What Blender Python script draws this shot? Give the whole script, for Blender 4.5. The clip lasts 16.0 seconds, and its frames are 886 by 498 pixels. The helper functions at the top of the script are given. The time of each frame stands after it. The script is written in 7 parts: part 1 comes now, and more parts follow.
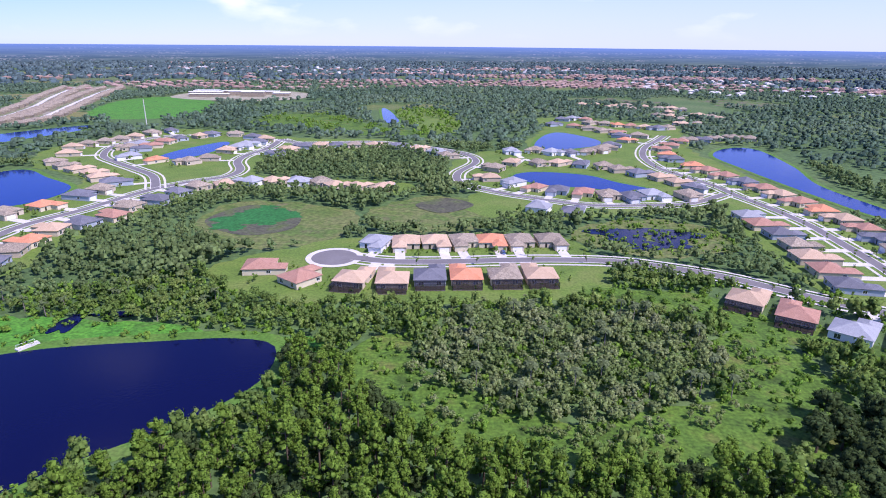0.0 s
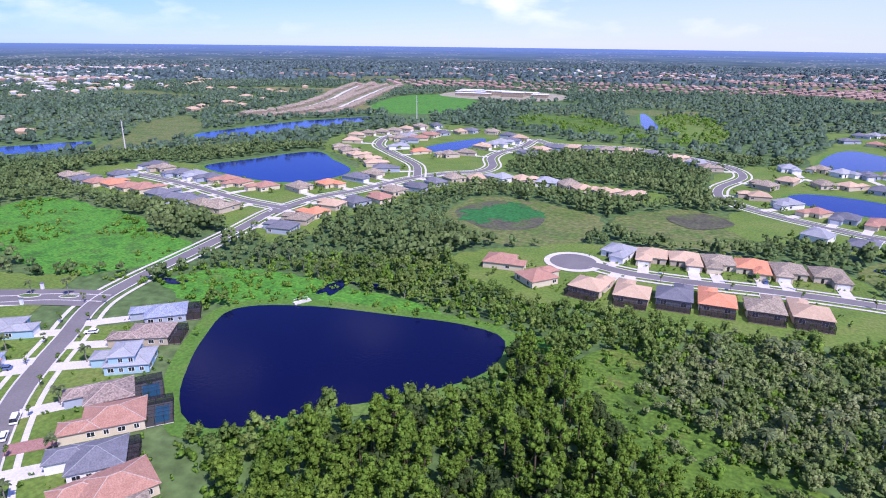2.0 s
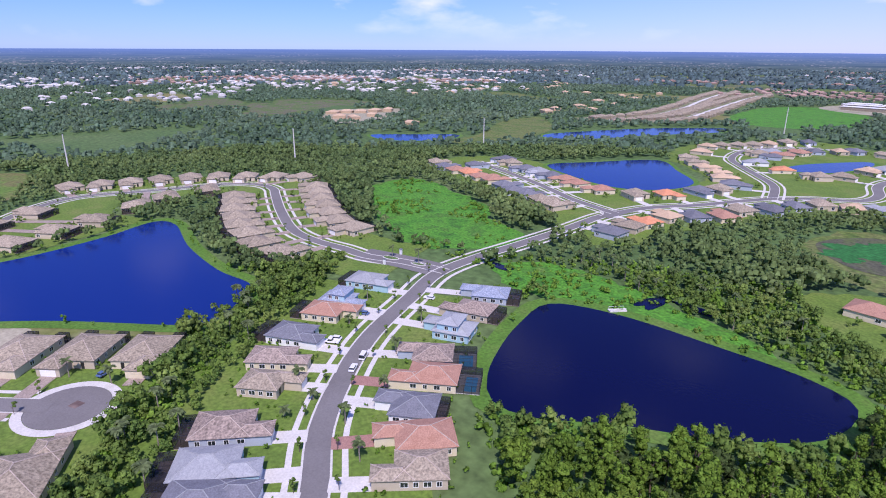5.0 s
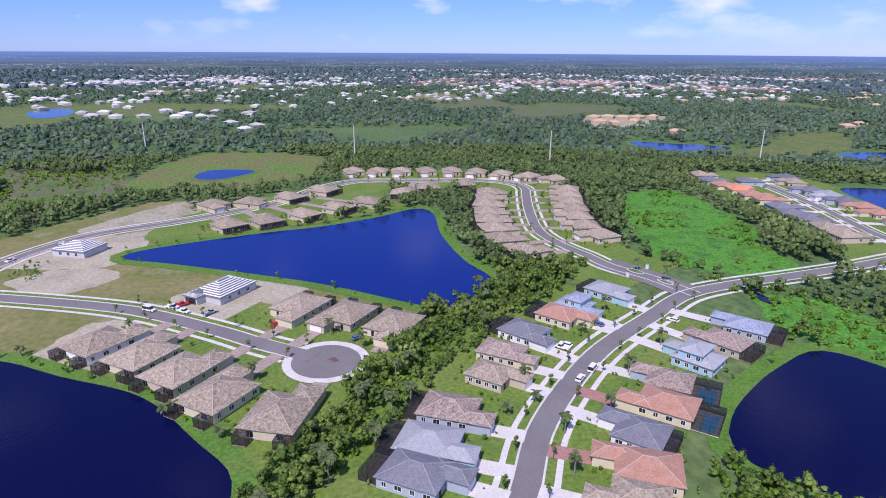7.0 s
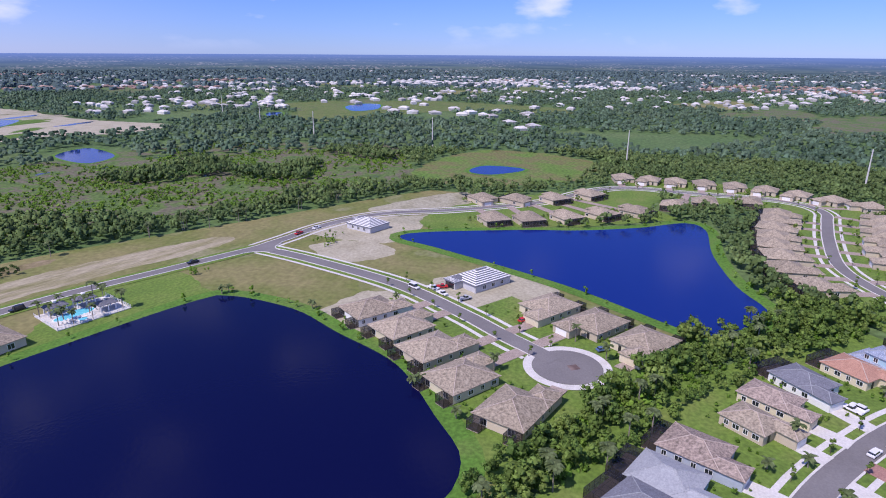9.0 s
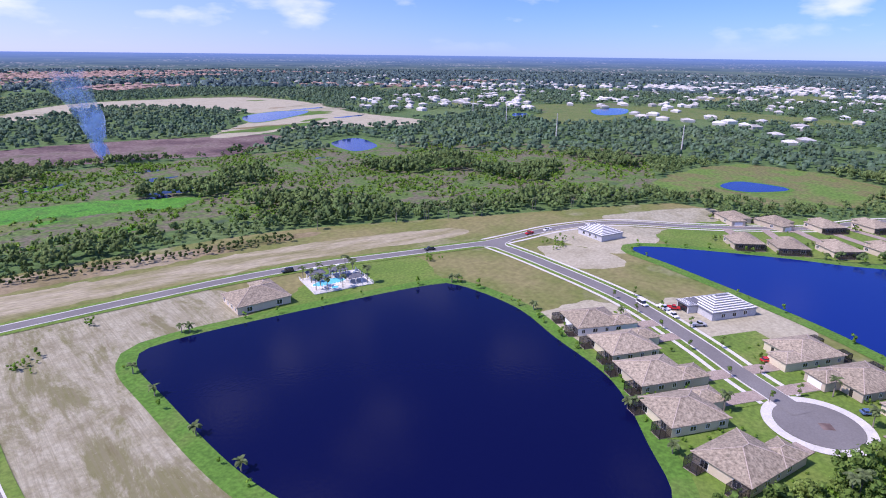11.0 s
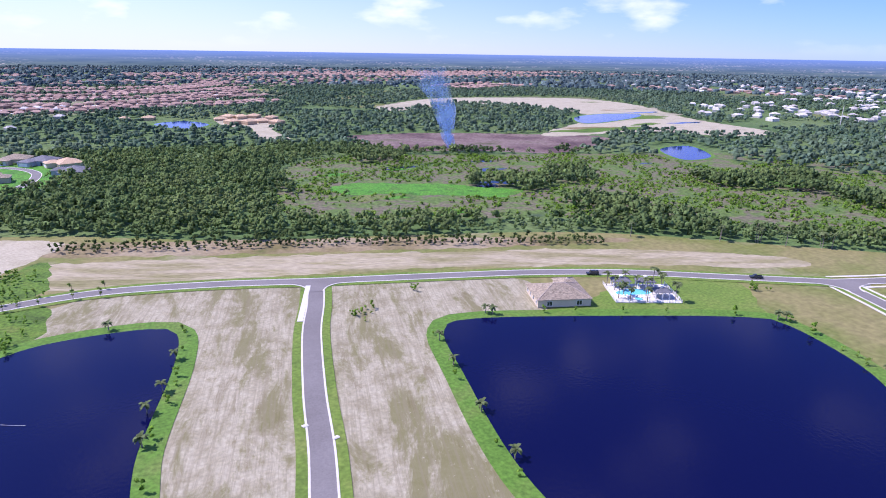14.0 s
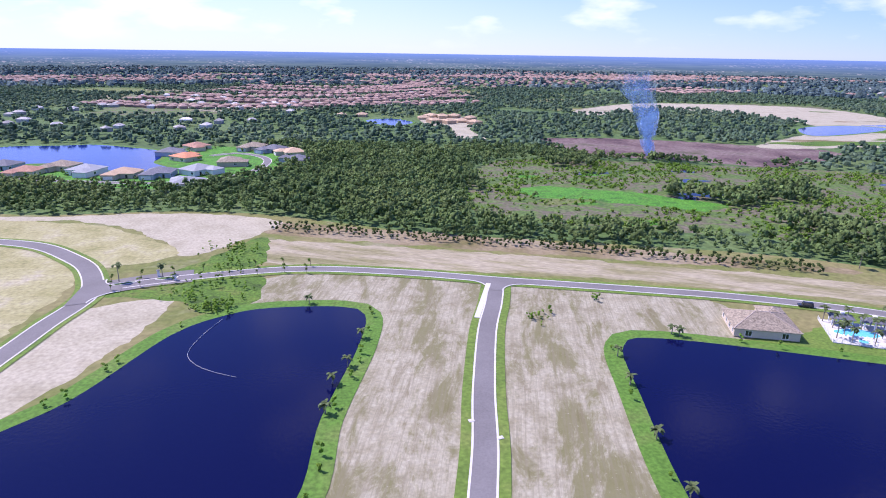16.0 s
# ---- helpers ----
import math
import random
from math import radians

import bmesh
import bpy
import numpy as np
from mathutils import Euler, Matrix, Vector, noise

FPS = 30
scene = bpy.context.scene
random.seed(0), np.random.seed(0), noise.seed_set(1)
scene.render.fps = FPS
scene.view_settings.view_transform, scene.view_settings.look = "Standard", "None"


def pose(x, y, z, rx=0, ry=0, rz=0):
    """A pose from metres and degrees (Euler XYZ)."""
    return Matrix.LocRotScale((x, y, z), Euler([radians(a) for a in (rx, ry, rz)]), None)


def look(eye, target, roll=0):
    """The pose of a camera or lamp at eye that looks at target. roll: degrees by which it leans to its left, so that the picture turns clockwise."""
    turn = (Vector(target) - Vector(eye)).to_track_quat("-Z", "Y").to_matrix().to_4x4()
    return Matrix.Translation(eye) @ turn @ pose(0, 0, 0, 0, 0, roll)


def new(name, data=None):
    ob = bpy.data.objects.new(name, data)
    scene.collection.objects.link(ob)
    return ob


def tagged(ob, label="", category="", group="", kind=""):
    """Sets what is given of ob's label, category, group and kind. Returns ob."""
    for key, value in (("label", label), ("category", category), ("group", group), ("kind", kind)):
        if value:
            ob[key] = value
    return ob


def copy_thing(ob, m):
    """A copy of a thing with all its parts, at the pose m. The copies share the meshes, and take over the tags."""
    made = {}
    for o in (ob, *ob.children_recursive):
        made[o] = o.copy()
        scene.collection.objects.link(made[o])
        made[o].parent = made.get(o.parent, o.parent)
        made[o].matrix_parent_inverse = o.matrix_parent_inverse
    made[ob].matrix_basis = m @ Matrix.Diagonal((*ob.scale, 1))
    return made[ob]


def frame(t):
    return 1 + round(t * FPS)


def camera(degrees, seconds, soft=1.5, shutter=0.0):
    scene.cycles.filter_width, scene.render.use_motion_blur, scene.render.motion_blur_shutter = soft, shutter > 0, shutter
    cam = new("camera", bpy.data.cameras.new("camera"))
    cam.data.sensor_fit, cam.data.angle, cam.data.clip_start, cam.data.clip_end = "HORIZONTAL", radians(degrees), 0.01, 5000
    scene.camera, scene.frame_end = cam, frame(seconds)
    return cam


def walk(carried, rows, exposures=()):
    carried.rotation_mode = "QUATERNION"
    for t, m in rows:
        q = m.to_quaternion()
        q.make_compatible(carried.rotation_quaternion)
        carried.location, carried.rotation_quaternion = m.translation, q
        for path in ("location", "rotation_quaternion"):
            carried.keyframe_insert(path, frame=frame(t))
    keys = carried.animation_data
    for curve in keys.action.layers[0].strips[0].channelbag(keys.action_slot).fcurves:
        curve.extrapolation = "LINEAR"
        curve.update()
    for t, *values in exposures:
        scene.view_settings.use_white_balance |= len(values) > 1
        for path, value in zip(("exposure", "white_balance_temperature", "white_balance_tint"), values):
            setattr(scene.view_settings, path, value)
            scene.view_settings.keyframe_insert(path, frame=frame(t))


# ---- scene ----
cam = camera(72.0, 16.0, 1.0)
# seconds, place in metres, turn, tilt, lean in degrees
ROWS = [
    (0.0, 0.00, 0.00, 100.00, -0.00, -18.75, -0.51),
    (0.5, -0.73, 0.77, 99.67, 6.18, -18.72, -0.60),
    (1.0, -1.46, 1.42, 99.39, 11.61, -18.72, -0.64),
    (1.5, -2.05, 2.04, 99.15, 17.09, -18.72, -0.63),
    (2.0, -2.40, 2.57, 98.87, 23.16, -18.71, -0.64),
    (2.5, -2.38, 3.15, 98.56, 29.64, -18.65, -0.58),
    (3.0, -2.30, 3.71, 98.34, 35.85, -18.60, -0.45),
    (3.5, -2.52, 4.14, 98.18, 41.50, -18.57, -0.45),
    (6.0, -5.29, 5.62, 96.62, 64.52, -18.28, -0.33),
    (6.5, -6.06, 5.96, 96.28, 71.17, -18.22, -0.38),
    (7.0, -6.79, 6.36, 95.82, 78.19, -18.13, -0.34),
    (7.5, -7.58, 6.59, 95.39, 84.85, -18.08, -0.34),
    (8.0, -8.56, 6.72, 94.97, 91.10, -18.02, -0.35),
    (8.5, -9.53, 6.67, 94.64, 97.06, -18.00, -0.40),
    (9.0, -10.39, 6.60, 94.37, 103.25, -17.94, -0.35),
    (9.5, -10.98, 6.35, 94.22, 109.47, -17.90, -0.44),
    (12.0, -13.04, 4.14, 93.81, 135.82, -17.95, -0.70),
    (12.5, -13.66, 3.44, 93.53, 141.36, -18.01, -0.77),
    (13.0, -14.21, 2.89, 93.28, 146.54, -18.05, -0.87),
    (13.5, -14.51, 2.50, 93.00, 150.85, -18.04, -0.83),
    (14.0, -14.81, 2.27, 92.70, 155.41, -18.01, -0.82),
    (14.5, -15.14, 1.87, 92.47, 160.20, -18.01, -0.77),
    (15.0, -15.36, 1.46, 92.33, 164.79, -18.01, -0.80),
    (15.5, -15.46, 1.02, 92.08, 169.01, -18.00, -0.83),
    (16.0, -15.53, 0.48, 91.85, 173.41, -17.99, -0.83),
]
walk(cam, [(t, pose(x, y, z, 90 + tilt, lean, turn)) for t, x, y, z, turn, tilt, lean in ROWS],
     [(0, 0.33, 5740, 34), (3.5, 0.24, 5740, 34), (6, 0.0, 5980, 29), (8, 0.12, 5980, 29), (9.5, -0.08, 5980, 29), (12, 0.42, 5880, 32), (16, 0.49, 5880, 32)])

# ---- light ----
SUN_AZ, SUN_EL = radians(-33), radians(53)
to_sun = Vector((math.cos(SUN_EL) * math.cos(SUN_AZ), math.cos(SUN_EL) * math.sin(SUN_AZ), math.sin(SUN_EL)))
sun = new("sun", bpy.data.lights.new("sun", "SUN"))
sun.data.energy, sun.data.angle, sun.data.color = 4.3, radians(0.6), (1.0, 0.935, 0.81)
sun.matrix_world = look((0, 0, 300), Vector((0, 0, 300)) - to_sun)
scene.view_settings.exposure = 0.0

world = bpy.data.worlds.new("sky")
scene.world = world
world.use_nodes = True
wn, wl = world.node_tree.nodes, world.node_tree.links
wn.clear()
w_out, w_bg, w_sky = wn.new("ShaderNodeOutputWorld"), wn.new("ShaderNodeBackground"), wn.new("ShaderNodeTexSky")
w_sky.sky_type, w_sky.sun_disc = "NISHITA", False
w_sky.sun_elevation, w_sky.sun_rotation = SUN_EL, math.pi / 2 - SUN_AZ
w_sky.air_density, w_sky.dust_density, w_sky.ozone_density, w_sky.altitude = 1.0, 0.0, 5.0, 100
w_bg.inputs["Strength"].default_value = 0.12
w_co, w_map, w_noise, w_ramp = wn.new("ShaderNodeTexCoord"), wn.new("ShaderNodeMapping"), wn.new("ShaderNodeTexNoise"), wn.new("ShaderNodeValToRGB")
w_map.inputs["Scale"].default_value = (6, 6, 17)
w_noise.inputs["Scale"].default_value, w_noise.inputs["Detail"].default_value = 1.0, 7
w_ramp.color_ramp.elements[0].position, w_ramp.color_ramp.elements[1].position = 0.55, 0.78
w_sep, w_low, w_mul, w_mix = wn.new("ShaderNodeSeparateXYZ"), wn.new("ShaderNodeMapRange"), wn.new("ShaderNodeMath"), wn.new("ShaderNodeMix")
w_low.inputs["From Min"].default_value, w_low.inputs["From Max"].default_value = 0.0, 0.05
w_mul.operation, w_mix.data_type = "MULTIPLY", "RGBA"
w_mix.inputs["B"].default_value = (8.5, 8.7, 9.2, 1)
wl.new(w_co.outputs["Generated"], w_map.inputs["Vector"])
wl.new(w_map.outputs["Vector"], w_noise.inputs["Vector"])
wl.new(w_noise.outputs["Fac"], w_ramp.inputs["Fac"])
wl.new(w_co.outputs["Generated"], w_sep.inputs["Vector"])
wl.new(w_sep.outputs["Z"], w_low.inputs["Value"])
wl.new(w_ramp.outputs["Color"], w_mul.inputs[0])
wl.new(w_low.outputs["Result"], w_mul.inputs[1])
wl.new(w_mul.outputs["Value"], w_mix.inputs["Factor"])
w_tint, w_haze, w_pale = wn.new("ShaderNodeMix"), wn.new("ShaderNodeMapRange"), wn.new("ShaderNodeMix")
w_tint.data_type, w_tint.blend_type, w_pale.data_type = "RGBA", "MULTIPLY", "RGBA"
w_tint.inputs["Factor"].default_value, w_tint.inputs["B"].default_value = 1.0, (0.88, 0.92, 1.28, 1)
w_haze.inputs["From Min"].default_value, w_haze.inputs["From Max"].default_value = 0.0, 0.22
w_haze.inputs["To Min"].default_value, w_haze.inputs["To Max"].default_value = 0.75, 0.0
w_pale.inputs["B"].default_value = (4.6, 5.5, 8.7, 1)
w_hue = wn.new("ShaderNodeMix")
w_hue.data_type = "RGBA"
w_hue.inputs["A"].default_value, w_hue.inputs["B"].default_value = (0.42, 0.60, 1.10, 1), (0.88, 0.92, 1.28, 1)
w_sun_side = wn.new("ShaderNodeMapRange")
w_sun_side.inputs["From Min"].default_value, w_sun_side.inputs["From Max"].default_value = -0.85, 0.1
wl.new(w_sep.outputs["X"], w_sun_side.inputs["Value"])
wl.new(w_sun_side.outputs["Result"], w_hue.inputs["Factor"])
wl.new(w_hue.outputs["Result"], w_tint.inputs["B"])
wl.new(w_sky.outputs["Color"], w_tint.inputs["A"])
wl.new(w_sep.outputs["Z"], w_haze.inputs["Value"])
w_side, w_both = wn.new("ShaderNodeMapRange"), wn.new("ShaderNodeMath")
w_side.inputs["From Min"].default_value, w_side.inputs["From Max"].default_value = -0.9, 0.1
w_side.inputs["To Min"].default_value, w_side.inputs["To Max"].default_value = 0.05, 1.0
w_both.operation = "MULTIPLY"
wl.new(w_sep.outputs["X"], w_side.inputs["Value"])
wl.new(w_haze.outputs["Result"], w_both.inputs[0])
wl.new(w_side.outputs["Result"], w_both.inputs[1])
wl.new(w_both.outputs["Value"], w_pale.inputs["Factor"])
wl.new(w_tint.outputs["Result"], w_pale.inputs["A"])
wl.new(w_pale.outputs["Result"], w_mix.inputs["A"])
wl.new(w_mix.outputs["Result"], w_bg.inputs["Color"])
wl.new(w_bg.outputs["Background"], w_out.inputs["Surface"])


# ---- materials ----
def mat(name, colors, scale=0.1, fine=3.0, rough=0.85, bump=0.3, speck=0.35, random_tint=0.0, stretch=(1, 1, 1), island=0.0, spread=(0.3, 0.7), leaf=0.0, spec=0.3, metal=0.0, turn=0.0):
    """A surface whose colour wanders between the given ones at one size and is grained at a finer one."""
    m = bpy.data.materials.new(name)
    m.use_nodes = True
    n, l = m.node_tree.nodes, m.node_tree.links
    p = n["Principled BSDF"]
    p.inputs["Roughness"].default_value, p.inputs["Metallic"].default_value = rough, metal
    p.inputs["Specular IOR Level"].default_value = spec
    co, mp = n.new("ShaderNodeTexCoord"), n.new("ShaderNodeMapping")
    mp.inputs["Scale"].default_value = stretch
    first = n.new("ShaderNodeMapping")
    first.inputs["Rotation"].default_value = (0, 0, radians(turn))
    l.new(co.outputs["Object"], first.inputs["Vector"])
    l.new(first.outputs["Vector"], mp.inputs["Vector"])
    a, b, ramp = n.new("ShaderNodeTexNoise"), n.new("ShaderNodeTexNoise"), n.new("ShaderNodeValToRGB")
    a.inputs["Scale"].default_value, a.inputs["Detail"].default_value, a.inputs["Roughness"].default_value = scale, 6, 0.6
    b.inputs["Scale"].default_value, b.inputs["Detail"].default_value = fine, 3
    l.new(mp.outputs["Vector"], a.inputs["Vector"])
    l.new(mp.outputs["Vector"], b.inputs["Vector"])
    e = ramp.color_ramp.elements
    while len(e) < len(colors):
        e.new(0.5)
    for i, c in enumerate(colors):
        e[i].position = spread[0] + (spread[1] - spread[0]) * i / max(1, len(colors) - 1)
        e[i].color = (*c, 1)
    l.new(a.outputs["Fac"], ramp.inputs["Fac"])
    grain = n.new("ShaderNodeMapRange")
    grain.inputs["From Min"].default_value, grain.inputs["From Max"].default_value = 0.3, 0.7
    grain.inputs["To Min"].default_value, grain.inputs["To Max"].default_value = 1 - speck, 1 + speck
    l.new(b.outputs["Fac"], grain.inputs["Value"])
    value = grain.outputs["Result"]
    for amount, kind, socket in ((random_tint, "ShaderNodeObjectInfo", "Random"), (island, "ShaderNodeNewGeometry", "Random Per Island")):
        if amount:
            r, t, k = n.new(kind), n.new("ShaderNodeMapRange"), n.new("ShaderNodeMath")
            t.inputs["To Min"].default_value, t.inputs["To Max"].default_value = 1 - amount, 1 + amount
            k.operation = "MULTIPLY"
            l.new(r.outputs[socket], t.inputs["Value"])
            l.new(t.outputs["Result"], k.inputs[0])
            l.new(value, k.inputs[1])
            value = k.outputs["Value"]
    mul = n.new("ShaderNodeVectorMath")
    mul.operation = "SCALE"
    l.new(ramp.outputs["Color"], mul.inputs[0])
    l.new(value, mul.inputs["Scale"])
    l.new(mul.outputs["Vector"], p.inputs["Base Color"])
    if bump:
        bp = n.new("ShaderNodeBump")
        bp.inputs["Strength"].default_value, bp.inputs["Distance"].default_value = bump, 0.1
        l.new(b.outputs["Fac"], bp.inputs["Height"])
        l.new(bp.outputs["Normal"], p.inputs["Normal"])
    if leaf:
        tr, mix = n.new("ShaderNodeBsdfTranslucent"), n.new("ShaderNodeMixShader")
        mix.inputs["Fac"].default_value = leaf
        l.new(mul.outputs["Vector"], tr.inputs["Color"])
        l.new(p.outputs["BSDF"], mix.inputs[1])
        l.new(tr.outputs["BSDF"], mix.inputs[2])
        l.new(mix.outputs["Shader"], n["Material Output"].inputs["Surface"])
    return m


def see_through(name, color, amount, rough=0.6):
    """A thin film that lets part of the light through."""
    m = bpy.data.materials.new(name)
    m.use_nodes = True
    n, l = m.node_tree.nodes, m.node_tree.links
    n["Principled BSDF"].inputs["Base Color"].default_value = (*color, 1)
    n["Principled BSDF"].inputs["Roughness"].default_value = rough
    clear, mix = n.new("ShaderNodeBsdfTransparent"), n.new("ShaderNodeMixShader")
    mix.inputs["Fac"].default_value = amount
    l.new(n["Principled BSDF"].outputs["BSDF"], mix.inputs[1])
    l.new(clear.outputs["BSDF"], mix.inputs[2])
    l.new(mix.outputs["Shader"], n["Material Output"].inputs["Surface"])
    return m


UNDERWOOD = mat("underwood", [(0.062, 0.115, 0.038), (0.085, 0.15, 0.044), (0.13, 0.18, 0.065)], 0.006, 0.25, 0.95)
LAWN = mat("lawn", [(0.096, 0.165, 0.027), (0.126, 0.205, 0.032), (0.166, 0.210, 0.050)], 0.05, 0.8, 0.9, speck=0.25)
BRIGHT_GRASS = mat("bright grass", [(0.045, 0.125, 0.018), (0.060, 0.22, 0.02), (0.085, 0.26, 0.024), (0.055, 0.17, 0.02), (0.11, 0.21, 0.035)], 0.07, 0.7, 0.9, speck=0.45, spread=(0.34, 0.68))
ROUGH_GRASS = mat("rough grass", [(0.048, 0.092, 0.013), (0.078, 0.158, 0.018), (0.095, 0.175, 0.020), (0.129, 0.152, 0.034)], 0.07, 0.8, 0.9, speck=0.45, spread=(0.35, 0.67))
BANK = mat("bank grass", [(0.07, 0.16, 0.02), (0.09, 0.20, 0.025), (0.13, 0.19, 0.042)], 0.05, 0.9, 0.9, speck=0.3)
SWAMP_GROUND = mat("swamp ground", [(0.055, 0.09, 0.045), (0.085, 0.14, 0.035), (0.10, 0.165, 0.035), (0.15, 0.125, 0.09), (0.095, 0.16, 0.035), (0.12, 0.15, 0.05)], 0.035, 0.4, 0.9, speck=0.4, spread=(0.3, 0.7))
MARSH = mat("marsh", [(0.07, 0.125, 0.025), (0.115, 0.165, 0.035), (0.15, 0.17, 0.055), (0.09, 0.155, 0.028), (0.14, 0.14, 0.06)], 0.035, 0.4, 0.9, speck=0.4, spread=(0.33, 0.68))
RED_MARSH = mat("reddish marsh", [(0.10, 0.185, 0.028), (0.12, 0.20, 0.035), (0.165, 0.15, 0.06), (0.12, 0.205, 0.03)], 0.03, 0.4, 0.9)
WEED = mat("water weed", [(0.02, 0.12, 0.025), (0.03, 0.18, 0.04)], 0.1, 0.5, 0.9, speck=0.4)
MUD = mat("mud", [(0.06, 0.065, 0.04), (0.10, 0.10, 0.06), (0.09, 0.13, 0.03)], 0.08, 0.5, 0.8)
FIELD = mat("field", [(0.18, 0.18, 0.06), (0.225, 0.205, 0.085), (0.15, 0.175, 0.045), (0.33, 0.295, 0.20)], 0.02, 0.4, 0.95, speck=0.2, spread=(0.25, 0.72))
SOIL = mat("sandy soil", [(0.171, 0.168, 0.083), (0.304, 0.286, 0.191), (0.370, 0.347, 0.250), (0.247, 0.230, 0.142)], 0.05, 0.6, 0.95, speck=0.25)
SAND = mat("pale sand", [(0.30, 0.27, 0.18), (0.365, 0.335, 0.235), (0.42, 0.385, 0.28), (0.335, 0.30, 0.205)], 0.06, 0.7, 0.95, speck=0.18, spread=(0.25, 0.75))
PATCHY = mat("patchy soil", [(0.104, 0.120, 0.032), (0.180, 0.152, 0.068), (0.257, 0.207, 0.120), (0.294, 0.248, 0.160)], 0.022, 0.45, 0.95, speck=0.2, spread=(0.32, 0.62))
BURNT = mat("cleared ground", [(0.07, 0.045, 0.045), (0.13, 0.085, 0.08), (0.20, 0.15, 0.13), (0.085, 0.085, 0.04)], 0.02, 0.3, 0.95)
ASPHALT = mat("asphalt", [(0.165, 0.155, 0.15), (0.21, 0.20, 0.195)], 0.06, 2.0, 0.9, speck=0.1)
CONCRETE = mat("concrete", [(0.55, 0.53, 0.48), (0.66, 0.64, 0.60)], 0.2, 2.0, 0.9, speck=0.1)
PAVER = mat("pavers", [(0.30, 0.24, 0.20), (0.38, 0.31, 0.26)], 0.3, 2.5, 0.9, speck=0.25)
RED_PAVER = mat("red pavers", [(0.33, 0.17, 0.14), (0.38, 0.22, 0.18)], 0.3, 2.5, 0.9, speck=0.2)
CREAM = mat("cream stucco", [(0.62, 0.55, 0.38), (0.68, 0.60, 0.44)], 0.3, 4.0, 0.9, 0.1, 0.06)
TAN = mat("tan stucco", [(0.50, 0.42, 0.31), (0.56, 0.48, 0.37)], 0.3, 4.0, 0.9, 0.1, 0.06, random_tint=0.12)
WHITE_WALL = mat("white stucco", [(0.74, 0.74, 0.72), (0.80, 0.80, 0.78)], 0.3, 4.0, 0.9, 0.1, 0.05)
BLUE_WALL = mat("pale blue stucco", [(0.34, 0.52, 0.60), (0.39, 0.57, 0.64)], 0.3, 4.0, 0.9, 0.1, 0.05)
GREY_WALL = mat("blue grey stucco", [(0.36, 0.41, 0.48), (0.42, 0.46, 0.53)], 0.3, 4.0, 0.9, 0.1, 0.05)
TERRACOTTA = mat("terracotta tiles", [(0.36, 0.19, 0.13), (0.45, 0.26, 0.185)], 0.4, 3.0, 0.85, 0.6, 0.22)
ORANGE = mat("orange tiles", [(0.58, 0.24, 0.12), (0.66, 0.30, 0.17)], 0.4, 3.0, 0.85, 0.6, 0.22)
TAN_ROOF = mat("tan tiles", [(0.259, 0.214, 0.155), (0.365, 0.311, 0.230)], 0.7, 1.6, 0.9, 0.6, 0.42, random_tint=0.12)
PEACH_ROOF = mat("peach tiles", [(0.478, 0.342, 0.218), (0.552, 0.408, 0.275)], 0.4, 3.0, 0.9, 0.6, 0.2, random_tint=0.1)
BROWN_ROOF = mat("brown tiles", [(0.22, 0.175, 0.145), (0.35, 0.28, 0.23)], 0.7, 1.6, 0.9, 0.6, 0.45, random_tint=0.1)
GREY_ROOF = mat("grey tiles", [(0.135, 0.14, 0.16), (0.185, 0.19, 0.215)], 0.4, 2.5, 0.85, 0.5, 0.22, random_tint=0.15)
PALE_ROOF = mat("pale grey tiles", [(0.29, 0.305, 0.32), (0.36, 0.375, 0.39)], 0.4, 2.5, 0.85, 0.4, 0.15, random_tint=0.1)
SLATE_ROOF = mat("blue slate tiles", [(0.20, 0.24, 0.32), (0.36, 0.40, 0.48)], 1.2, 3.0, 0.8, 0.5, 0.35)
FAR_TILES = mat("pale red tiles", [(0.29, 0.19, 0.155), (0.39, 0.28, 0.23)], 0.01, 0.4, 0.9, 0, 0.15, island=0.25)
TOWN_GROUND = mat("town lawns", [(0.12, 0.17, 0.07), (0.20, 0.21, 0.11), (0.34, 0.30, 0.25)], 0.03, 0.2, 0.95, speck=0.3)
WHITE_ROOF = mat("white roofs", [(0.40, 0.38, 0.35), (0.66, 0.65, 0.63)], 0.05, 0.3, 0.9, 0, 0.1, island=0.25)
CAP = mat("ridge tiles", [(0.44, 0.36, 0.30), (0.52, 0.44, 0.37)], 0.6, 3.0, 0.9, 0.2, 0.2)
TRIM = mat("white trim", [(0.78, 0.78, 0.76), (0.82, 0.82, 0.80)], 0.5, 4.0, 0.6, 0, 0.04)
GLASS = mat("dark window glass", [(0.015, 0.02, 0.025), (0.03, 0.035, 0.04)], 0.5, 1.0, 0.08, 0, 0.1, spec=0.8)
DARK_METAL = mat("dark bronze frame", [(0.02, 0.02, 0.02), (0.035, 0.033, 0.03)], 0.5, 3.0, 0.5, 0, 0.1)
SCREEN = see_through("insect screen", (0.018, 0.018, 0.02), 0.45)
POOL = mat("pool water", [(0.03, 0.26, 0.48), (0.05, 0.36, 0.60)], 0.3, 1.5, 0.05, 0.05, 0.1, spec=0.6)
POOL_LIGHT = mat("turquoise pool water", [(0.12, 0.55, 0.66), (0.20, 0.65, 0.72)], 0.3, 1.5, 0.05, 0.05, 0.1, spec=0.6)
BARK = mat("bark", [(0.10, 0.075, 0.05), (0.17, 0.13, 0.10)], 0.5, 4.0, 0.95, 0.5)
PALE_BARK = mat("palm bark", [(0.22, 0.19, 0.15), (0.30, 0.26, 0.22)], 0.5, 4.0, 0.95, 0.5)
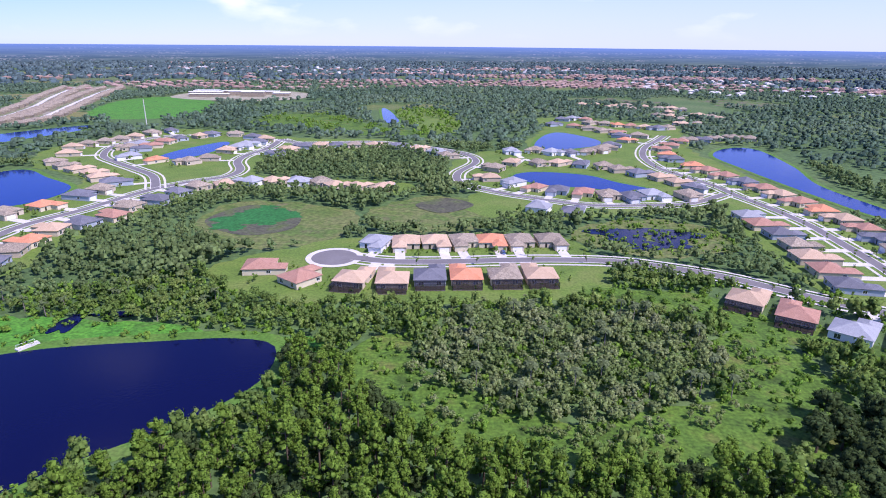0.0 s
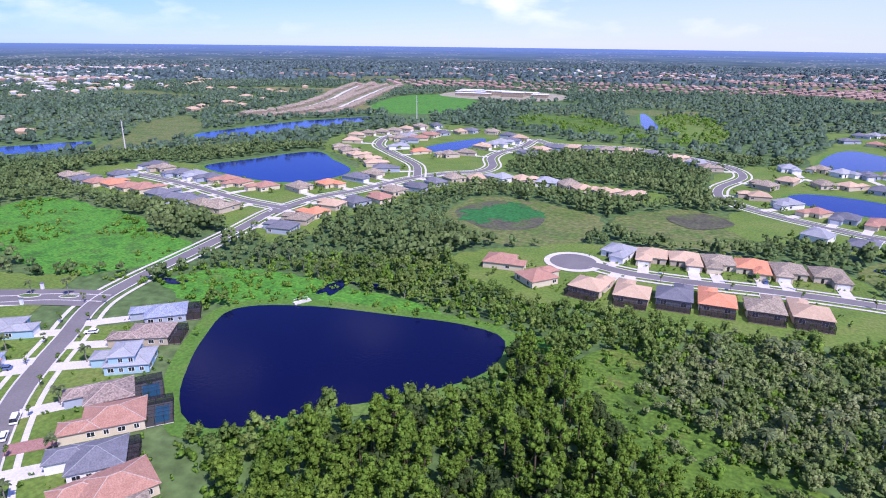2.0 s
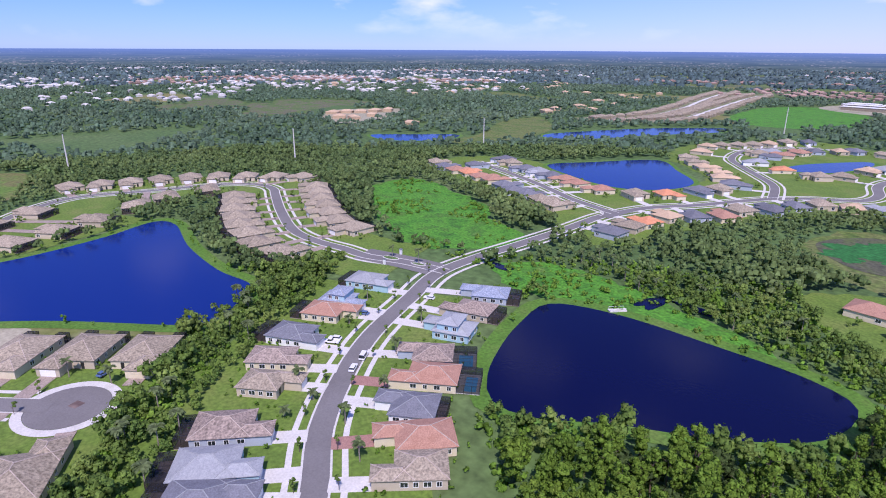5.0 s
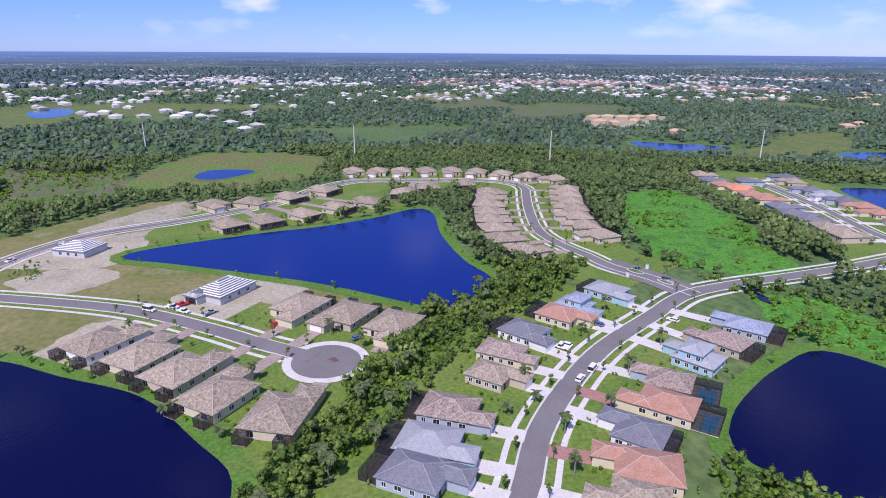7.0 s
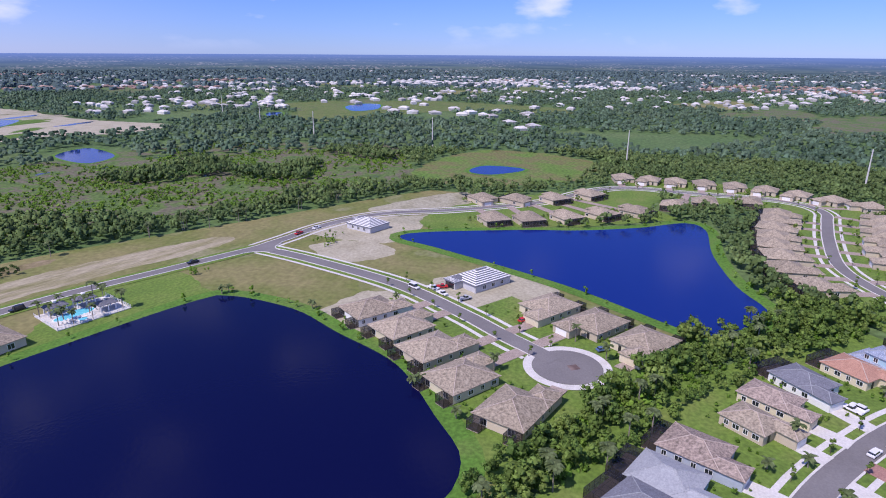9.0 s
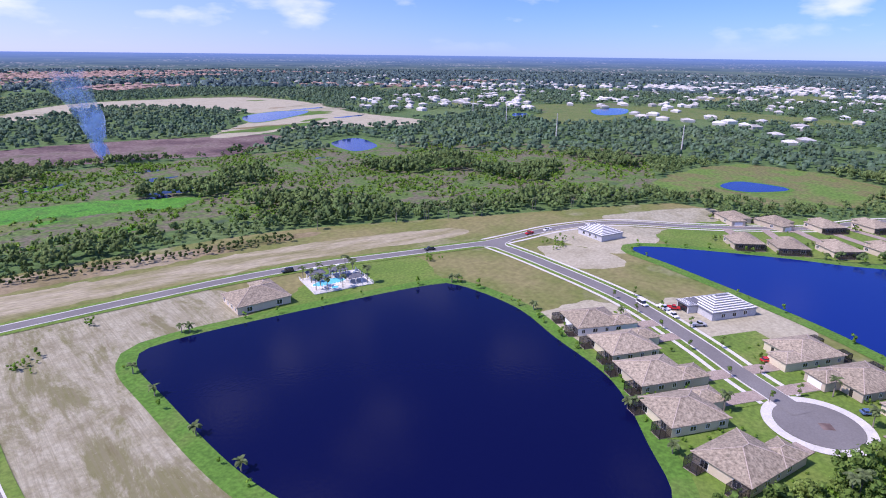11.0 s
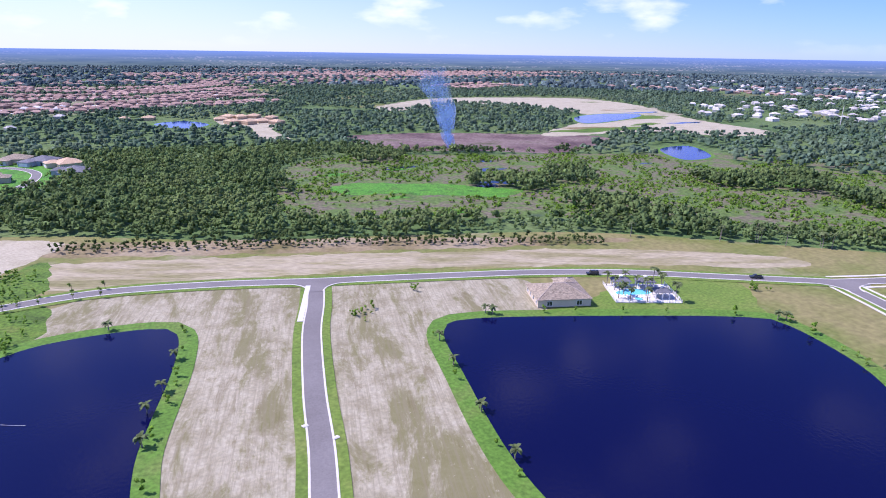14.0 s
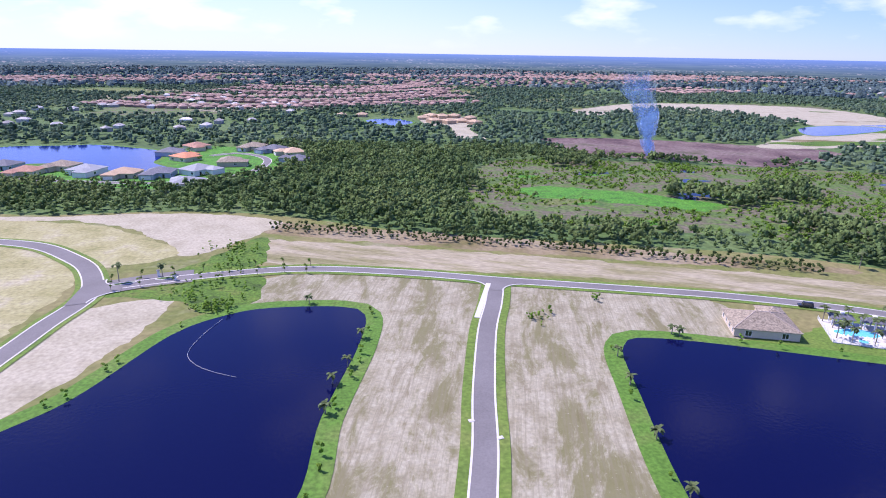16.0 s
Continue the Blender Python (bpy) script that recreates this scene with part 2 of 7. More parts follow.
LEAF = mat("pine and oak leaves", [(0.104, 0.185, 0.032), (0.171, 0.283, 0.041), (0.245, 0.343, 0.059)], 0.09, 0.6, 0.7, 0, 0.3, island=0.42, leaf=0.45, spec=0.05)
DARK_LEAF = mat("dark oak leaves", [(0.065, 0.105, 0.036), (0.10, 0.15, 0.048)], 0.1, 0.6, 0.7, 0, 0.3, island=0.42, leaf=0.45, spec=0.05)
SHRUB_LEAF = mat("shrub leaves", [(0.130, 0.234, 0.041), (0.181, 0.332, 0.045), (0.259, 0.364, 0.081)], 0.05, 0.5, 0.75, 0, 0.3, island=0.42, leaf=0.45, spec=0.05)
BRUSH_LEAF = mat("grey brush leaves", [(0.170, 0.259, 0.075), (0.236, 0.311, 0.109), (0.337, 0.378, 0.192)], 0.07, 0.6, 0.8, 0, 0.3, island=0.42, leaf=0.45, spec=0.05)
WOODS_LEAF = mat("wood leaves", [(0.117, 0.202, 0.051), (0.177, 0.273, 0.062), (0.287, 0.377, 0.103)], 0.06, 0.3, 0.8, 0, 0.3, island=0.42, leaf=0.45, spec=0.05)
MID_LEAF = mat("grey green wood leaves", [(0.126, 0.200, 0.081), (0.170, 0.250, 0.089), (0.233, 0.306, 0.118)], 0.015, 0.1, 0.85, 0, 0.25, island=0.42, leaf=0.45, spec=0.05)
# Blue haze of distance is put into the next two leaf colours.
HAZED_FAR_LEAF = mat("far wood leaves", [(0.106, 0.180, 0.120), (0.142, 0.222, 0.144), (0.189, 0.270, 0.176)], 0.006, 0.05, 0.9, 0, 0.2, island=0.42, leaf=0.45, spec=0.05)
HAZED_FARTHEST_LEAF = mat("farthest wood leaves", [(0.114, 0.180, 0.190), (0.150, 0.222, 0.231), (0.198, 0.270, 0.272)], 0.004, 0.03, 0.9, 0, 0.2, island=0.42, leaf=0.45, spec=0.05)
PALM_LEAF = mat("palm fronds", [(0.09, 0.13, 0.045), (0.16, 0.20, 0.09)], 0.3, 1.0, 0.6, 0, 0.25, island=0.3, leaf=0.25, spec=0.05)

def lake_water(name, color):
    m = bpy.data.materials.new(name)
    m.use_nodes = True
    wat = m.node_tree
    wat_p = wat.nodes["Principled BSDF"]
    wat_p.inputs["Base Color"].default_value = (*color, 1)
    wat_p.inputs["Specular IOR Level"].default_value = 0.27
    wat_p.inputs["Roughness"].default_value, wat_p.inputs["IOR"].default_value = 0.10, 1.33
    wat_n, wat_b, wat_c = wat.nodes.new("ShaderNodeTexNoise"), wat.nodes.new("ShaderNodeBump"), wat.nodes.new("ShaderNodeTexCoord")
    wat_n.inputs["Scale"].default_value, wat_n.inputs["Detail"].default_value = 0.8, 4
    wat_b.inputs["Strength"].default_value, wat_b.inputs["Distance"].default_value = 0.16, 0.15
    wat.links.new(wat_c.outputs["Object"], wat_n.inputs["Vector"])
    wat.links.new(wat_n.outputs["Fac"], wat_b.inputs["Height"])
    wat.links.new(wat_b.outputs["Normal"], wat_p.inputs["Normal"])
    return m


WATER = lake_water("deep lake water", (0.0034, 0.0046, 0.039))
# Reflected sky of the farther lakes is put into this bluer base colour.
SKY_BLUE_WATER = lake_water("clear lake water", (0.008, 0.024, 0.17))


# ---- helpers for shapes ----
def part(name, bm, material, parent=None, label=""):
    """One mesh object out of a bmesh, under a thing or a part."""
    me = bpy.data.meshes.new(name)
    bm.to_mesh(me)
    bm.free()
    me.materials.append(material)
    ob = new(name, me)
    ob.parent = parent
    return tagged(ob, label)


def shared(name, me, parent, label=""):
    ob = new(name, me)
    ob.parent = parent
    return tagged(ob, label)


def box(bm, x0, x1, y0, y1, z0, z1):
    v = [bm.verts.new((x, y, z)) for z in (z0, z1) for x, y in ((x0, y0), (x1, y0), (x1, y1), (x0, y1))]
    for f in ((0, 3, 2, 1), (4, 5, 6, 7), (0, 1, 5, 4), (1, 2, 6, 5), (2, 3, 7, 6), (3, 0, 4, 7)):
        bm.faces.new([v[i] for i in f])
    return bm


def bar(bm, a, b, r, sides=4, r2=None):
    """A bar from a to b, tapered if r2 is given."""
    a, b = Vector(a), Vector(b)
    q = (b - a).to_track_quat("Z", "Y")
    rings = []
    for end, rad in ((a, r), (b, r if r2 is None else r2)):
        rings.append([bm.verts.new(end + q @ Vector((rad * math.cos(2 * math.pi * (i + 0.5) / sides), rad * math.sin(2 * math.pi * (i + 0.5) / sides), 0))) for i in range(sides)])
    for i in range(sides):
        j = (i + 1) % sides
        bm.faces.new((rings[0][i], rings[0][j], rings[1][j], rings[1][i]))
    bm.faces.new(rings[0][::-1])
    bm.faces.new(rings[1])
    return bm


def smooth(points, closed=False, step=4.0):
    """A curve through the points (Catmull-Rom), as an array of places about step apart."""
    p = [Vector((*q, 0)) for q in points]
    n, out = len(p), []
    for i in range(n if closed else n - 1):
        a, b, c, d = (p[(i + k) % n] if closed else p[min(max(i + k, 0), n - 1)] for k in (-1, 0, 1, 2))
        m = max(2, int((c - b).length / step))
        for s in range(m):
            u = s / m
            out.append(0.5 * (2 * b + (c - a) * u + (2 * a - 5 * b + 4 * c - d) * u * u + (3 * b - a - 3 * c + d) * u ** 3))
    if not closed:
        out.append(p[-1])
    return np.array([(q.x, q.y) for q in out])


def normals(line, closed=False):
    t = np.roll(line, -1, 0) - np.roll(line, 1, 0)
    if not closed:
        t[0], t[-1] = line[1] - line[0], line[-1] - line[-2]
    t /= np.linalg.norm(t, axis=1)[:, None] + 1e-9
    return np.stack([t[:, 1], -t[:, 0]], 1)


def grown(ring, by):
    """A closed outline moved outwards."""
    area = np.sum(ring[:, 0] * np.roll(ring[:, 1], -1) - np.roll(ring[:, 0], -1) * ring[:, 1])
    n = normals(ring, True) * (1 if area > 0 else -1)
    for _ in range(3):
        n = (n + np.roll(n, 1, 0) + np.roll(n, -1, 0)) / 3
    return ring + n * by


def ragged(ring, amount=2.0, size=9.0):
    """An outline with an uneven edge."""
    n = normals(ring, True)
    w = np.array([noise.noise(Vector((x / size, y / size, 0.7))) + 0.5 * noise.noise(Vector((x / size * 2.7, y / size * 2.7, 4.1))) for x, y in ring])
    return ring + n * (w * amount)[:, None]


def inside(ring, x, y):
    hit = np.zeros(len(x), bool)
    for (ax, ay), (bx, by) in zip(ring, np.roll(ring, -1, 0)):
        if ay != by:
            hit ^= ((ay > y) != (by > y)) & (x < (bx - ax) * (y - ay) / (by - ay) + ax)
    return hit


def near_line(line, x, y, reach):
    best = np.full(len(x), 1e9)
    for (ax, ay), (bx, by) in zip(line[:-1], line[1:]):
        dx, dy = bx - ax, by - ay
        u = np.clip(((x - ax) * dx + (y - ay) * dy) / (dx * dx + dy * dy + 1e-9), 0, 1)
        best = np.minimum(best, np.hypot(x - ax - u * dx, y - ay - u * dy))
    return best < reach


def sheet(name, ring, z, material, label, category, depth=0.0):
    """A flat piece of ground with an outline; depth gives it an edge."""
    bm = bmesh.new()
    f = bm.faces.new([bm.verts.new((x, y, z)) for x, y in ring])
    if f.normal.z < 0 or f.calc_area() and (f.normal_update() or f.normal.z < 0):
        f.normal_flip()
    if depth:
        side = bmesh.ops.extrude_face_region(bm, geom=[f])
        bmesh.ops.translate(bm, vec=(0, 0, depth), verts=[g for g in side["geom"] if isinstance(g, bmesh.types.BMVert)])
    bmesh.ops.triangulate(bm, faces=bm.faces[:])
    return tagged(part(name, bm, material), label, category, kind="structure")


def ribbon(name, line, half, z, material, label, category, height=0.0, shift=0.0, closed=False):
    """A band along a line; shift moves it sideways."""
    n = normals(line, closed)
    bm, rows = bmesh.new(), []
    for (x, y), (nx, ny) in zip(line, n):
        row = [bm.verts.new((x + nx * (shift + s * half), y + ny * (shift + s * half), z)) for s in (-1, 1)]
        if height:
            row += [bm.verts.new((v.co.x, v.co.y, z - height)) for v in row]
        rows.append(row)
    pairs = list(zip(rows, rows[1:] + rows[:1])) if closed else list(zip(rows, rows[1:]))
    for a, b in pairs:
        bm.faces.new((a[0], a[1], b[1], b[0]))
        if height:
            bm.faces.new((a[2], a[0], b[0], b[2]))
            bm.faces.new((a[1], a[3], b[3], b[1]))
    bmesh.ops.recalc_face_normals(bm, faces=bm.faces[:])
    if bm.faces[0].normal.z < 0:
        bmesh.ops.reverse_faces(bm, faces=bm.faces[:])
    return tagged(part(name, bm, material), label, category, kind="structure")


# ---- plan: outlines in metres ----
LAKES = {
    "pond by the grove": [(-161, 170), (-154, 147), (-143, 128), (-132, 114), (-120, 106), (-107, 110), (-92, 126), (-72, 143), (-56, 165), (-57, 188), (-73, 194), (-100, 191), (-138, 184)],
    "lake behind the villas": [(-307, -86), (-320, -77), (-338, -25), (-345, 6), (-359, 39), (-376, 66), (-363, 75), (-318, 71), (-275, 73), (-246, 79), (-225, 61), (-222, 48), (-258, 2), (-293, -59)],
    "large lake": [(-97, -173), (-112, -177), (-163, -158), (-205, -139), (-213, -128), (-207, -98), (-192, -74), (-175, -47), (-150, -28), (-132, -17), (-112, -22), (-90, -50), (-82, -92), (-90, -145)],
    "pond by the new road": [(52, -194), (37, -209), (22, -214), (-3, -213), (-12, -205), (-10, -180), (-1, -140), (4, -105), (30, -85), (75, -100), (84, -130), (67, -155)],
    "lake among far houses": [(-378, 384), (-365, 427), (-339, 483), (-298, 454), (-262, 422), (-261, 384), (-286, 361), (-330, 365)],
    "long lake": [(-519, 525), (-508, 594), (-483, 678), (-433, 750), (-416, 707), (-443, 622), (-463, 541), (-496, 502)],
    "small round lake": [(-249, 532), (-253, 571), (-227, 633), (-214, 609), (-222, 551)],
    "curved lake": [(56, 474), (76, 492), (115, 481), (134, 454), (153, 431), (136, 419), (108, 434), (74, 445)],
    "upper lake": [(98, 644), (120, 707), (142, 723), (169, 670), (160, 631), (120, 604), (95, 602)],
    "eastern lake": [(257, 576), (290, 620), (316, 613), (305, 526), (284, 449), (286, 373), (270, 360), (262, 416), (256, 510)],
    "marsh pool": [(-511, -87), (-532, -77), (-528, -47), (-515, -44), (-493, -66), (-497, -83)],
    "swamp pool": [(-477, -472), (-525, -480), (-493, -421), (-452, -415)],
    "quarry pool": [(-589, -768), (-673, -796), (-714, -767), (-654, -723), (-551, -691)],
    "lake with villas round it": [(330, -612), (279, -625), (252, -630), (216, -614), (177, -588), (166, -552), (164, -527), (144, -502), (150, -490), (172, -490), (194, -497), (217, -518), (240, -526), (300, -532)],
    "wood pond": [(-626, 348), (-605, 387), (-572, 432), (-547, 391), (-579, 343)],
    "links pond": [(-1049, -415), (-1115, -411), (-1118, -376), (-1024, -347), (-977, -371)],
    "small links pond": [(-906, -491), (-922, -475), (-878, -450), (-859, -461)],
    "canal": [(-95, 976), (-83, 958), (-60, 842), (-59, 804), (-75, 810)],
    "far pool": [(-9, -849), (-44, -877), (-72, -828), (-41, -790)],
}
LAKES = {k: smooth(v, True, 5.0) for k, v in LAKES.items()}

MAIN_STREET = smooth([(-60, 14), (-90, 33), (-114, 48), (-136, 60), (-158, 78), (-178, 99), (-198, 128), (-214, 152), (-221, 179), (-225, 211), (-231, 253), (-238, 290), (-237, 311), (-234, 333), (-221, 363), (-211, 397), (-202, 421), (-186, 445), (-166, 464), (-164, 490), (-177, 524), (-179, 555), (-170, 599), (-172, 655)], step=5)
SIDE_STREET = smooth([(-214, 157), (-235, 149), (-253, 138), (-270, 134), (-289, 128), (-316, 126), (-360, 136), (-400, 148), (-422, 154), (-442, 148), (-456, 125), (-461, 81), (-468, 39), (-448, 10), (-410, -17), (-385, -51), (-370, -76), (-352, -112), (-321, -134), (-291, -144), (-273, -150)], step=5)
VILLA_STREET = smooth([(-273, -150), (-263, -118), (-242, -68), (-219, -35), (-203, -16), (-194, -4)], step=5)
LONG_ROAD = smooth([(-273, -150), (-230, -175), (-195, -195), (-159, -210), (-126, -220), (-90, -230), (-68, -236), (-25, -249), (18, -256), (61, -249), (92, -239)], step=5)
NEW_ROAD = smooth([(-67, -236), (-61, -212), (-54, -188), (-46, -150), (-40, -116), (-28, -70), (-8, -30)], step=5)
LOOP_ROAD = smooth([(103, -150), (99, -184), (97, -205), (94, -232), (104, -258), (119, -277), (148, -300), (190, -308), (260, -300)], step=5)
COURT_STREET = smooth([(-43, 280), (-26, 275), (0, 275), (32, 278), (59, 279), (86, 277), (110, 268), (131, 256), (149, 240), (176, 219), (215, 190)], step=5)
EAST_STREET = smooth([(200, 225), (209, 267), (215, 331), (215, 356), (211, 390), (206, 414), (203, 445), (191, 486), (184, 516), (188, 567), (207, 622), (234, 667), (255, 705)], step=6)
BRANCH_STREET = smooth([(-202, 421), (-222, 462), (-248, 489), (-276, 515), (-305, 547), (-322, 600), (-312, 650), (-285, 680)], step=8)
ARC_STREET = smooth([(-172, 655), (-150, 632), (-120, 634), (-66, 640), (-20, 612), (20, 575), (30, 534), (13, 485), (15, 447), (39, 420), (66, 401), (98, 385), (132, 386), (165, 392), (200, 420)], step=8)
VILLA_LOOP = smooth([(340, -490), (260, -468), (204, -454), (168, -447), (133, -443), (107, -452), (93, -463), (80, -480), (73, -500), (73, -536), (87, -562), (108, -574), (126, -561)], step=8)
WEST_STREET = smooth([(-237, 302), (-275, 307), (-302, 315), (-333, 324), (-380, 334), (-425, 340)], step=8)
STREETS = {"main": MAIN_STREET, "side": SIDE_STREET, "villa": VILLA_STREET, "long": LONG_ROAD, "new": NEW_ROAD, "loop": LOOP_ROAD,
           "court": COURT_STREET, "east": EAST_STREET, "arc": ARC_STREET, "branch": BRANCH_STREET, "west": WEST_STREET, "villa loop": VILLA_LOOP}

OPEN_LAND = smooth([(300, -420), (195, -362), (99, -362), (41, -350), (-44, -308), (-130, -284), (-222, -252), (-311, -187), (-425, -98), (-405, -70), (-385, -60), (-330, -70), (-300, -60), (-262, -2), (-222, 44), (-190, 30), (-150, 0), (-112, -12), (-60, -40), (20, -55), (140, -60), (300, -140)], True, 12)
GROVE = smooth([(-84, 114), (-75, 128), (-50, 136), (-51, 179), (-40, 179), (-24, 164), (-12, 149), (3, 140), (14, 131), (30, 124), (50, 121), (74, 122), (88, 98), (70, 60), (0, 45), (-60, 55), (-82, 72), (-98, 86), (-92, 100)], True, 6)
BRUSH = smooth([(-5, 172), (2, 158), (19, 148), (34, 142), (63, 147), (91, 170), (97, 189), (85, 210), (49, 219), (15, 216), (-4, 198)], True, 6)
OAKS = smooth([(88, 100), (92, 128), (108, 148), (130, 146), (150, 130), (150, 100), (118, 88)], True, 6)
BELT = smooth([(-275, 84), (-243, 80), (-224, 50), (-200, 40), (-180, 30), (-165, 18), (-148, 3), (-130, -14), (-112, -10), (-124, 2), (-139, 15), (-151, 26), (-163, 35), (-178, 46), (-191, 63), (-212, 84), (-237, 112), (-262, 128)], True, 6)
CLEAR = {
    "marsh round": ([(-143, 337), (-137, 381), (-103, 389), (-52, 363), (-52, 323), (-69, 298), (-107, 293), (-129, 311)], MARSH),
    "marsh east": ([(-48, 363), (-8, 407), (39, 380), (28, 336), (-6, 322), (-32, 334)], MARSH),
    "meadow": ([(-387, 217), (-390, 258), (-302, 251), (-270, 230), (-232, 222), (-234, 185), (-264, 167), (-319, 180)], BRIGHT_GRASS),
    "north bank": ([(-212, 182), (-190, 208), (-150, 210), (-110, 205), (-66, 199), (-44, 194), (-50, 180), (-110, 185), (-160, 172), (-185, 170)], BRIGHT_GRASS),
    "glade": ([(-27, 195), (-9, 192), (-3, 170), (19, 152), (34, 146), (59, 150), (85, 158), (98, 195), (118, 200), (125, 165), (112, 140), (90, 128), (60, 126), (30, 128), (0, 132), (-12, 146), (-28, 165)], ROUGH_GRASS),
    "court lawn": ([(-108, 262), (-80, 290), (-40, 312), (65, 314), (75, 258), (55, 230), (-10, 226), (-70, 228)], LAWN),
    "slope": ([(60, 238), (100, 240), (128, 215), (160, 190), (190, 180), (180, 160), (140, 185), (105, 205), (92, 215)], ROUGH_GRASS),
    "green field": ([(-486, 847), (-551, 1060), (-495, 1154), (-393, 1071), (-349, 900), (-389, 819)], BRIGHT_GRASS),
    "red marsh": ([(-475, -131), (-619, -96), (-580, 12), (-487, 1), (-450, -61)], RED_MARSH),
    "burnt ground": ([(-196, -653), (-243, -675), (-317, -662), (-395, -627), (-479, -581), (-462, -540), (-363, -489), (-307, -522), (-228, -561)], BURNT),
    "sand workings": ([(-357, -1013), (-529, -1164), (-704, -1150), (-837, -1081), (-841, -920), (-751, -700), (-724, -535), (-634, -528), (-572, -594), (-440, -591), (-441, -627), (-589, -737), (-644, -852), (-616, -963), (-521, -1041), (-370, -938)], SAND),
    "wood glade": ([(-120, -395), (-170, -372), (-215, -345), (-240, -360), (-180, -405), (-130, -420)], BRIGHT_GRASS),
    "lake lawn": ([(-330, -78), (-375, -78), (-420, -40), (-455, 10), (-470, 35), (-505, 50), (-498, 110), (-470, 162), (-440, 195), (-425, 165), (-450, 130), (-448, 80), (-425, 52), (-385, 60), (-372, 40), (-350, 0), (-340, -30)], LAWN),
    "marsh pond": ([(78, 330), (110, 352), (146, 345), (160, 308), (120, 284), (76, 300)], MARSH),
    "golf links": ([(-909, -453), (-1046, -442), (-1176, -395), (-1218, -292), (-1128, -41), (-1034, -32), (-1038, -193), (-922, -300), (-810, -369)], MARSH),
    "west links": ([(-531, 390), (-565, 459), (-643, 562), (-656, 639), (-584, 595), (-529, 529), (-506, 442)], MARSH),
    "wood site": ([(-853, 396), (-907, 448), (-867, 538), (-777, 463), (-735, 383), (-781, 369)], SOIL),
    "north meadow": ([(-250, 790), (-225, 891), (-144, 873), (-104, 804), (-58, 747), (15, 704), (-38, 674), (-117, 708), (-190, 747), (-227, 761)], ROUGH_GRASS),
    "orchard": ([(-68, 924), (-18, 972), (20, 843), (15, 715), (-25, 730)], LAWN),
    "far green": ([(-1308, 2886), (-1327, 3483), (-742, 3453), (-814, 2953), (-1160, 2719)], ROUGH_GRASS),
    "west estate": ([(-440, 372), (-448, 300), (-400, 285), (-300, 272), (-215, 245), (-192, 255), (-190, 320), (-165, 390), (-155, 428), (-120, 424), (-30, 408), (-28, 448), (-120, 462), (-148, 480), (-148, 540), (-125, 582), (-60, 592), (-55, 655), (-150, 665), (-230, 705), (-315, 720), (-375, 600), (-345, 505), (-310, 480), (-264, 440), (-258, 380), (-300, 368), (-380, 385)], LAWN),
    "east estate": ([(15, 370), (25, 430), (5, 480), (20, 560), (60, 600), (92, 600), (90, 650), (125, 760), (145, 870), (290, 800), (275, 690), (345, 705), (345, 665), (255, 630), (248, 500), (250, 400), (250, 330), (215, 230), (165, 240), (170, 320), (165, 370), (60, 350)], LAWN),
    "tan estate": ([(-620, 670), (-540, 700), (-500, 800), (-560, 960), (-640, 1180), (-690, 1350), (-830, 1370), (-740, 1130), (-650, 950), (-600, 800)], TOWN_GROUND),
    "villa green": ([(330, -540), (335, -470), (200, -440), (133, -428), (84, -450), (58, -490), (40, -525), (45, -560), (66, -592), (100, -612), (150, -615), (165, -590), (180, -540)], BRIGHT_GRASS),
}
CLEAR = {k: (ragged(smooth(v, True, 4), 5.0, 14.0), m) for k, (v, m) in CLEAR.items()}
rf = random.Random(40)
FIELDS = []
for _ in range(70):
    a, q = radians(rf.uniform(-45, 215)), rf.uniform(980, 2600)
    k = np.linspace(0, 2 * math.pi, 15)[:-1]
    w = (1 + 0.3 * np.sin(2 * k + q) + 0.2 * np.sin(3 * k + a * 9)) * rf.uniform(25, 85) * (0.6 + q / 1500)
    FIELDS.append(smooth(np.stack([-q * math.sin(a) + w * np.cos(k), q * math.cos(a) + 0.6 * w * np.sin(k)], 1).tolist(), True, 15))
LOW_ZONE = smooth([(-210, 195), (-200, 240), (-110, 250), (-60, 230), (60, 236), (110, 228), (190, 182), (150, 150), (105, 205), (0, 216), (-50, 185), (-110, 200)], True, 10)
SWAMP = smooth([(-80, -345), (-150, -312), (-240, -276), (-335, -208), (-440, -125), (-560, -160), (-640, -220), (-560, -400), (-400, -470), (-200, -530), (-120, -520), (-85, -440)], True, 12)

# ---- ground ----
bm = bmesh.new()
bmesh.ops.create_circle(bm, cap_ends=True, radius=4950, segments=96)
tagged(part("ground", bm, UNDERWOOD), "dark green wooded plain with low undergrowth", "ground", kind="structure")


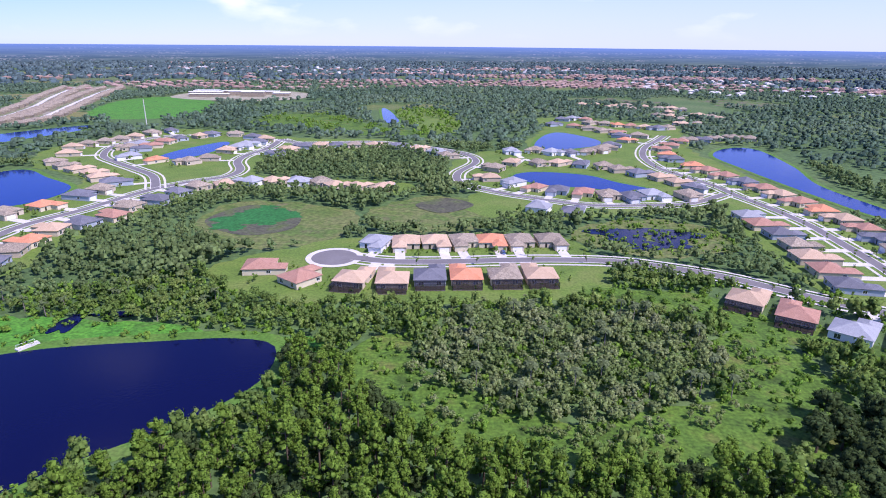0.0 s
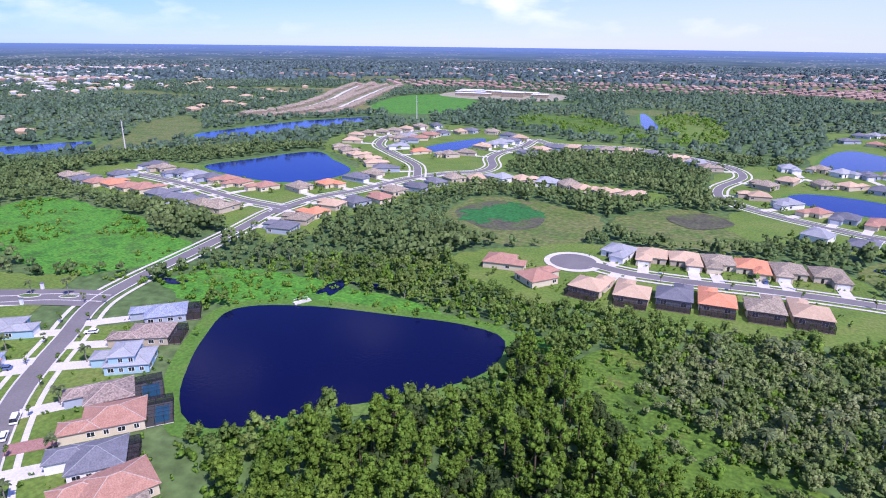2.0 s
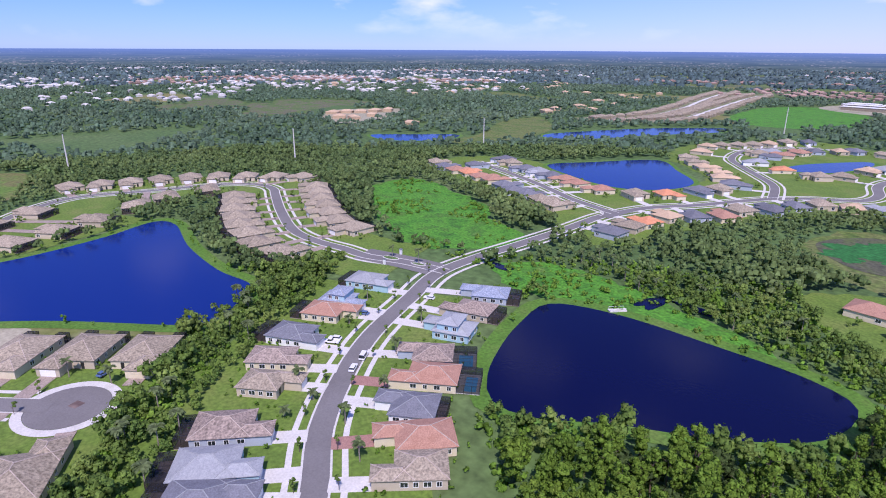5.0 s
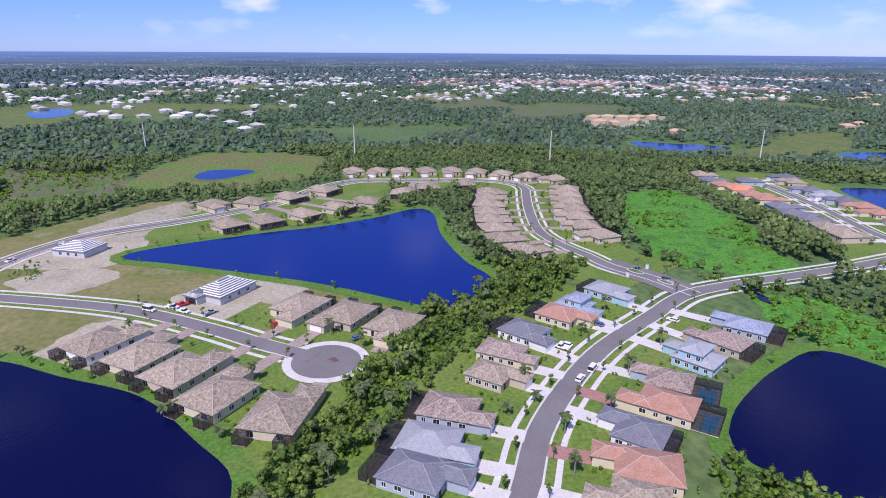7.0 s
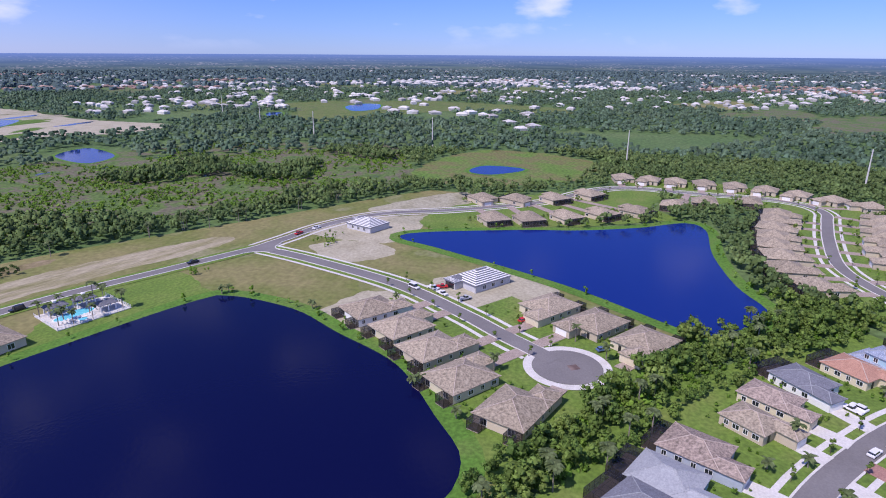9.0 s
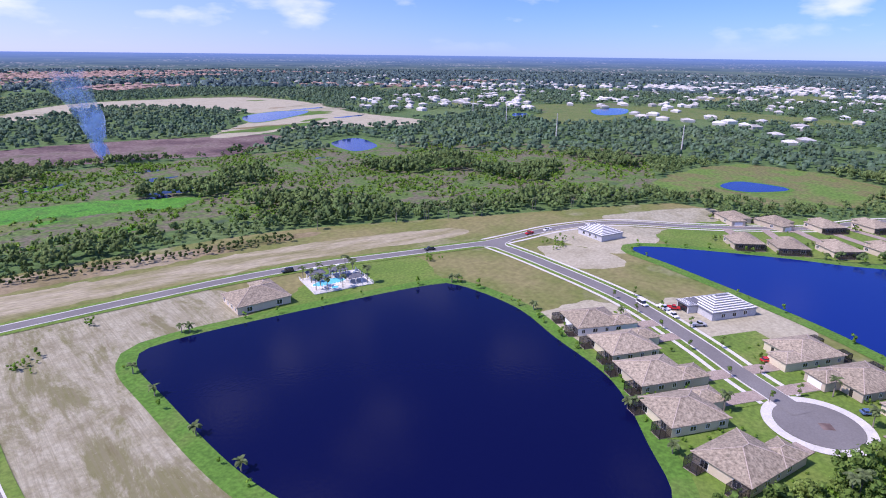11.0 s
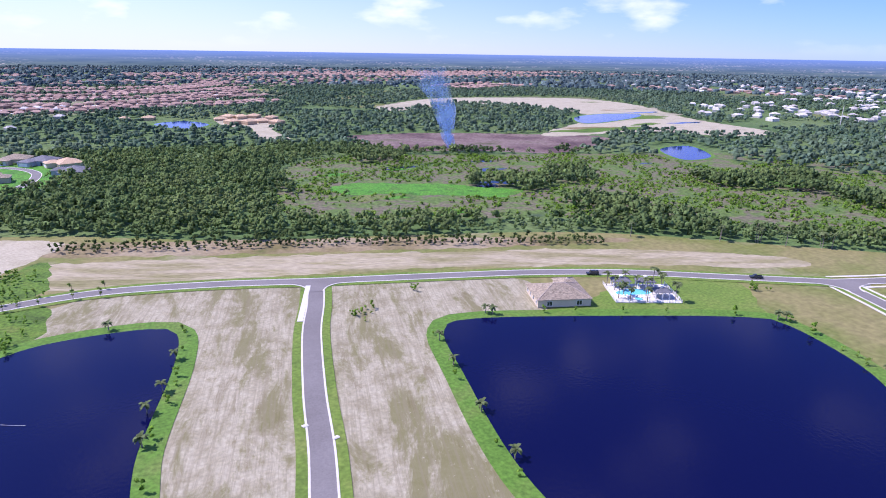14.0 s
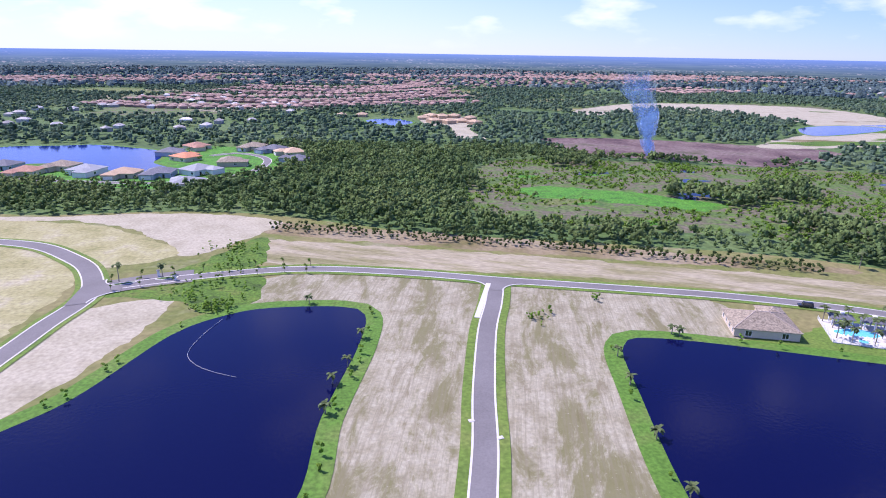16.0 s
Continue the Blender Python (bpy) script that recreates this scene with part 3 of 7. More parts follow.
def backdrop():
    """Land beyond the woods, drawn as flat country that runs to the horizon under blue haze."""
    far, eye = 3300.0, 97.0
    m = bpy.data.materials.new("blue distance")
    m.use_nodes = True
    n, l = m.node_tree.nodes, m.node_tree.links
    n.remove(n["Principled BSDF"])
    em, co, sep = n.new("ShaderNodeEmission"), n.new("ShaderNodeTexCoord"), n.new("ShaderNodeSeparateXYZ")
    l.new(co.outputs["Object"], sep.inputs["Vector"])

    def calc(operation, a, b):
        q = n.new("ShaderNodeMath")
        q.operation = operation
        for i, v in enumerate((a, b)):
            if isinstance(v, (int, float)):
                q.inputs[i].default_value = v
            else:
                l.new(v, q.inputs[i])
        return q.outputs["Value"]

    def blend(factor, a, b):
        q = n.new("ShaderNodeMix")
        q.data_type = "RGBA"
        l.new(factor, q.inputs["Factor"])
        for key, v in (("A", a), ("B", b)):
            if isinstance(v, tuple):
                q.inputs[key].default_value = (*v, 1)
            else:
                l.new(v, q.inputs[key])
        return q.outputs["Result"]

    def span(value, low, high, top=1.0):
        q = n.new("ShaderNodeMapRange")
        q.inputs["From Min"].default_value, q.inputs["From Max"].default_value, q.inputs["To Max"].default_value = low, high, top
        l.new(value, q.inputs["Value"])
        return q.outputs["Result"]

    out = calc("DIVIDE", eye, calc("SUBTRACT", eye, sep.outputs["Z"]))
    land = n.new("ShaderNodeCombineXYZ")
    l.new(calc("MULTIPLY", sep.outputs["X"], out), land.inputs["X"])
    l.new(calc("MULTIPLY", sep.outputs["Y"], out), land.inputs["Y"])

    def grain(scale, detail, z):
        q, mp = n.new("ShaderNodeTexNoise"), n.new("ShaderNodeMapping")
        mp.inputs["Location"].default_value = (0, 0, z)
        q.inputs["Scale"].default_value, q.inputs["Detail"].default_value, q.inputs["Roughness"].default_value = scale, detail, 0.6
        l.new(land.outputs["Vector"], mp.inputs["Vector"])
        l.new(mp.outputs["Vector"], q.inputs["Vector"])
        return q.outputs["Fac"]

    def rows(wide, tall, detail):
        """Thin level streaks, as flat country shows them from low over it."""
        q, mp = n.new("ShaderNodeTexNoise"), n.new("ShaderNodeMapping")
        mp.inputs["Scale"].default_value = (wide, wide, tall)
        q.inputs["Scale"].default_value, q.inputs["Detail"].default_value = 1.0, detail
        l.new(co.outputs["Object"], mp.inputs["Vector"])
        l.new(mp.outputs["Vector"], q.inputs["Vector"])
        return q.outputs["Fac"]

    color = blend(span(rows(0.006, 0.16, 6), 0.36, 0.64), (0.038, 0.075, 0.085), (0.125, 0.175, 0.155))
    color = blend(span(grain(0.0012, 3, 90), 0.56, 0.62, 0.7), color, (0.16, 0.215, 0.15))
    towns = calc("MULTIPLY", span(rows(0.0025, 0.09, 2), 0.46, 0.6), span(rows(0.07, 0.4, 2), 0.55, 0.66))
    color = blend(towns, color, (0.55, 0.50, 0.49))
    # The ring glows by itself; blue haze is blended into its colour, thicker upwards.
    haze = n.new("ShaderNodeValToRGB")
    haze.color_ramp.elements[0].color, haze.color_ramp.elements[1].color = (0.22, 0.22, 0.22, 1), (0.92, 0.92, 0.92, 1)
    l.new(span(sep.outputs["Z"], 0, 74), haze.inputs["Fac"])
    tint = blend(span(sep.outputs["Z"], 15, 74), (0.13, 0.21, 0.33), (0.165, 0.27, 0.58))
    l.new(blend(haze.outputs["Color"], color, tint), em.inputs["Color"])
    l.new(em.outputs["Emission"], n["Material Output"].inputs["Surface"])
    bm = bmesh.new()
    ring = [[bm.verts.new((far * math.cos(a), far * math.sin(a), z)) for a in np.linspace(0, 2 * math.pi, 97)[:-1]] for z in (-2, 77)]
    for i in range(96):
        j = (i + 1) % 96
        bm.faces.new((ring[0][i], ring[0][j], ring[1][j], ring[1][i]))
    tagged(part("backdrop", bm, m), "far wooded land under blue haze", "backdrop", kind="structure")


backdrop()
sheet("ground_open_land", OPEN_LAND, 0.05, FIELD, "dry grass field with worn sandy patches", "field")
sheet("ground_swamp", SWAMP, 0.055, SWAMP_GROUND, "low wet marshland with reeds and bushes", "swamp")
level = 0.06
for key, (ring, material) in CLEAR.items():
    level += 0.0042
    sheet("ground_" + key.replace(" ", "_"), ring, level, material, f"{material.name} in a clearing among the woods", "clearing")
for i, ring in enumerate(FIELDS):
    sheet("ground_far_field", ring, 0.03 + 0.0002 * i, (MARSH, SWAMP_GROUND, MARSH, SWAMP_GROUND, FIELD)[i % 5], "pale open field among the far woods", "field")
for key, ring in LAKES.items():
    bank = 6.0 if key in ("large lake", "pond by the new road", "pond by the grove", "lake behind the villas") else 4.0
    level += 0.0042
    ribbon("ground_bank", ring, bank, level, BANK, "bright grass bank round a " + key.split()[0] + " lake", "bank", closed=True)
    sheet("water", ring, level + 0.04, SKY_BLUE_WATER if bank < 5 or key == "lake behind the villas" else WATER, "still dark blue water of a " + key, "lake")

# ---- roads ----
LOTS = {"main": (27, 0, 36, LAWN), "villa": (27, 24, 60, LAWN), "side": (27, 4, 58, LAWN), "court": (0, 0, 0, LAWN), "east": (30, 2, 60, LAWN), "arc": (0, 0, 0, LAWN), "west": (0, 0, 0, LAWN)}
for i, (key, line) in enumerate(STREETS.items()):
    z = 0.25 + 0.006 * i
    lots = LOTS.get(key)
    if lots and lots[0]:
        ribbon("ground_lots", line[lots[1]:lots[2]], lots[0] + (9 if key == "main" else 0), 0.19 + 0.005 * i, lots[3], "mown lawns of the lots along a street", "lawn", 0.0, -9.0 if key == "main" else 0.0)
    half = 3.3 if key in ("main", "villa", "court") else 3.6 if key == "loop" else 2.9
    ribbon("road", line, half, z, ASPHALT, "grey asphalt street between pale kerbs", "road")
    for side in (-1, 1):
        ribbon("kerb", line, 0.28, z + 0.07, CONCRETE, "pale concrete kerb along the street", "kerb", 0.15, side * (half + 0.25))
    if key in ("main", "side", "villa", "court", "arc", "east", "branch", "west"):
        for side in (-1, 1):
            ribbon("pavement", line, 0.8, z - 0.03 + 0.002 * side, CONCRETE, "pale concrete pavement beside the street", "pavement", 0.0, side * (half + 3.6))


def round_end(x, y, r, z):
    a = np.linspace(0, 2 * math.pi, 41)[:-1]
    ring = np.stack([x + r * np.cos(a), y + r * np.sin(a)], 1)
    sheet("road_turning_circle", ring, z, ASPHALT, "round grey asphalt end of a street", "road")
    ribbon("pavement", ring, 1.4, z - 0.01, CONCRETE, "pale pavement round the turning circle", "pavement", 0.1, 1.5, closed=True)


round_end(-186, 6, 11.0, 0.33)
round_end(-52, 280, 11.0, 0.34)
ribbon("road", np.linspace((-205, -18.5), (-189, 2), 6), 3.3, 0.42, ASPHALT, "asphalt mouth of the turning circle", "road")
ribbon("road", np.linspace((-36, 278.5), (-48, 280), 6), 3.3, 0.43, ASPHALT, "asphalt mouth of the turning circle", "road")


def mouth(x, y, main, side, half=2.9, r=9.0, z=0.372):
    """The flared mouth of a side street: asphalt between two quarter-round kerbs. main and side are directions in degrees."""
    a, b = (Vector((math.cos(radians(q)), math.sin(radians(q)))) for q in (main, side))
    o, arcs = Vector((x, y)), []
    for s in (-1, 1):
        u = s * a
        c = o + b * (half + r) + u * (half + r)
        arcs.append([c - b * (r * math.cos(k)) - u * (r * math.sin(k)) for k in np.linspace(0, math.pi / 2, 9)])
    far, depth = arcs[0] + arcs[1][::-1], o - b * half
    ring = [tuple(p) for p in far] + [tuple(depth + a * (half + r)), tuple(depth - a * (half + r))]
    sheet("road_mouth", np.array(ring), z, ASPHALT, "flared asphalt mouth of a side street", "road")
    for arc in arcs:
        ribbon("kerb", np.array([tuple(p) for p in arc]), 0.28, z + 0.05, CONCRETE, "pale rounded kerb at the street corner", "kerb", 0.12)


mouth(-67, -236, 163, 76)
mouth(-273, -150, 152, 72)
mouth(-236, 302, 92, 176, 3.3)
mouth(96, -235, 95, 196, 3.6, 9.0, 0.42)


# ---- houses ----
def hip(bm, x0, x1, y0, y1, z, pitch=0.36, over=0.5, thick=0.18):
    """A hipped roof over a rectangle, with eaves; returns its ridge and hip lines."""
    x0, x1, y0, y1 = x0 - over, x1 + over, y0 - over, y1 + over
    w, d = x1 - x0, y1 - y0
    h = min(w, d) / 2 * pitch
    if w < d:
        r = [((x0 + x1) / 2, y0 + w / 2, z + h), ((x0 + x1) / 2, y1 - w / 2, z + h)]
    else:
        r = [(x0 + d / 2, (y0 + y1) / 2, z + h), (x1 - d / 2, (y0 + y1) / 2, z + h)]
    low = [bm.verts.new((x, y, z - thick)) for x, y in ((x0, y0), (x1, y0), (x1, y1), (x0, y1))]
    e = [bm.verts.new((x, y, z)) for x, y in ((x0, y0), (x1, y0), (x1, y1), (x0, y1))]
    t = [bm.verts.new(q) for q in r]
    for i in range(4):
        bm.faces.new((low[i], low[(i + 1) % 4], e[(i + 1) % 4], e[i]))
    bm.faces.new(low[::-1])
    if w < d:
        for f in ((e[0], e[1], t[0]), (e[1], e[2], t[1], t[0]), (e[2], e[3], t[1]), (e[3], e[0], t[0], t[1])):
            bm.faces.new(f)
        hips = ((0, 0), (1, 0), (2, 1), (3, 1))
    else:
        for f in ((e[0], e[1], t[1], t[0]), (e[1], e[2], t[1]), (e[2], e[3], t[0], t[1]), (e[3], e[0], t[0])):
            bm.faces.new(f)
        hips = ((0, 0), (1, 1), (2, 1), (3, 0))
    return [(r[0], r[1])] + [(tuple(e[a].co), r[b]) for a, b in hips]


def window(parent, x, y, z, w, h, turn):
    """A window: frame with a pane in it, facing its own -y."""
    bm = bmesh.new()
    for a, b, c, d in ((-w / 2 - 0.12, w / 2 + 0.12, -h / 2 - 0.12, -h / 2), (-w / 2 - 0.12, w / 2 + 0.12, h / 2, h / 2 + 0.12), (-w / 2 - 0.12, -w / 2, -h / 2, h / 2), (w / 2, w / 2 + 0.12, -h / 2, h / 2), (-0.04, 0.04, -h / 2, h / 2)):
        box(bm, a, b, -0.08, 0.05, c, d)
    f = part("window", bm, TRIM, parent)
    f.matrix_basis = pose(x, y, z, 0, 0, turn)
    bm = bmesh.new()
    box(bm, -w / 2, w / 2, -0.03, 0.02, -h / 2, h / 2)
    part("pane", bm, GLASS, f)


def cage(parent, x0, x1, y0, y1, h, pool=False):
    """A screened porch behind the house: dark frame and screen, perhaps a pool in it."""
    bm = bmesh.new()
    nx, ny = max(2, round((x1 - x0) / 2)), max(2, round((y1 - y0) / 2))
    xs, ys = np.linspace(x0, x1, nx + 1), np.linspace(y0, y1, ny + 1)
    for x in xs:
        bar(bm, (x, y1, 0), (x, y1, h), 0.06)
        bar(bm, (x, y0, h), (x, y1, h), 0.05)
    for y in ys:
        for x in (x0, x1):
            bar(bm, (x, y, 0), (x, y, h), 0.06)
        bar(bm, (x0, y, h), (x1, y, h), 0.05)
    for z in (1.0,):
        bar(bm, (x0, y1, z), (x1, y1, z), 0.04)
    porch = part("porch_frame", bm, DARK_METAL, parent, "dark metal frame of a screened porch")
    bm = bmesh.new()
    box(bm, x0, x1, y0, y1, 0.2, h - 0.05)
    part("screen", bm, SCREEN, porch, "dark insect screen")
    bm = bmesh.new()
    box(bm, x0, x1, y0, y1, 0.0, 0.2)
    part("porch_floor", bm, CONCRETE if pool else PAVER, porch)
    if pool:
        bm = bmesh.new()
        box(bm, x0 + 1.6, x1 - 1.2, y0 + 2.2, y1 - 1.2, 0.2, 0.26)
        part("pool", bm, POOL, porch, "small blue swimming pool")


def house(label, w, d, walls, roof, storeys=1, wing=0.5, porch=0, pool=False, detail=2, flip=1, pitch=0.36, group="houses along the street", offset=0.0):
    """A detached house whose garage faces its own -y. detail 1 leaves out what cannot be seen from afar."""
    home = tagged(new("house"), label, "house", group)
    h, body, caps = 3.0, bmesh.new(), []
    ww, wd = w * wing, 5.5
    top = h + 2.8 * (storeys - 1)
    gx0, gx1 = (-w / 2, -w / 2 + ww) if flip > 0 else (w / 2 - ww, w / 2)
    back = d / 2
    box(body, -w / 2, w / 2, -d / 2 + wd, back, 0, h)
    box(body, gx0, gx1, -d / 2, -d / 2 + wd, 0, h)
    if storeys > 1:
        box(body, -w / 2 + 0.6, w / 2 - 0.6, -d / 2 + wd + 1.5, back - 4, h, top)
    part("wall", body, walls, home)
    bm = bmesh.new()
    caps += hip(bm, -w / 2, w / 2, -d / 2 + wd, back, h + 0.15, pitch)
    tiles = part("roof", bm, roof, home)
    bm = bmesh.new()
    caps += hip(bm, gx0, gx1, -d / 2, -d / 2 + wd + 4.0, h + 0.14, pitch)
    part("garage_roof", bm, roof, home)
    if storeys > 1:
        bm = bmesh.new()
        caps += hip(bm, -w / 2 + 0.6, w / 2 - 0.6, -d / 2 + wd + 1.5, back - 4, top + 0.15, pitch)
        part("upper_roof", bm, roof, home)
    if detail > 1:
        bm = bmesh.new()
        for a, b in caps:
            bar(bm, Vector(a) + Vector((0, 0, 0.02)), Vector(b) + Vector((0, 0, 0.02)), 0.13)
        part("ridge_tiles", bm, CAP if roof not in (GREY_ROOF, PALE_ROOF, SLATE_ROOF) else PALE_ROOF, tiles)
    bm = bmesh.new()
    gm, gw = (gx0 + gx1) / 2, min(4.9, ww - 1.0)
    for i in range(4):
        box(bm, gm - gw / 2, gm + gw / 2, -d / 2 - 0.05 - 0.01 * (i % 2), -d / 2 + 0.02, 0.05 + 0.56 * i, 0.59 + 0.56 * i)
    part("garage_door", bm, TRIM if walls is not CREAM else CREAM, home, "panelled garage door")
    bm = bmesh.new()
    ex = (gx1 + w / 2) / 2 if flip > 0 else (gx0 - w / 2) / 2
    box(bm, ex - 0.55, ex + 0.55, -d / 2 + wd - 0.06, -d / 2 + wd + 0.02, 0.1, 2.3)
    part("front_door", bm, DARK_METAL, home, "dark front door")
    n = 4 if detail > 1 else 1
    for side in (-1, 1):
        for i in range(n):
            y = -d / 2 + wd + 2 + (d - wd - 4) * i / max(1, n - 1)
            window(home, side * w / 2, y, 1.6, 1.1 if i % 2 else 1.7, 1.3, 90 * side)
            if storeys > 1 and 0 < i < n - 1:
                window(home, side * (w / 2 - 0.6), y, h + 1.5, 1.2, 1.3, 90 * side)
    for i in (-1, 1):
        window(home, i * w * 0.28, back, 1.5, 2.0, 1.8, 180)
    if porch and offset:
        for x0 in (-w / 2 + 0.1, w / 2 - 3.8):
            cage(home, x0, x0 + 3.7, back, back + 3.4, 2.9)
    elif porch:
        cage(home, -w / 2 + 0.4 + max(0, offset), w / 2 - 0.4 + min(0, offset), back, back + porch, 2.9, pool)
    return home


def facing(x, y, line):
    """The turn in degrees that lets a house at x, y face the nearest place of a street, and that place."""
    k = np.argmin(np.hypot(line[:, 0] - x, line[:, 1] - y))
    dx, dy = line[k] - np.array((x, y))
    return math.degrees(math.atan2(dy, dx)) + 90, line[k]


HOMES = []


def place(home, x, y, turn, reach=15):
    home.matrix_basis = pose(x, y, 0.2, 0, 0, turn)
    HOMES.append((x, y, reach))
    return home


def driveway(x, y, turn, d, gm, width, length, material):
    bm = bmesh.new()
    box(bm, gm - width / 2, gm + width / 2, -d / 2 - length, -d / 2 - 0.02, 0.0, 0.13)
    ob = part("driveway", bm, material)
    ob.matrix_basis = pose(x, y, 0.2 + 0.0007 * (len(HOMES) % 9), 0, 0, turn)
    tagged(ob, ("pale concrete" if material is CONCRETE else "brownish paver") + " driveway from a garage to the street", "driveway", kind="structure")


NEAR_WEST = [
    (-122.1, 27.2, 12, 23, GREY_WALL, GREY_ROOF, 1, 5, "house with a slate grey hipped roof beside the street"),
    (-133.6, 32.6, 12.5, 23, BLUE_WALL, PALE_ROOF, 1, 5, "pale blue house with a light grey roof"),
    (-146.8, 40.6, 12.5, 23, GREY_WALL, BROWN_ROOF, 1, 4, "blue grey house with a brown mottled roof"),
    (-162.3, 56.6, 11, 20, TAN, TAN_ROOF, 1, 0, "tan house with a tan tiled roof on a wide lawn"),
    (-175.9, 64.5, 11, 22, CREAM, BROWN_ROOF, 1, 0, "cream house with a brown tiled roof"),
    (-188.2, 76.0, 12.5, 22, WHITE_WALL, GREY_ROOF, 1, 6, "white house with a dark grey roof"),
    (-199.3, 93.7, 12.5, 22, CREAM, TERRACOTTA, 1, 5, "cream house with a terracotta roof"),
    (-206.3, 102.7, 10.5, 20, BLUE_WALL, SLATE_ROOF, 2, 0, "two-storey pale blue house with a slate roof"),
    (-218.3, 121.8, 12.5, 22, BLUE_WALL, PALE_ROOF, 1, 4, "pale blue house with a light grey roof near the corner"),
]
NEAR_EAST = [
    (-106.5, 69.2, 11.0, 20, TAN, TAN_ROOF, 1, 0, "house with a tan mottled roof beside the street"),
    (-115.9, 76.5, 12.5, 23, CREAM, TERRACOTTA, 1, 0, "cream house with a terracotta roof"),
    (-129.3, 82.3, 12.5, 20, WHITE_WALL, GREY_ROOF, 1, 3, "white house with a plain dark grey roof"),
    (-140.3, 96.3, 12.5, 23, CREAM, TERRACOTTA, 1, 7, "cream house with a salmon roof and a screened pool"),
    (-151.2, 103.6, 12.0, 20, GREY_WALL, BROWN_ROOF, 1, 8, "blue grey house with a brown roof and a screened pool"),
    (-162.8, 121.1, 12.0, 21, BLUE_WALL, PALE_ROOF, 2, 0, "two-storey pale blue house with a light roof"),
    (-172.0, 137.5, 12.0, 22, TAN, BROWN_ROOF, 1, 4, "tan house with a brown roof and a dark porch"),
    (-180.3, 152.0, 12.0, 22, GREY_WALL, SLATE_ROOF, 1, 5, "grey house with a mottled slate roof and a dark porch"),
]
for i, (x, y, w, d, walls, roof, storeys, porch, label) in enumerate(NEAR_WEST + NEAR_EAST):
    w, d = w * 0.95, d * 0.88
    turn, street = facing(x, y, MAIN_STREET)
    flip = 1 if i % 3 else -1
    place(house(label, w, d, walls, roof, storeys, 0.5, porch, porch >= 7, 2, flip, group="houses along the main street"), x, y, turn)
    gap = math.hypot(street[0] - x, street[1] - y) - d / 2 - 3.3
    driveway(x, y, turn, d, -flip * w * 0.25, 5.2, gap, RED_PAVER if roof is TERRACOTTA and i > 8 else CONCRETE)

VILLAS = [(-157, -6), (-170, -23), (-186, -36), (-199, -50), (-211, -66), (-203, 29), (-215, 13), (-226, -4)]
for i, (x, y) in enumerate(VILLAS):
    turn, street = facing(x, y, VILLA_STREET if i not in (0, 5) else np.array([(-186, 6), (-186, 6)], float))
    if i == 5:
        turn = facing(-216, 13, VILLA_STREET)[0]
    place(house("white unfinished villa with a tan tile roof on bare sand" if i == 4 else "beige villa with a mottled tan tile roof in a row", 15, 23, WHITE_WALL if i == 4 else CREAM if i % 2 else TAN, TAN_ROOF, 1, 0.5, 3.5 if i < 5 else 3, False, 2, -1 if i % 2 else 1, 0.38, "villas round the turning circle", 4.5), x, y, turn)
    gap = math.hypot(street[0] - x, street[1] - y) - 11.5 - (3.3 if i not in (0, 5) else 13)
    driveway(x, y, turn, 23, (1 if i % 2 else -1) * 3.6, 5.0, max(gap, 3), PAVER)

# rows of tan houses by the lake, and the court: built once, then copied
tan_house = house("tan house with a tan tile roof in a close row", 15, 20, TAN, TAN_ROOF, 1, 0.55, 3, False, 1, 1, 0.4, "tan houses by the lake")
TAN_ROWS = [([(-352, -44), (-357, -24), (-367, -3), (-379, 17), (-391, 37), (-414, 64), (-428, 84), (-434, 112)], 0),
            ([(-398, -56), (-402, -34), (-413, -13), (-430, 9)], 0),
            ([(-492, 36), (-488, 54), (-485, 73), (-483, 93), (-479, 113), (-471, 131), (-460, 148), (-449, 165), (-436, 182)], 0),
            ([(-402, 124), (-386, 119), (-369, 113), (-351, 109), (-334, 105), (-316, 103), (-297, 101), (-277, 106)], 0),
            ([(-401, 176), (-384, 170), (-367, 164), (-349, 159), (-331, 153), (-312, 149), (-293, 150)], 0)]
first = True
for row, _ in TAN_ROWS:
    for x, y in row:
        turn, street = facing(x, y, SIDE_STREET)
        if first:
            place(tan_house, x, y, turn, 14)
            first = False
        else:
            copy_thing(tan_house, pose(x, y, 0.2, 0, 0, turn))
            HOMES.append((x, y, 14))
        driveway(x, y, turn, 20, -3.4, 5.0, max(2.0, math.hypot(street[0] - x, street[1] - y) - 10 - 3.3), PAVER)

COURT = [(-34, 297, WHITE_WALL, PALE_ROOF), (-18, 297, TAN, PEACH_ROOF), (-3, 298, TAN, PEACH_ROOF), (12, 300, CREAM, TAN_ROOF), (26, 300, CREAM, ORANGE), (41, 301, TAN, TAN_ROOF), (57, 302, TAN, TAN_ROOF),
         (-80, 262, CREAM, TERRACOTTA), (-60, 250, CREAM, TERRACOTTA), (-38, 250, TAN, PEACH_ROOF), (-21, 249, TAN, PEACH_ROOF), (-5, 253, GREY_WALL, GREY_ROOF), (11, 254, CREAM, ORANGE), (28, 255, TAN, TAN_ROOF), (44, 256, TAN, PEACH_ROOF),
         (126, 230, CREAM, PEACH_ROOF), (138, 215, CREAM, TERRACOTTA), (151, 201, WHITE_WALL, PALE_ROOF), (166, 190, TAN, TAN_ROOF)]
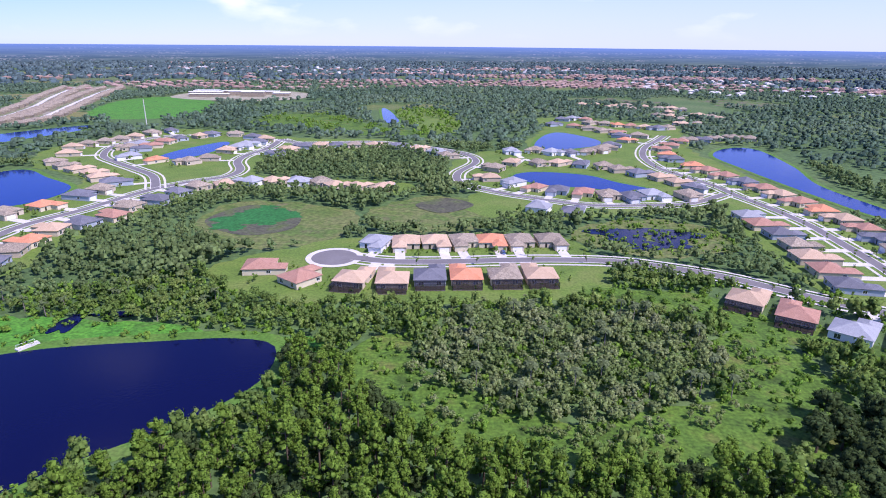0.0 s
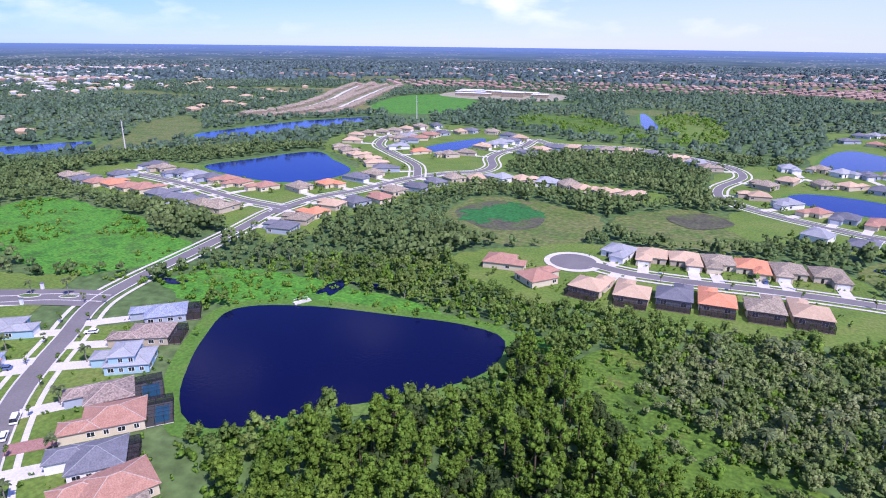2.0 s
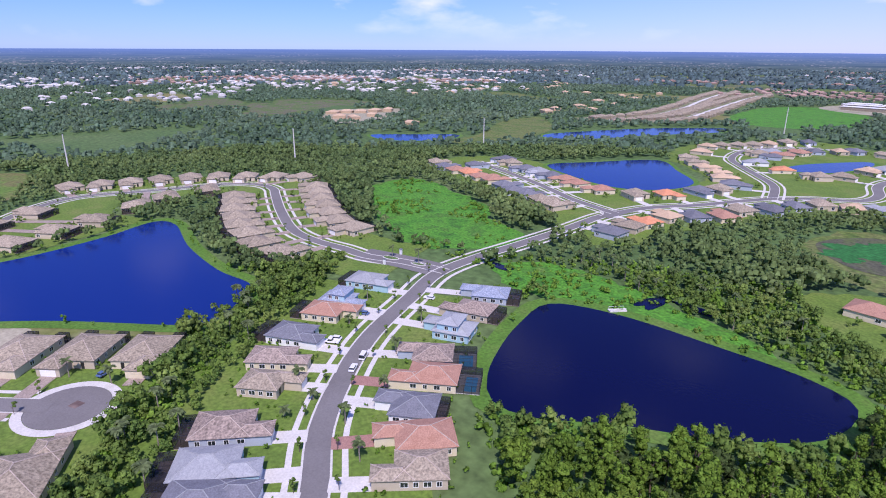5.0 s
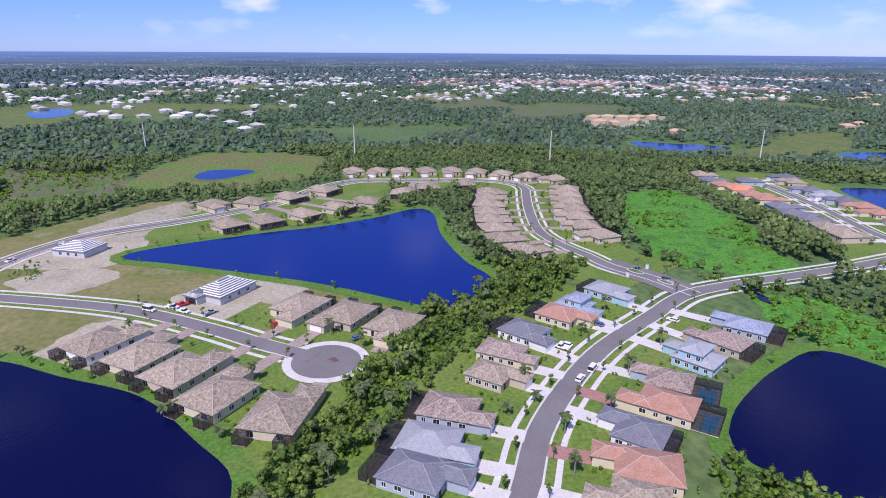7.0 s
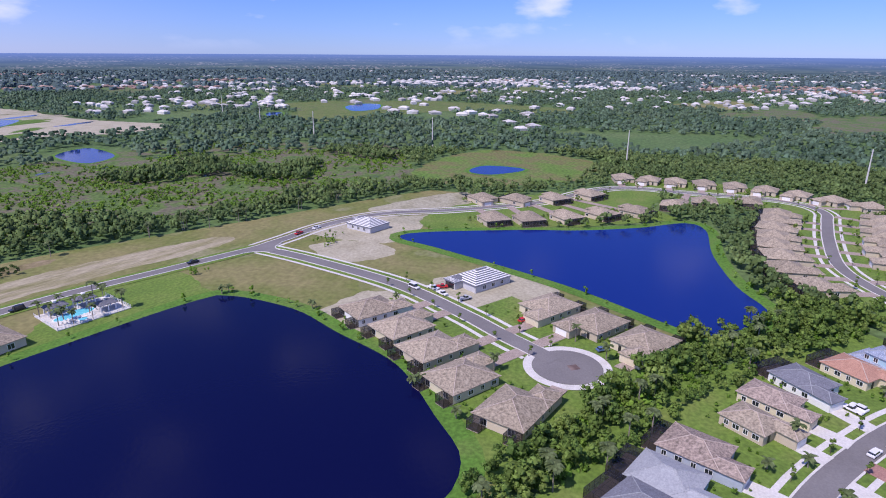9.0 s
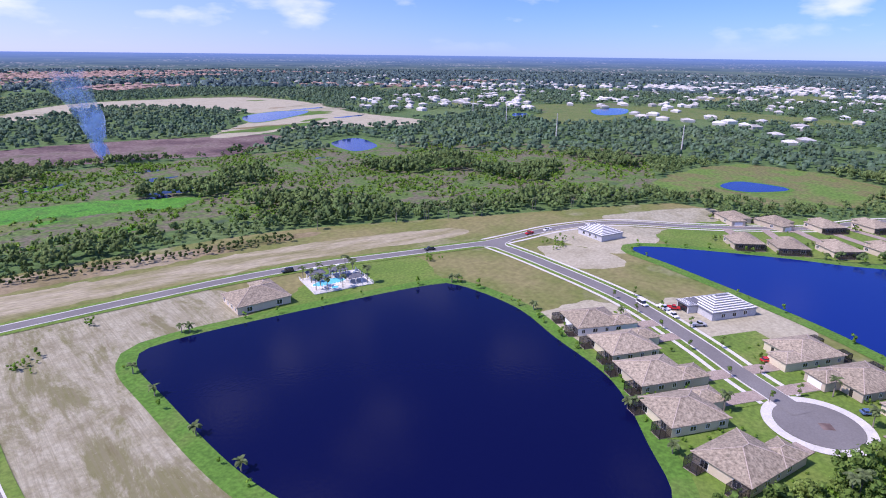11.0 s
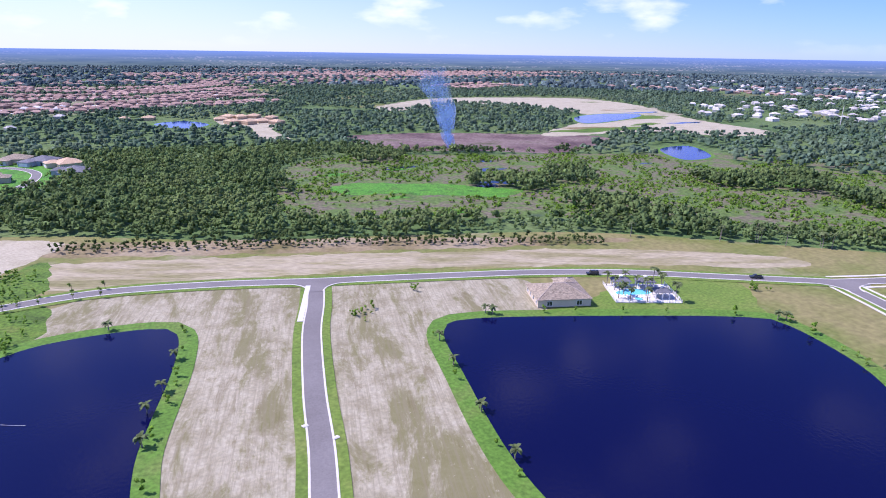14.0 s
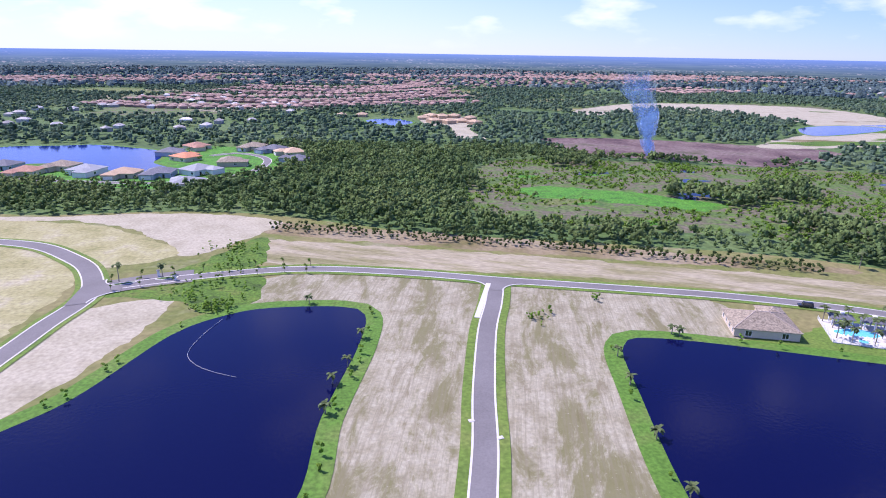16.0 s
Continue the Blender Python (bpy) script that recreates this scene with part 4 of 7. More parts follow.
for i, (x, y, walls, roof) in enumerate(COURT):
    turn, street = facing(x, y, COURT_STREET)
    if i == 7:
        turn = 95
    if i == 8:
        turn = 140
    place(house(f"{walls.name.split()[0]} house with {roof.name} on the court", 13.5, 19, walls, roof, 1, 0.5, 5 if 7 < i < 17 and i != 8 else 0, False, 1, 1 if i % 2 else -1, 0.4, "houses on the court"), x, y, turn)
    if i not in (7, 8):
        driveway(x, y, turn, 18, (-1 if i % 2 else 1) * 3.1, 5.0, max(2.0, math.hypot(street[0] - x, street[1] - y) - 9 - 3.3), CONCRETE)

# the farther neighbourhoods: one model house a roof colour, copied
MODELS = [house(f"house with {roof.name} in the far neighbourhood", 14.5, 19, walls, roof, 1, 0.5, 0, False, 1, flip, 0.38, "houses of the far neighbourhood")
          for walls, roof, flip in ((TAN, TAN_ROOF, 1), (CREAM, ORANGE, -1), (GREY_WALL, GREY_ROOF, 1), (CREAM, TERRACOTTA, 1), (WHITE_WALL, PALE_ROOF, -1), (TAN, PEACH_ROOF, 1))]
used = set()
# x, y and model of each house
ESTATES = {
    "west end": [(-431, 306, 0), (-412, 301, 2), (-395, 301, 3), (-380, 302, 1), (-363, 301, 3), (-348, 300, 3), (-328, 294, 2), (-312, 289, 2), (-299, 289, 2), (-282, 285, 0), (-268, 283, 0), (-403, 326, 2), (-410, 361, 2), (-394, 354, 0), (-368, 346, 2), (-352, 345, 4), (-334, 342, 2), (-320, 342, 3), (-305, 339, 3), (-282, 337, 3), (-256, 347, 0), (-244, 365, 1), (-237, 393, 2), (-232, 409, 0), (-235, 433, 2)],
    "main row": [(-210, 262, 2), (-212, 280, 0), (-211, 296, 1), (-213, 316, 5), (-203, 330, 2), (-194, 345, 3), (-195, 366, 0), (-185, 382, 2), (-180, 404, 2), (-173, 422, 0), (-157, 430, 5), (-141, 438, 4), (-122, 442, 5), (-104, 439, 4), (-89, 439, 0), (-74, 430, 5), (-59, 428, 5), (-41, 426, 5)],
    "branch": [(-324, 508, 0), (-306, 493, 0), (-288, 480, 5), (-269, 466, 5), (-253, 449, 5), (-352, 585, 5), (-346, 601, 0), (-338, 618, 0), (-331, 634, 0), (-324, 652, 5), (-318, 677, 0), (-306, 697, 2), (-254, 672, 2), (-228, 673, 0), (-300, 580, 0), (-277, 535, 4), (-300, 602, 4), (-284, 575, 2), (-283, 594, 3), (-282, 620, 3), (-276, 642, 2), (-262, 660, 5), (-335, 548, 5)],
    "ring": [(-247, 520, 1), (-216, 513, 0), (-203, 532, 0), (-200, 571, 5), (-194, 588, 4), (-192, 606, 4), (-186, 622, 2), (-184, 643, 5), (-201, 658, 2), (-154, 557, 2), (-147, 579, 5), (-137, 597, 2), (-121, 607, 5), (-105, 605, 2), (-88, 610, 0), (-66, 610, 5), (-44, 606, 2), (-22, 590, 5), (-4, 572, 4), (6, 552, 0)],
    "upper": [(142, 785, 2), (163, 839, 2), (180, 849, 4), (196, 840, 3), (166, 770, 3), (193, 804, 0), (209, 797, 0), (222, 785, 1), (180, 747, 0), (192, 730, 0), (203, 712, 3), (237, 776, 3), (250, 766, 5), (262, 755, 2), (276, 760, 0), (201, 687, 2), (198, 655, 1), (222, 690, 0)],
    "middle": [(66, 576, 4), (88, 585, 0), (105, 573, 4), (122, 573, 2), (139, 579, 0), (155, 590, 0), (166, 607, 0), (174, 624, 2), (41, 498, 0), (60, 523, 5), (83, 523, 0), (102, 524, 5), (119, 518, 2), (136, 511, 0), (148, 496, 0), (159, 481, 2), (171, 467, 5), (178, 450, 5), (184, 431, 2), (34, 459, 5), (51, 442, 4)],
    "curve": [(66, 426, 3), (81, 417, 2), (98, 412, 3), (114, 404, 0), (129, 400, 2), (145, 406, 4), (170, 406, 0), (81, 364, 2), (62, 372, 4), (187, 355, 4), (187, 338, 3), (188, 320, 2), (186, 300, 0), (182, 280, 5), (180, 262, 3), (178, 244, 2)],
    "east side": [(252, 652, 3), (232, 625, 3), (216, 600, 3), (210, 570, 1), (206, 545, 2), (212, 515, 1), (216, 495, 3), (221, 472, 3), (226, 450, 2), (230, 430, 3), (232, 410, 5), (234, 390, 3), (236, 370, 1), (238, 350, 5), (238, 330, 3), (236, 310, 2), (234, 290, 0), (230, 270, 3), (266, 661, 0), (282, 663, 2), (299, 672, 0), (320, 680, 0), (336, 675, 0)],
    "north rows": [(236, 1051, 5), (258, 1055, 5), (266, 1006, 5), (308, 1050, 0), (329, 1019, 5), (347, 999, 0), (368, 1003, 5), (379, 982, 0), (374, 910, 5), (380, 881, 0), (385, 865, 5), (313, 898, 0), (328, 889, 5), (327, 853, 0), (310, 803, 5), (333, 806, 0), (285, 1030, 5), (300, 985, 0), (345, 945, 5)],
}
NEAR_STREETS = np.concatenate([MAIN_STREET[30:], EAST_STREET, ARC_STREET, BRANCH_STREET, WEST_STREET, np.array([(-170, 452), (-105, 462), (-40, 452), (70, 550), (130, 547), (170, 560), (225, 740), (215, 820), (290, 960), (350, 910), (250, 1030)], float)])
rng = random.Random(7)
for row in ESTATES.values():
    for x, y, k in row:
        turn, street = facing(x, y, NEAR_STREETS)
        m = pose(x, y, 0.2, 0, 0, turn) @ Matrix.Diagonal((rng.uniform(0.9, 1.08), rng.uniform(0.92, 1.1), rng.uniform(0.95, 1.1), 1))
        if k in used:
            copy_thing(MODELS[k], m)
        else:
            MODELS[k].matrix_basis = m
            used.add(k)
        HOMES.append((x, y, 13))
        gap = math.hypot(street[0] - x, street[1] - y) - 9.5 - 3
        if 3 < gap < 18:
            driveway(x, y, turn, 19, (-3.6, 3.6, -3.6, -3.6, 3.6, -3.6)[k], 5.0, gap, CONCRETE)


LAKE_VILLAS = [(159, -567, 2), (146, -600, 3), (140, -543, 1), (96, -594, 0), (76, -580, 2), (58, -563, 5), (50, -524, 2), (97, -516, 0), (113, -478, 4), (141, -467, 2), (111, -433, 4), (198, -478, 4), (223, -497, 0), (240, -478, 3), (166, -466, 5), (268, -502, 2)]
for x, y, k in LAKE_VILLAS:
    copy_thing(MODELS[k], pose(x, y, 0.2, 0, 0, facing(x, y, VILLA_LOOP)[0]) @ Matrix.Diagonal((1.5, 1.3, 1.2, 1)))
    HOMES.append((x, y, 17))

# ---- far towns ----
SITE = [(-86, -902), (-89, -805), (-116, -777), (-110, -691), (-141, -661), (-138, -758), (-166, -822), (-151, -897), (-122, -943)]
SITE_HOMES = [(-90, -870), (-100, -827), (-118, -885), (-119, -818), (-135, -893), (-138, -832), (-155, -865), (-153, -811), (-104, -896), (-3, -905), (25, -899)]
TOWN_CELLS = set()


def town(name, roof, places, label, seed, size=(9, 15)):
    """Many far houses joined: walls and hipped roofs."""
    r = random.Random(seed)
    verts, faces = [], []
    for x, y in places:
        TOWN_CELLS.update((int(x // 14) + i, int(y // 14) + j) for i in (-1, 0, 1) for j in (-1, 0, 1))
        w, d, h, a = r.uniform(*size), r.uniform(*size), r.uniform(3, 4.5), r.uniform(0, math.pi)
        ca, sa, b = math.cos(a), math.sin(a), len(verts)
        for z, k in ((0, 0.46), (h, 0.5)):
            verts += [(x + ca * px - sa * py, y + sa * px + ca * py, z) for px, py in ((-w * k, -d * k), (w * k, -d * k), (w * k, d * k), (-w * k, d * k))]
        verts += [(x + sa * d * s, y - ca * d * s, h + 2.4) for s in (0.22, -0.22)]
        faces += [(b + i, b + (i + 1) % 4, b + 4 + (i + 1) % 4, b + 4 + i) for i in range(4)]
        faces += [(b + 4, b + 5, b + 8), (b + 5, b + 6, b + 9, b + 8), (b + 6, b + 7, b + 9), (b + 7, b + 4, b + 8, b + 9)]
    me = bpy.data.meshes.new(name)
    me.from_pydata(verts, [], faces)
    me.materials.append(roof)
    tagged(new(name, me), label, "houses", kind="stuff")


def spread(seed, count, cx, cy, rx, ry, turn=0.0):
    r = random.Random(seed)
    out = []
    for _ in range(count):
        a, q = r.uniform(0, 2 * math.pi), math.sqrt(r.random())
        px, py = rx * q * math.cos(a), ry * q * math.sin(a)
        out.append((cx + px * math.cos(turn) - py * math.sin(turn), cy + px * math.sin(turn) + py * math.cos(turn)))
    return out


def streets(seed, cx, cy, length, rows, gap, turn, bend=0.0, pitch=17, skip=0.15):
    """Houses on both sides of bent parallel streets."""
    r = random.Random(seed)
    out = []
    for k in range(rows):
        for i in range(int(length / pitch)):
            if r.random() < skip:
                continue
            u = i * pitch - length / 2
            v = (k - rows / 2) * gap + bend * (u / length * 2) ** 2 + (10 if i % 2 else -10) + r.uniform(-3, 3) + 25 * math.sin(u / 130 + k)
            out.append((cx + u * math.cos(turn) - v * math.sin(turn), cy + u * math.sin(turn) + v * math.cos(turn)))
    return out


town("white_town", WHITE_ROOF, spread(1, 330, -1560, -250, 480, 900) + spread(4, 200, -1600, 900, 500, 400) + spread(15, 170, -2200, 300, 400, 1100) + spread(24, 90, -1900, 1500, 500, 400) + spread(25, 110, -300, 2300, 900, 250) + spread(26, 80, -1700, -1300, 400, 500) + spread(16, 60, -1000, -700, 200, 200) + spread(17, 40, 300, -1000, 200, 300) + spread(18, 60, 700, 1500, 300, 300), "far town of white houses among trees", 5)
town("tan_town", PEACH_ROOF, [(-857, 412), (-855, 434), (-847, 453), (-845, 477), (-845, 500), (-800, 394), (-779, 406), (-796, 444), (-686, 440), (-723, 799), (-777, 907), (-837, 1050), (-774, 1008), (-837, 1174), (-717, 884), (-676, 775), (-971, 1026), (-941, 1059), (-715, 735), (-693, 693)] + spread(8, 26, -1300, 900, 300, 400), "far tan roofed houses on pale ground among woods", 6, (13, 20))
town("red_town", FAR_TILES, streets(9, -100, 1600, 1400, 4, 75, 0.12, -80) + streets(22, 900, -1900, 900, 5, 70, 0.2) + streets(11, -750, -2150, 1500, 10, 70, 0.35, 60, skip=0.3) + streets(12, 800, 1500, 1100, 3, 70, -0.3) + streets(13, 560, 1950, 1200, 3, 70, -0.1) + streets(20, -1900, 650, 700, 4, 80, 1.4), "far red roofed settlement beyond the woods", 7)
sheet("ground_town", smooth([(300, -985), (130, -985), (-60, -1150), (-285, -1330), (-200, -1500), (40, -1690), (330, -1650), (480, -1500), (520, -1250)], True, 20), 0.033, TOWN_GROUND, "lawns and pale drives between the far houses", "lawns")
for i, (cx, cy, rx, ry) in enumerate(((100, -1290, 60, 16), (-70, -1260, 45, 16), (230, -1180, 60, 14), (80, -1480, 80, 20), (300, -1420, 50, 18))):
    k = np.linspace(0, 2 * math.pi, 25)[:-1]
    w = 1 + 0.2 * np.sin(2 * k + i) + 0.12 * np.sin(3 * k + 2 * i)
    sheet("water", np.stack([cx + rx * w * np.cos(k), cy + ry * w * np.sin(k)], 1), 0.3 + 0.01 * i, SKY_BLUE_WATER, "pale pond between the far red roofs", "pond")
ARCS = []
for q in range(6):
    u = np.linspace(-1, 1, 60)
    half = 330 - 20 * q
    ARCS.append(np.stack([125 + half * u - 18 * q + 10 * np.sin(3 * u + q), -1045 - 105 * q - 150 * (u - 0.25) ** 2 * (0.6 + 0.1 * q) + 14 * np.sin(5 * u + 2 * q)], 1))
    ribbon("road", ARCS[-1], 4.5, 0.36 + 0.004 * q, CONCRETE, "pale far street between rows of red roofs", "road")
homes = []
rt = random.Random(55)
for line in ARCS:
    n = normals(line)
    s = np.concatenate([[0], np.cumsum(np.linalg.norm(np.diff(line, axis=0), axis=1))])
    for side in (-1, 1):
        for v in np.arange(6, s[-1], 18.5):
            if rt.random() < 0.93:
                homes.append(tuple(np.interp(v, s, line[:, k]) + side * 18 * np.interp(v, s, n[:, k]) for k in (0, 1)))
town("red_rows", FAR_TILES, homes, "curving rows of large pale red tiled houses", 56, (12, 16))
sheet("ground_far_site", smooth(SITE, True, 6), 0.2, SAND, "pale sand of a far building site", "site")
town("site_houses", PEACH_ROOF, SITE_HOMES, "pale new houses on the far building site", 57, (13, 19))
town("red_streets", FAR_TILES, streets(71, -831, -1542, 330, 3, 55, 0.45, 30, skip=0.1) + streets(72, -1293, -2426, 700, 5, 75, 0.45, 60, skip=0.2) + spread(73, 260, -903, -2516, 420, 380), "far red roofed streets beyond the sand workings", 74, (12, 18))
TAN_LINES = [smooth([(-575, 690), (-575, 780), (-622, 940), (-700, 1120), (-790, 1350)], step=10), smooth([(-528, 745), (-535, 830), (-590, 990), (-655, 1180), (-700, 1330)], step=10)]
homes = []
for q, line in enumerate(TAN_LINES):
    ribbon("road", line, 3.5, 0.36 + 0.004 * q, CONCRETE, "pale new street of the far tan estate", "road")
    n = normals(line)
    for i in range(0, len(line), 2):
        for side in (-1, 1):
            homes.append((line[i][0] + side * 19 * n[i][0], line[i][1] + side * 19 * n[i][1]))
town("tan_estate_houses", TAN_ROOF, homes, "rows of tan roofed houses along pale new streets", 58, (12, 16))
town("links_houses", WHITE_ROOF, [(-972, -301), (-1028, -301), (-964, -267), (-967, -231), (-1036, -215), (-955, -185), (-982, -177), (-948, -150), (-1030, -142), (-935, -136), (-990, -88), (-832, -64), (-861, -99), (-795, -76), (-954, -80), (-1026, -331), (-1035, -566), (-1067, -572), (-1101, -569), (-1010, -517), (-1050, -752), (-1023, -710), (-1201, -718), (-1380, -839), (-1075, -693), (-1314, -491), (-1290, -454), (-1268, -488)], "white roofed houses beside the golf links", 59, (12, 19))
town("apartment_blocks", WHITE_ROOF, [(-1893, -703), (-2302, -774), (-1953, -584), (-1963, -514), (-1930, -454), (-2094, -404), (-2183, -317), (-2203, -192)], "long white apartment blocks among trees", 60, (30, 52))
rc = random.Random(91)
far_red, far_white = [], []
for _ in range(46):
    bearing, q = rc.uniform(-42, 218), rc.uniform(1750, 3150)
    a = radians(bearing)
    white = 50 < bearing < 115 and rc.random() < 0.7
    (far_white if white else far_red).extend(streets(rc.randrange(9999), -q * math.sin(a), q * math.cos(a), rc.uniform(250, 800), rc.randint(1, 3), 60, a + rc.uniform(-0.4, 0.4), rc.uniform(-60, 60), 24, 0.35))
town("far_red_estates", FAR_TILES, far_red, "faint red roofed estates near the horizon", 92, (13, 20))
town("far_white_estates", WHITE_ROOF, far_white, "faint white roofed estates near the horizon", 93, (13, 22))


def school():
    """Long wings with flat white roofs round courts."""
    top = tagged(new("school"), "long low school with white flat roofs and brown walls", "school")
    for x, y, w, d, h in ((-62, 40, 46, 20, 6), (-10, 46, 50, 18, 5), (-55, 5, 60, 16, 6), (10, 12, 44, 22, 7), (-40, -28, 70, 15, 5), (38, -14, 40, 26, 8), (60, 30, 36, 18, 5), (88, -6, 30, 20, 5)):
        bm = bmesh.new()
        box(bm, x - w / 2, x + w / 2, y - d / 2, y + d / 2, 0, h)
        wing = part("wing", bm, TAN_ROOF, top, "brown school wing")
        bm = bmesh.new()
        box(bm, x - w / 2 - 0.6, x + w / 2 + 0.6, y - d / 2 - 0.6, y + d / 2 + 0.6, h, h + 0.8)
        part("flat_roof", bm, TRIM, wing, "white flat roof")
    top.matrix_basis = pose(-395, 1195, 0.3, 0, 0, 5)
    sheet("ground_school", smooth([(-500, 1150), (-480, 1300), (-380, 1330), (-270, 1260), (-262, 1130), (-370, 1085)], True, 12), 0.12, SOIL, "pale paved yards round the school", "yard")


school()


# ---- woods ----
class Leaves:
    """Template crowns made of small leaf clumps, and a gatherer that joins many trees into one mesh."""

    def __init__(self, seed):
        self.r, self.quads, self.normals = np.random.RandomState(seed), [], []

    def crown(self, blobs, cards, rx, rz, zc, size, blob=(0.4, 0.55), cone=0.0, core=8):
        """Clumps of leaves: each a lumpy core of 5, 8 or 14 faces under a coat of leaf cards."""
        r, out, ways = self.r, [], []
        for b in range(blobs):
            d = r.normal(size=3)
            d /= np.linalg.norm(d)
            c = d * r.uniform(0.35, 0.8) * np.array((rx, rx, rz))
            c[:2] *= 1 - cone * (c[2] / rz * 0.5 + 0.5)
            rad = rx * r.uniform(*blob)
            out_way = c / np.array((rx, rx, rz)) * 0.5 + (0, 0, 0.35)
            sides = 4 if core < 8 else 6
            levels = ((-0.55, 0.8), (0.1, 1.0), (0.75, 0.6)) if core > 8 else ((-0.45, 0.95), (0.5, 0.68))
            round_way = np.arange(sides) * 2 * math.pi / sides + r.uniform(0, 1)
            rings = [np.stack([w * np.cos(round_way + 0.5 * k), w * np.sin(round_way + 0.5 * k), np.full(sides, h)], 1) for k, (h, w) in enumerate(levels)]
            rings = [q * r.uniform(0.7, 1.25, (sides, 1)) for q in rings]
            faces = [[lo[i], lo[(i + 1) % sides], up[(i + 1) % sides], up[i]] for lo, up in zip(rings, rings[1:]) for i in range(sides)]
            faces += [list(rings[-1])] if sides == 4 else [[rings[-1][i] for i in (0, 1, 2, 3)], [rings[-1][i] for i in (0, 3, 4, 5)]]
            faces = np.array(faces)
            out.append(c + faces * rad * 0.88 + (0, 0, zc))
            w = faces / np.linalg.norm(faces, axis=2)[:, :, None]
            ways.append(w * 0.75 + out_way + r.normal(scale=0.16, size=(len(faces), 1, 3)))
            if not cards:
                continue
            n = r.normal(size=(cards, 3))
            n[:, 2] = np.abs(n[:, 2]) * 0.9 + n[:, 2] * 0.3
            n /= np.linalg.norm(n, axis=1)[:, None]
            p = c + n * rad * r.uniform(0.8, 1.12, (cards, 1)) + (0, 0, zc)
            ways.append(np.repeat((n * 0.75 + out_way + r.normal(scale=0.22, size=n.shape))[:, None, :], 4, 1))
            n = n + r.normal(scale=0.45, size=n.shape)
            n /= np.linalg.norm(n, axis=1)[:, None]
            u = np.cross(n, r.normal(size=n.shape))
            u /= np.linalg.norm(u, axis=1)[:, None]
            v = np.cross(n, u)
            s = size * r.uniform(0.6, 1.2, (cards, 1))
            out.append(np.stack([p - u * s - n * s * 0.25, p - v * s * 0.7 + n * s * 0.1, p + u * s - n * s * 0.25, p + v * s * 0.7 + n * s * 0.1], 1))
        return np.concatenate([np.concatenate(out), np.concatenate(ways)], 2)

    def add(self, crowns, x, y, scale, z=0.0):
        r = self.r
        pick = r.randint(len(crowns), size=len(x))
        for k, q in enumerate(crowns):
            w = np.flatnonzero(pick == k)
            a, s = r.uniform(0, 2 * math.pi, len(w)), scale[w]
            ca, sa = (np.cos(a) * s)[:, None, None], (np.sin(a) * s)[:, None, None]
            X = q[None, :, :, 0] * ca - q[None, :, :, 1] * sa + x[w][:, None, None]
            Y = q[None, :, :, 0] * sa + q[None, :, :, 1] * ca + y[w][:, None, None]
            Z = q[None, :, :, 2] * (s * r.uniform(0.85, 1.2, len(w)))[:, None, None] + z
            self.quads.append(np.stack([X, Y, Z], -1).reshape(-1, 4, 3))
            if q.shape[2] > 3:
                ca, sa = np.cos(a)[:, None, None], np.sin(a)[:, None, None]
                self.normals.append(np.stack([q[None, :, :, 3] * ca - q[None, :, :, 4] * sa, q[None, :, :, 3] * sa + q[None, :, :, 4] * ca, q[None, :, :, 5] + 0 * ca], -1).reshape(-1, 4, 3))

    def mesh(self, name):
        v = np.concatenate(self.quads).reshape(-1, 3)
        n = len(v) // 4
        me = bpy.data.meshes.new(name)
        me.vertices.add(len(v))
        me.vertices.foreach_set("co", v.ravel())
        me.loops.add(len(v))
        me.loops.foreach_set("vertex_index", np.arange(len(v)))
        me.polygons.add(n)
        me.polygons.foreach_set("loop_start", np.arange(n) * 4)
        me.update(calc_edges=True)
        if self.normals:
            w = np.concatenate(self.normals).reshape(-1, 3)
            w /= np.linalg.norm(w, axis=1)[:, None] + 1e-9
            me.polygons.foreach_set("use_smooth", np.ones(n, bool))
            me.normals_split_custom_set_from_vertices(w)
        return me

    def thing(self, name, material, label, category):
        me = self.mesh(name)
        me.materials.append(material)
        return tagged(new(name, me), label, category, kind="stuff")


def free(x, y, edge=2.0):
    """Where woods may stand: not in water, fields, lots or streets."""
    ok = ~inside(OPEN_LAND, x, y)
    for ring, _ in CLEAR.values():
        ok &= ~inside(ring, x, y)
    for key, ring in LAKES.items():
        ok &= ~inside(grown(ring, 6 if key in ("large lake", "pond by the new road", "pond by the grove", "lake behind the villas") else 14), x, y)
    for key, line in STREETS.items():
        lots = LOTS.get(key)
        ok &= ~near_line(line, x, y, 7 + edge)
        if lots and lots[0]:
            ok &= ~near_line(line[lots[1]:lots[2]], x, y, lots[0] - 4 + edge + (21 if key == "main" else 0))
    for hx, hy, reach in HOMES:
        ok &= np.hypot(x - hx, y - hy) > reach
    return ok


def scatter(seed, x0, x1, y0, y1, gap):
    """Uneven places about gap apart, in a box."""
    r = np.random.RandomState(seed)
    gx, gy = np.meshgrid(np.arange(x0, x1, gap), np.arange(y0, y1, gap))
    x, y = gx.ravel() + r.uniform(-0.6, 0.6, gx.size) * gap, gy.ravel() + r.uniform(-0.6, 0.6, gx.size) * gap
    return x, y


def seen(x, y):
    """The side of the plain that the flight overlooks, with a margin."""
    a = np.degrees(np.arctan2(-x, y))
    return (a > -48) | (a < -135)


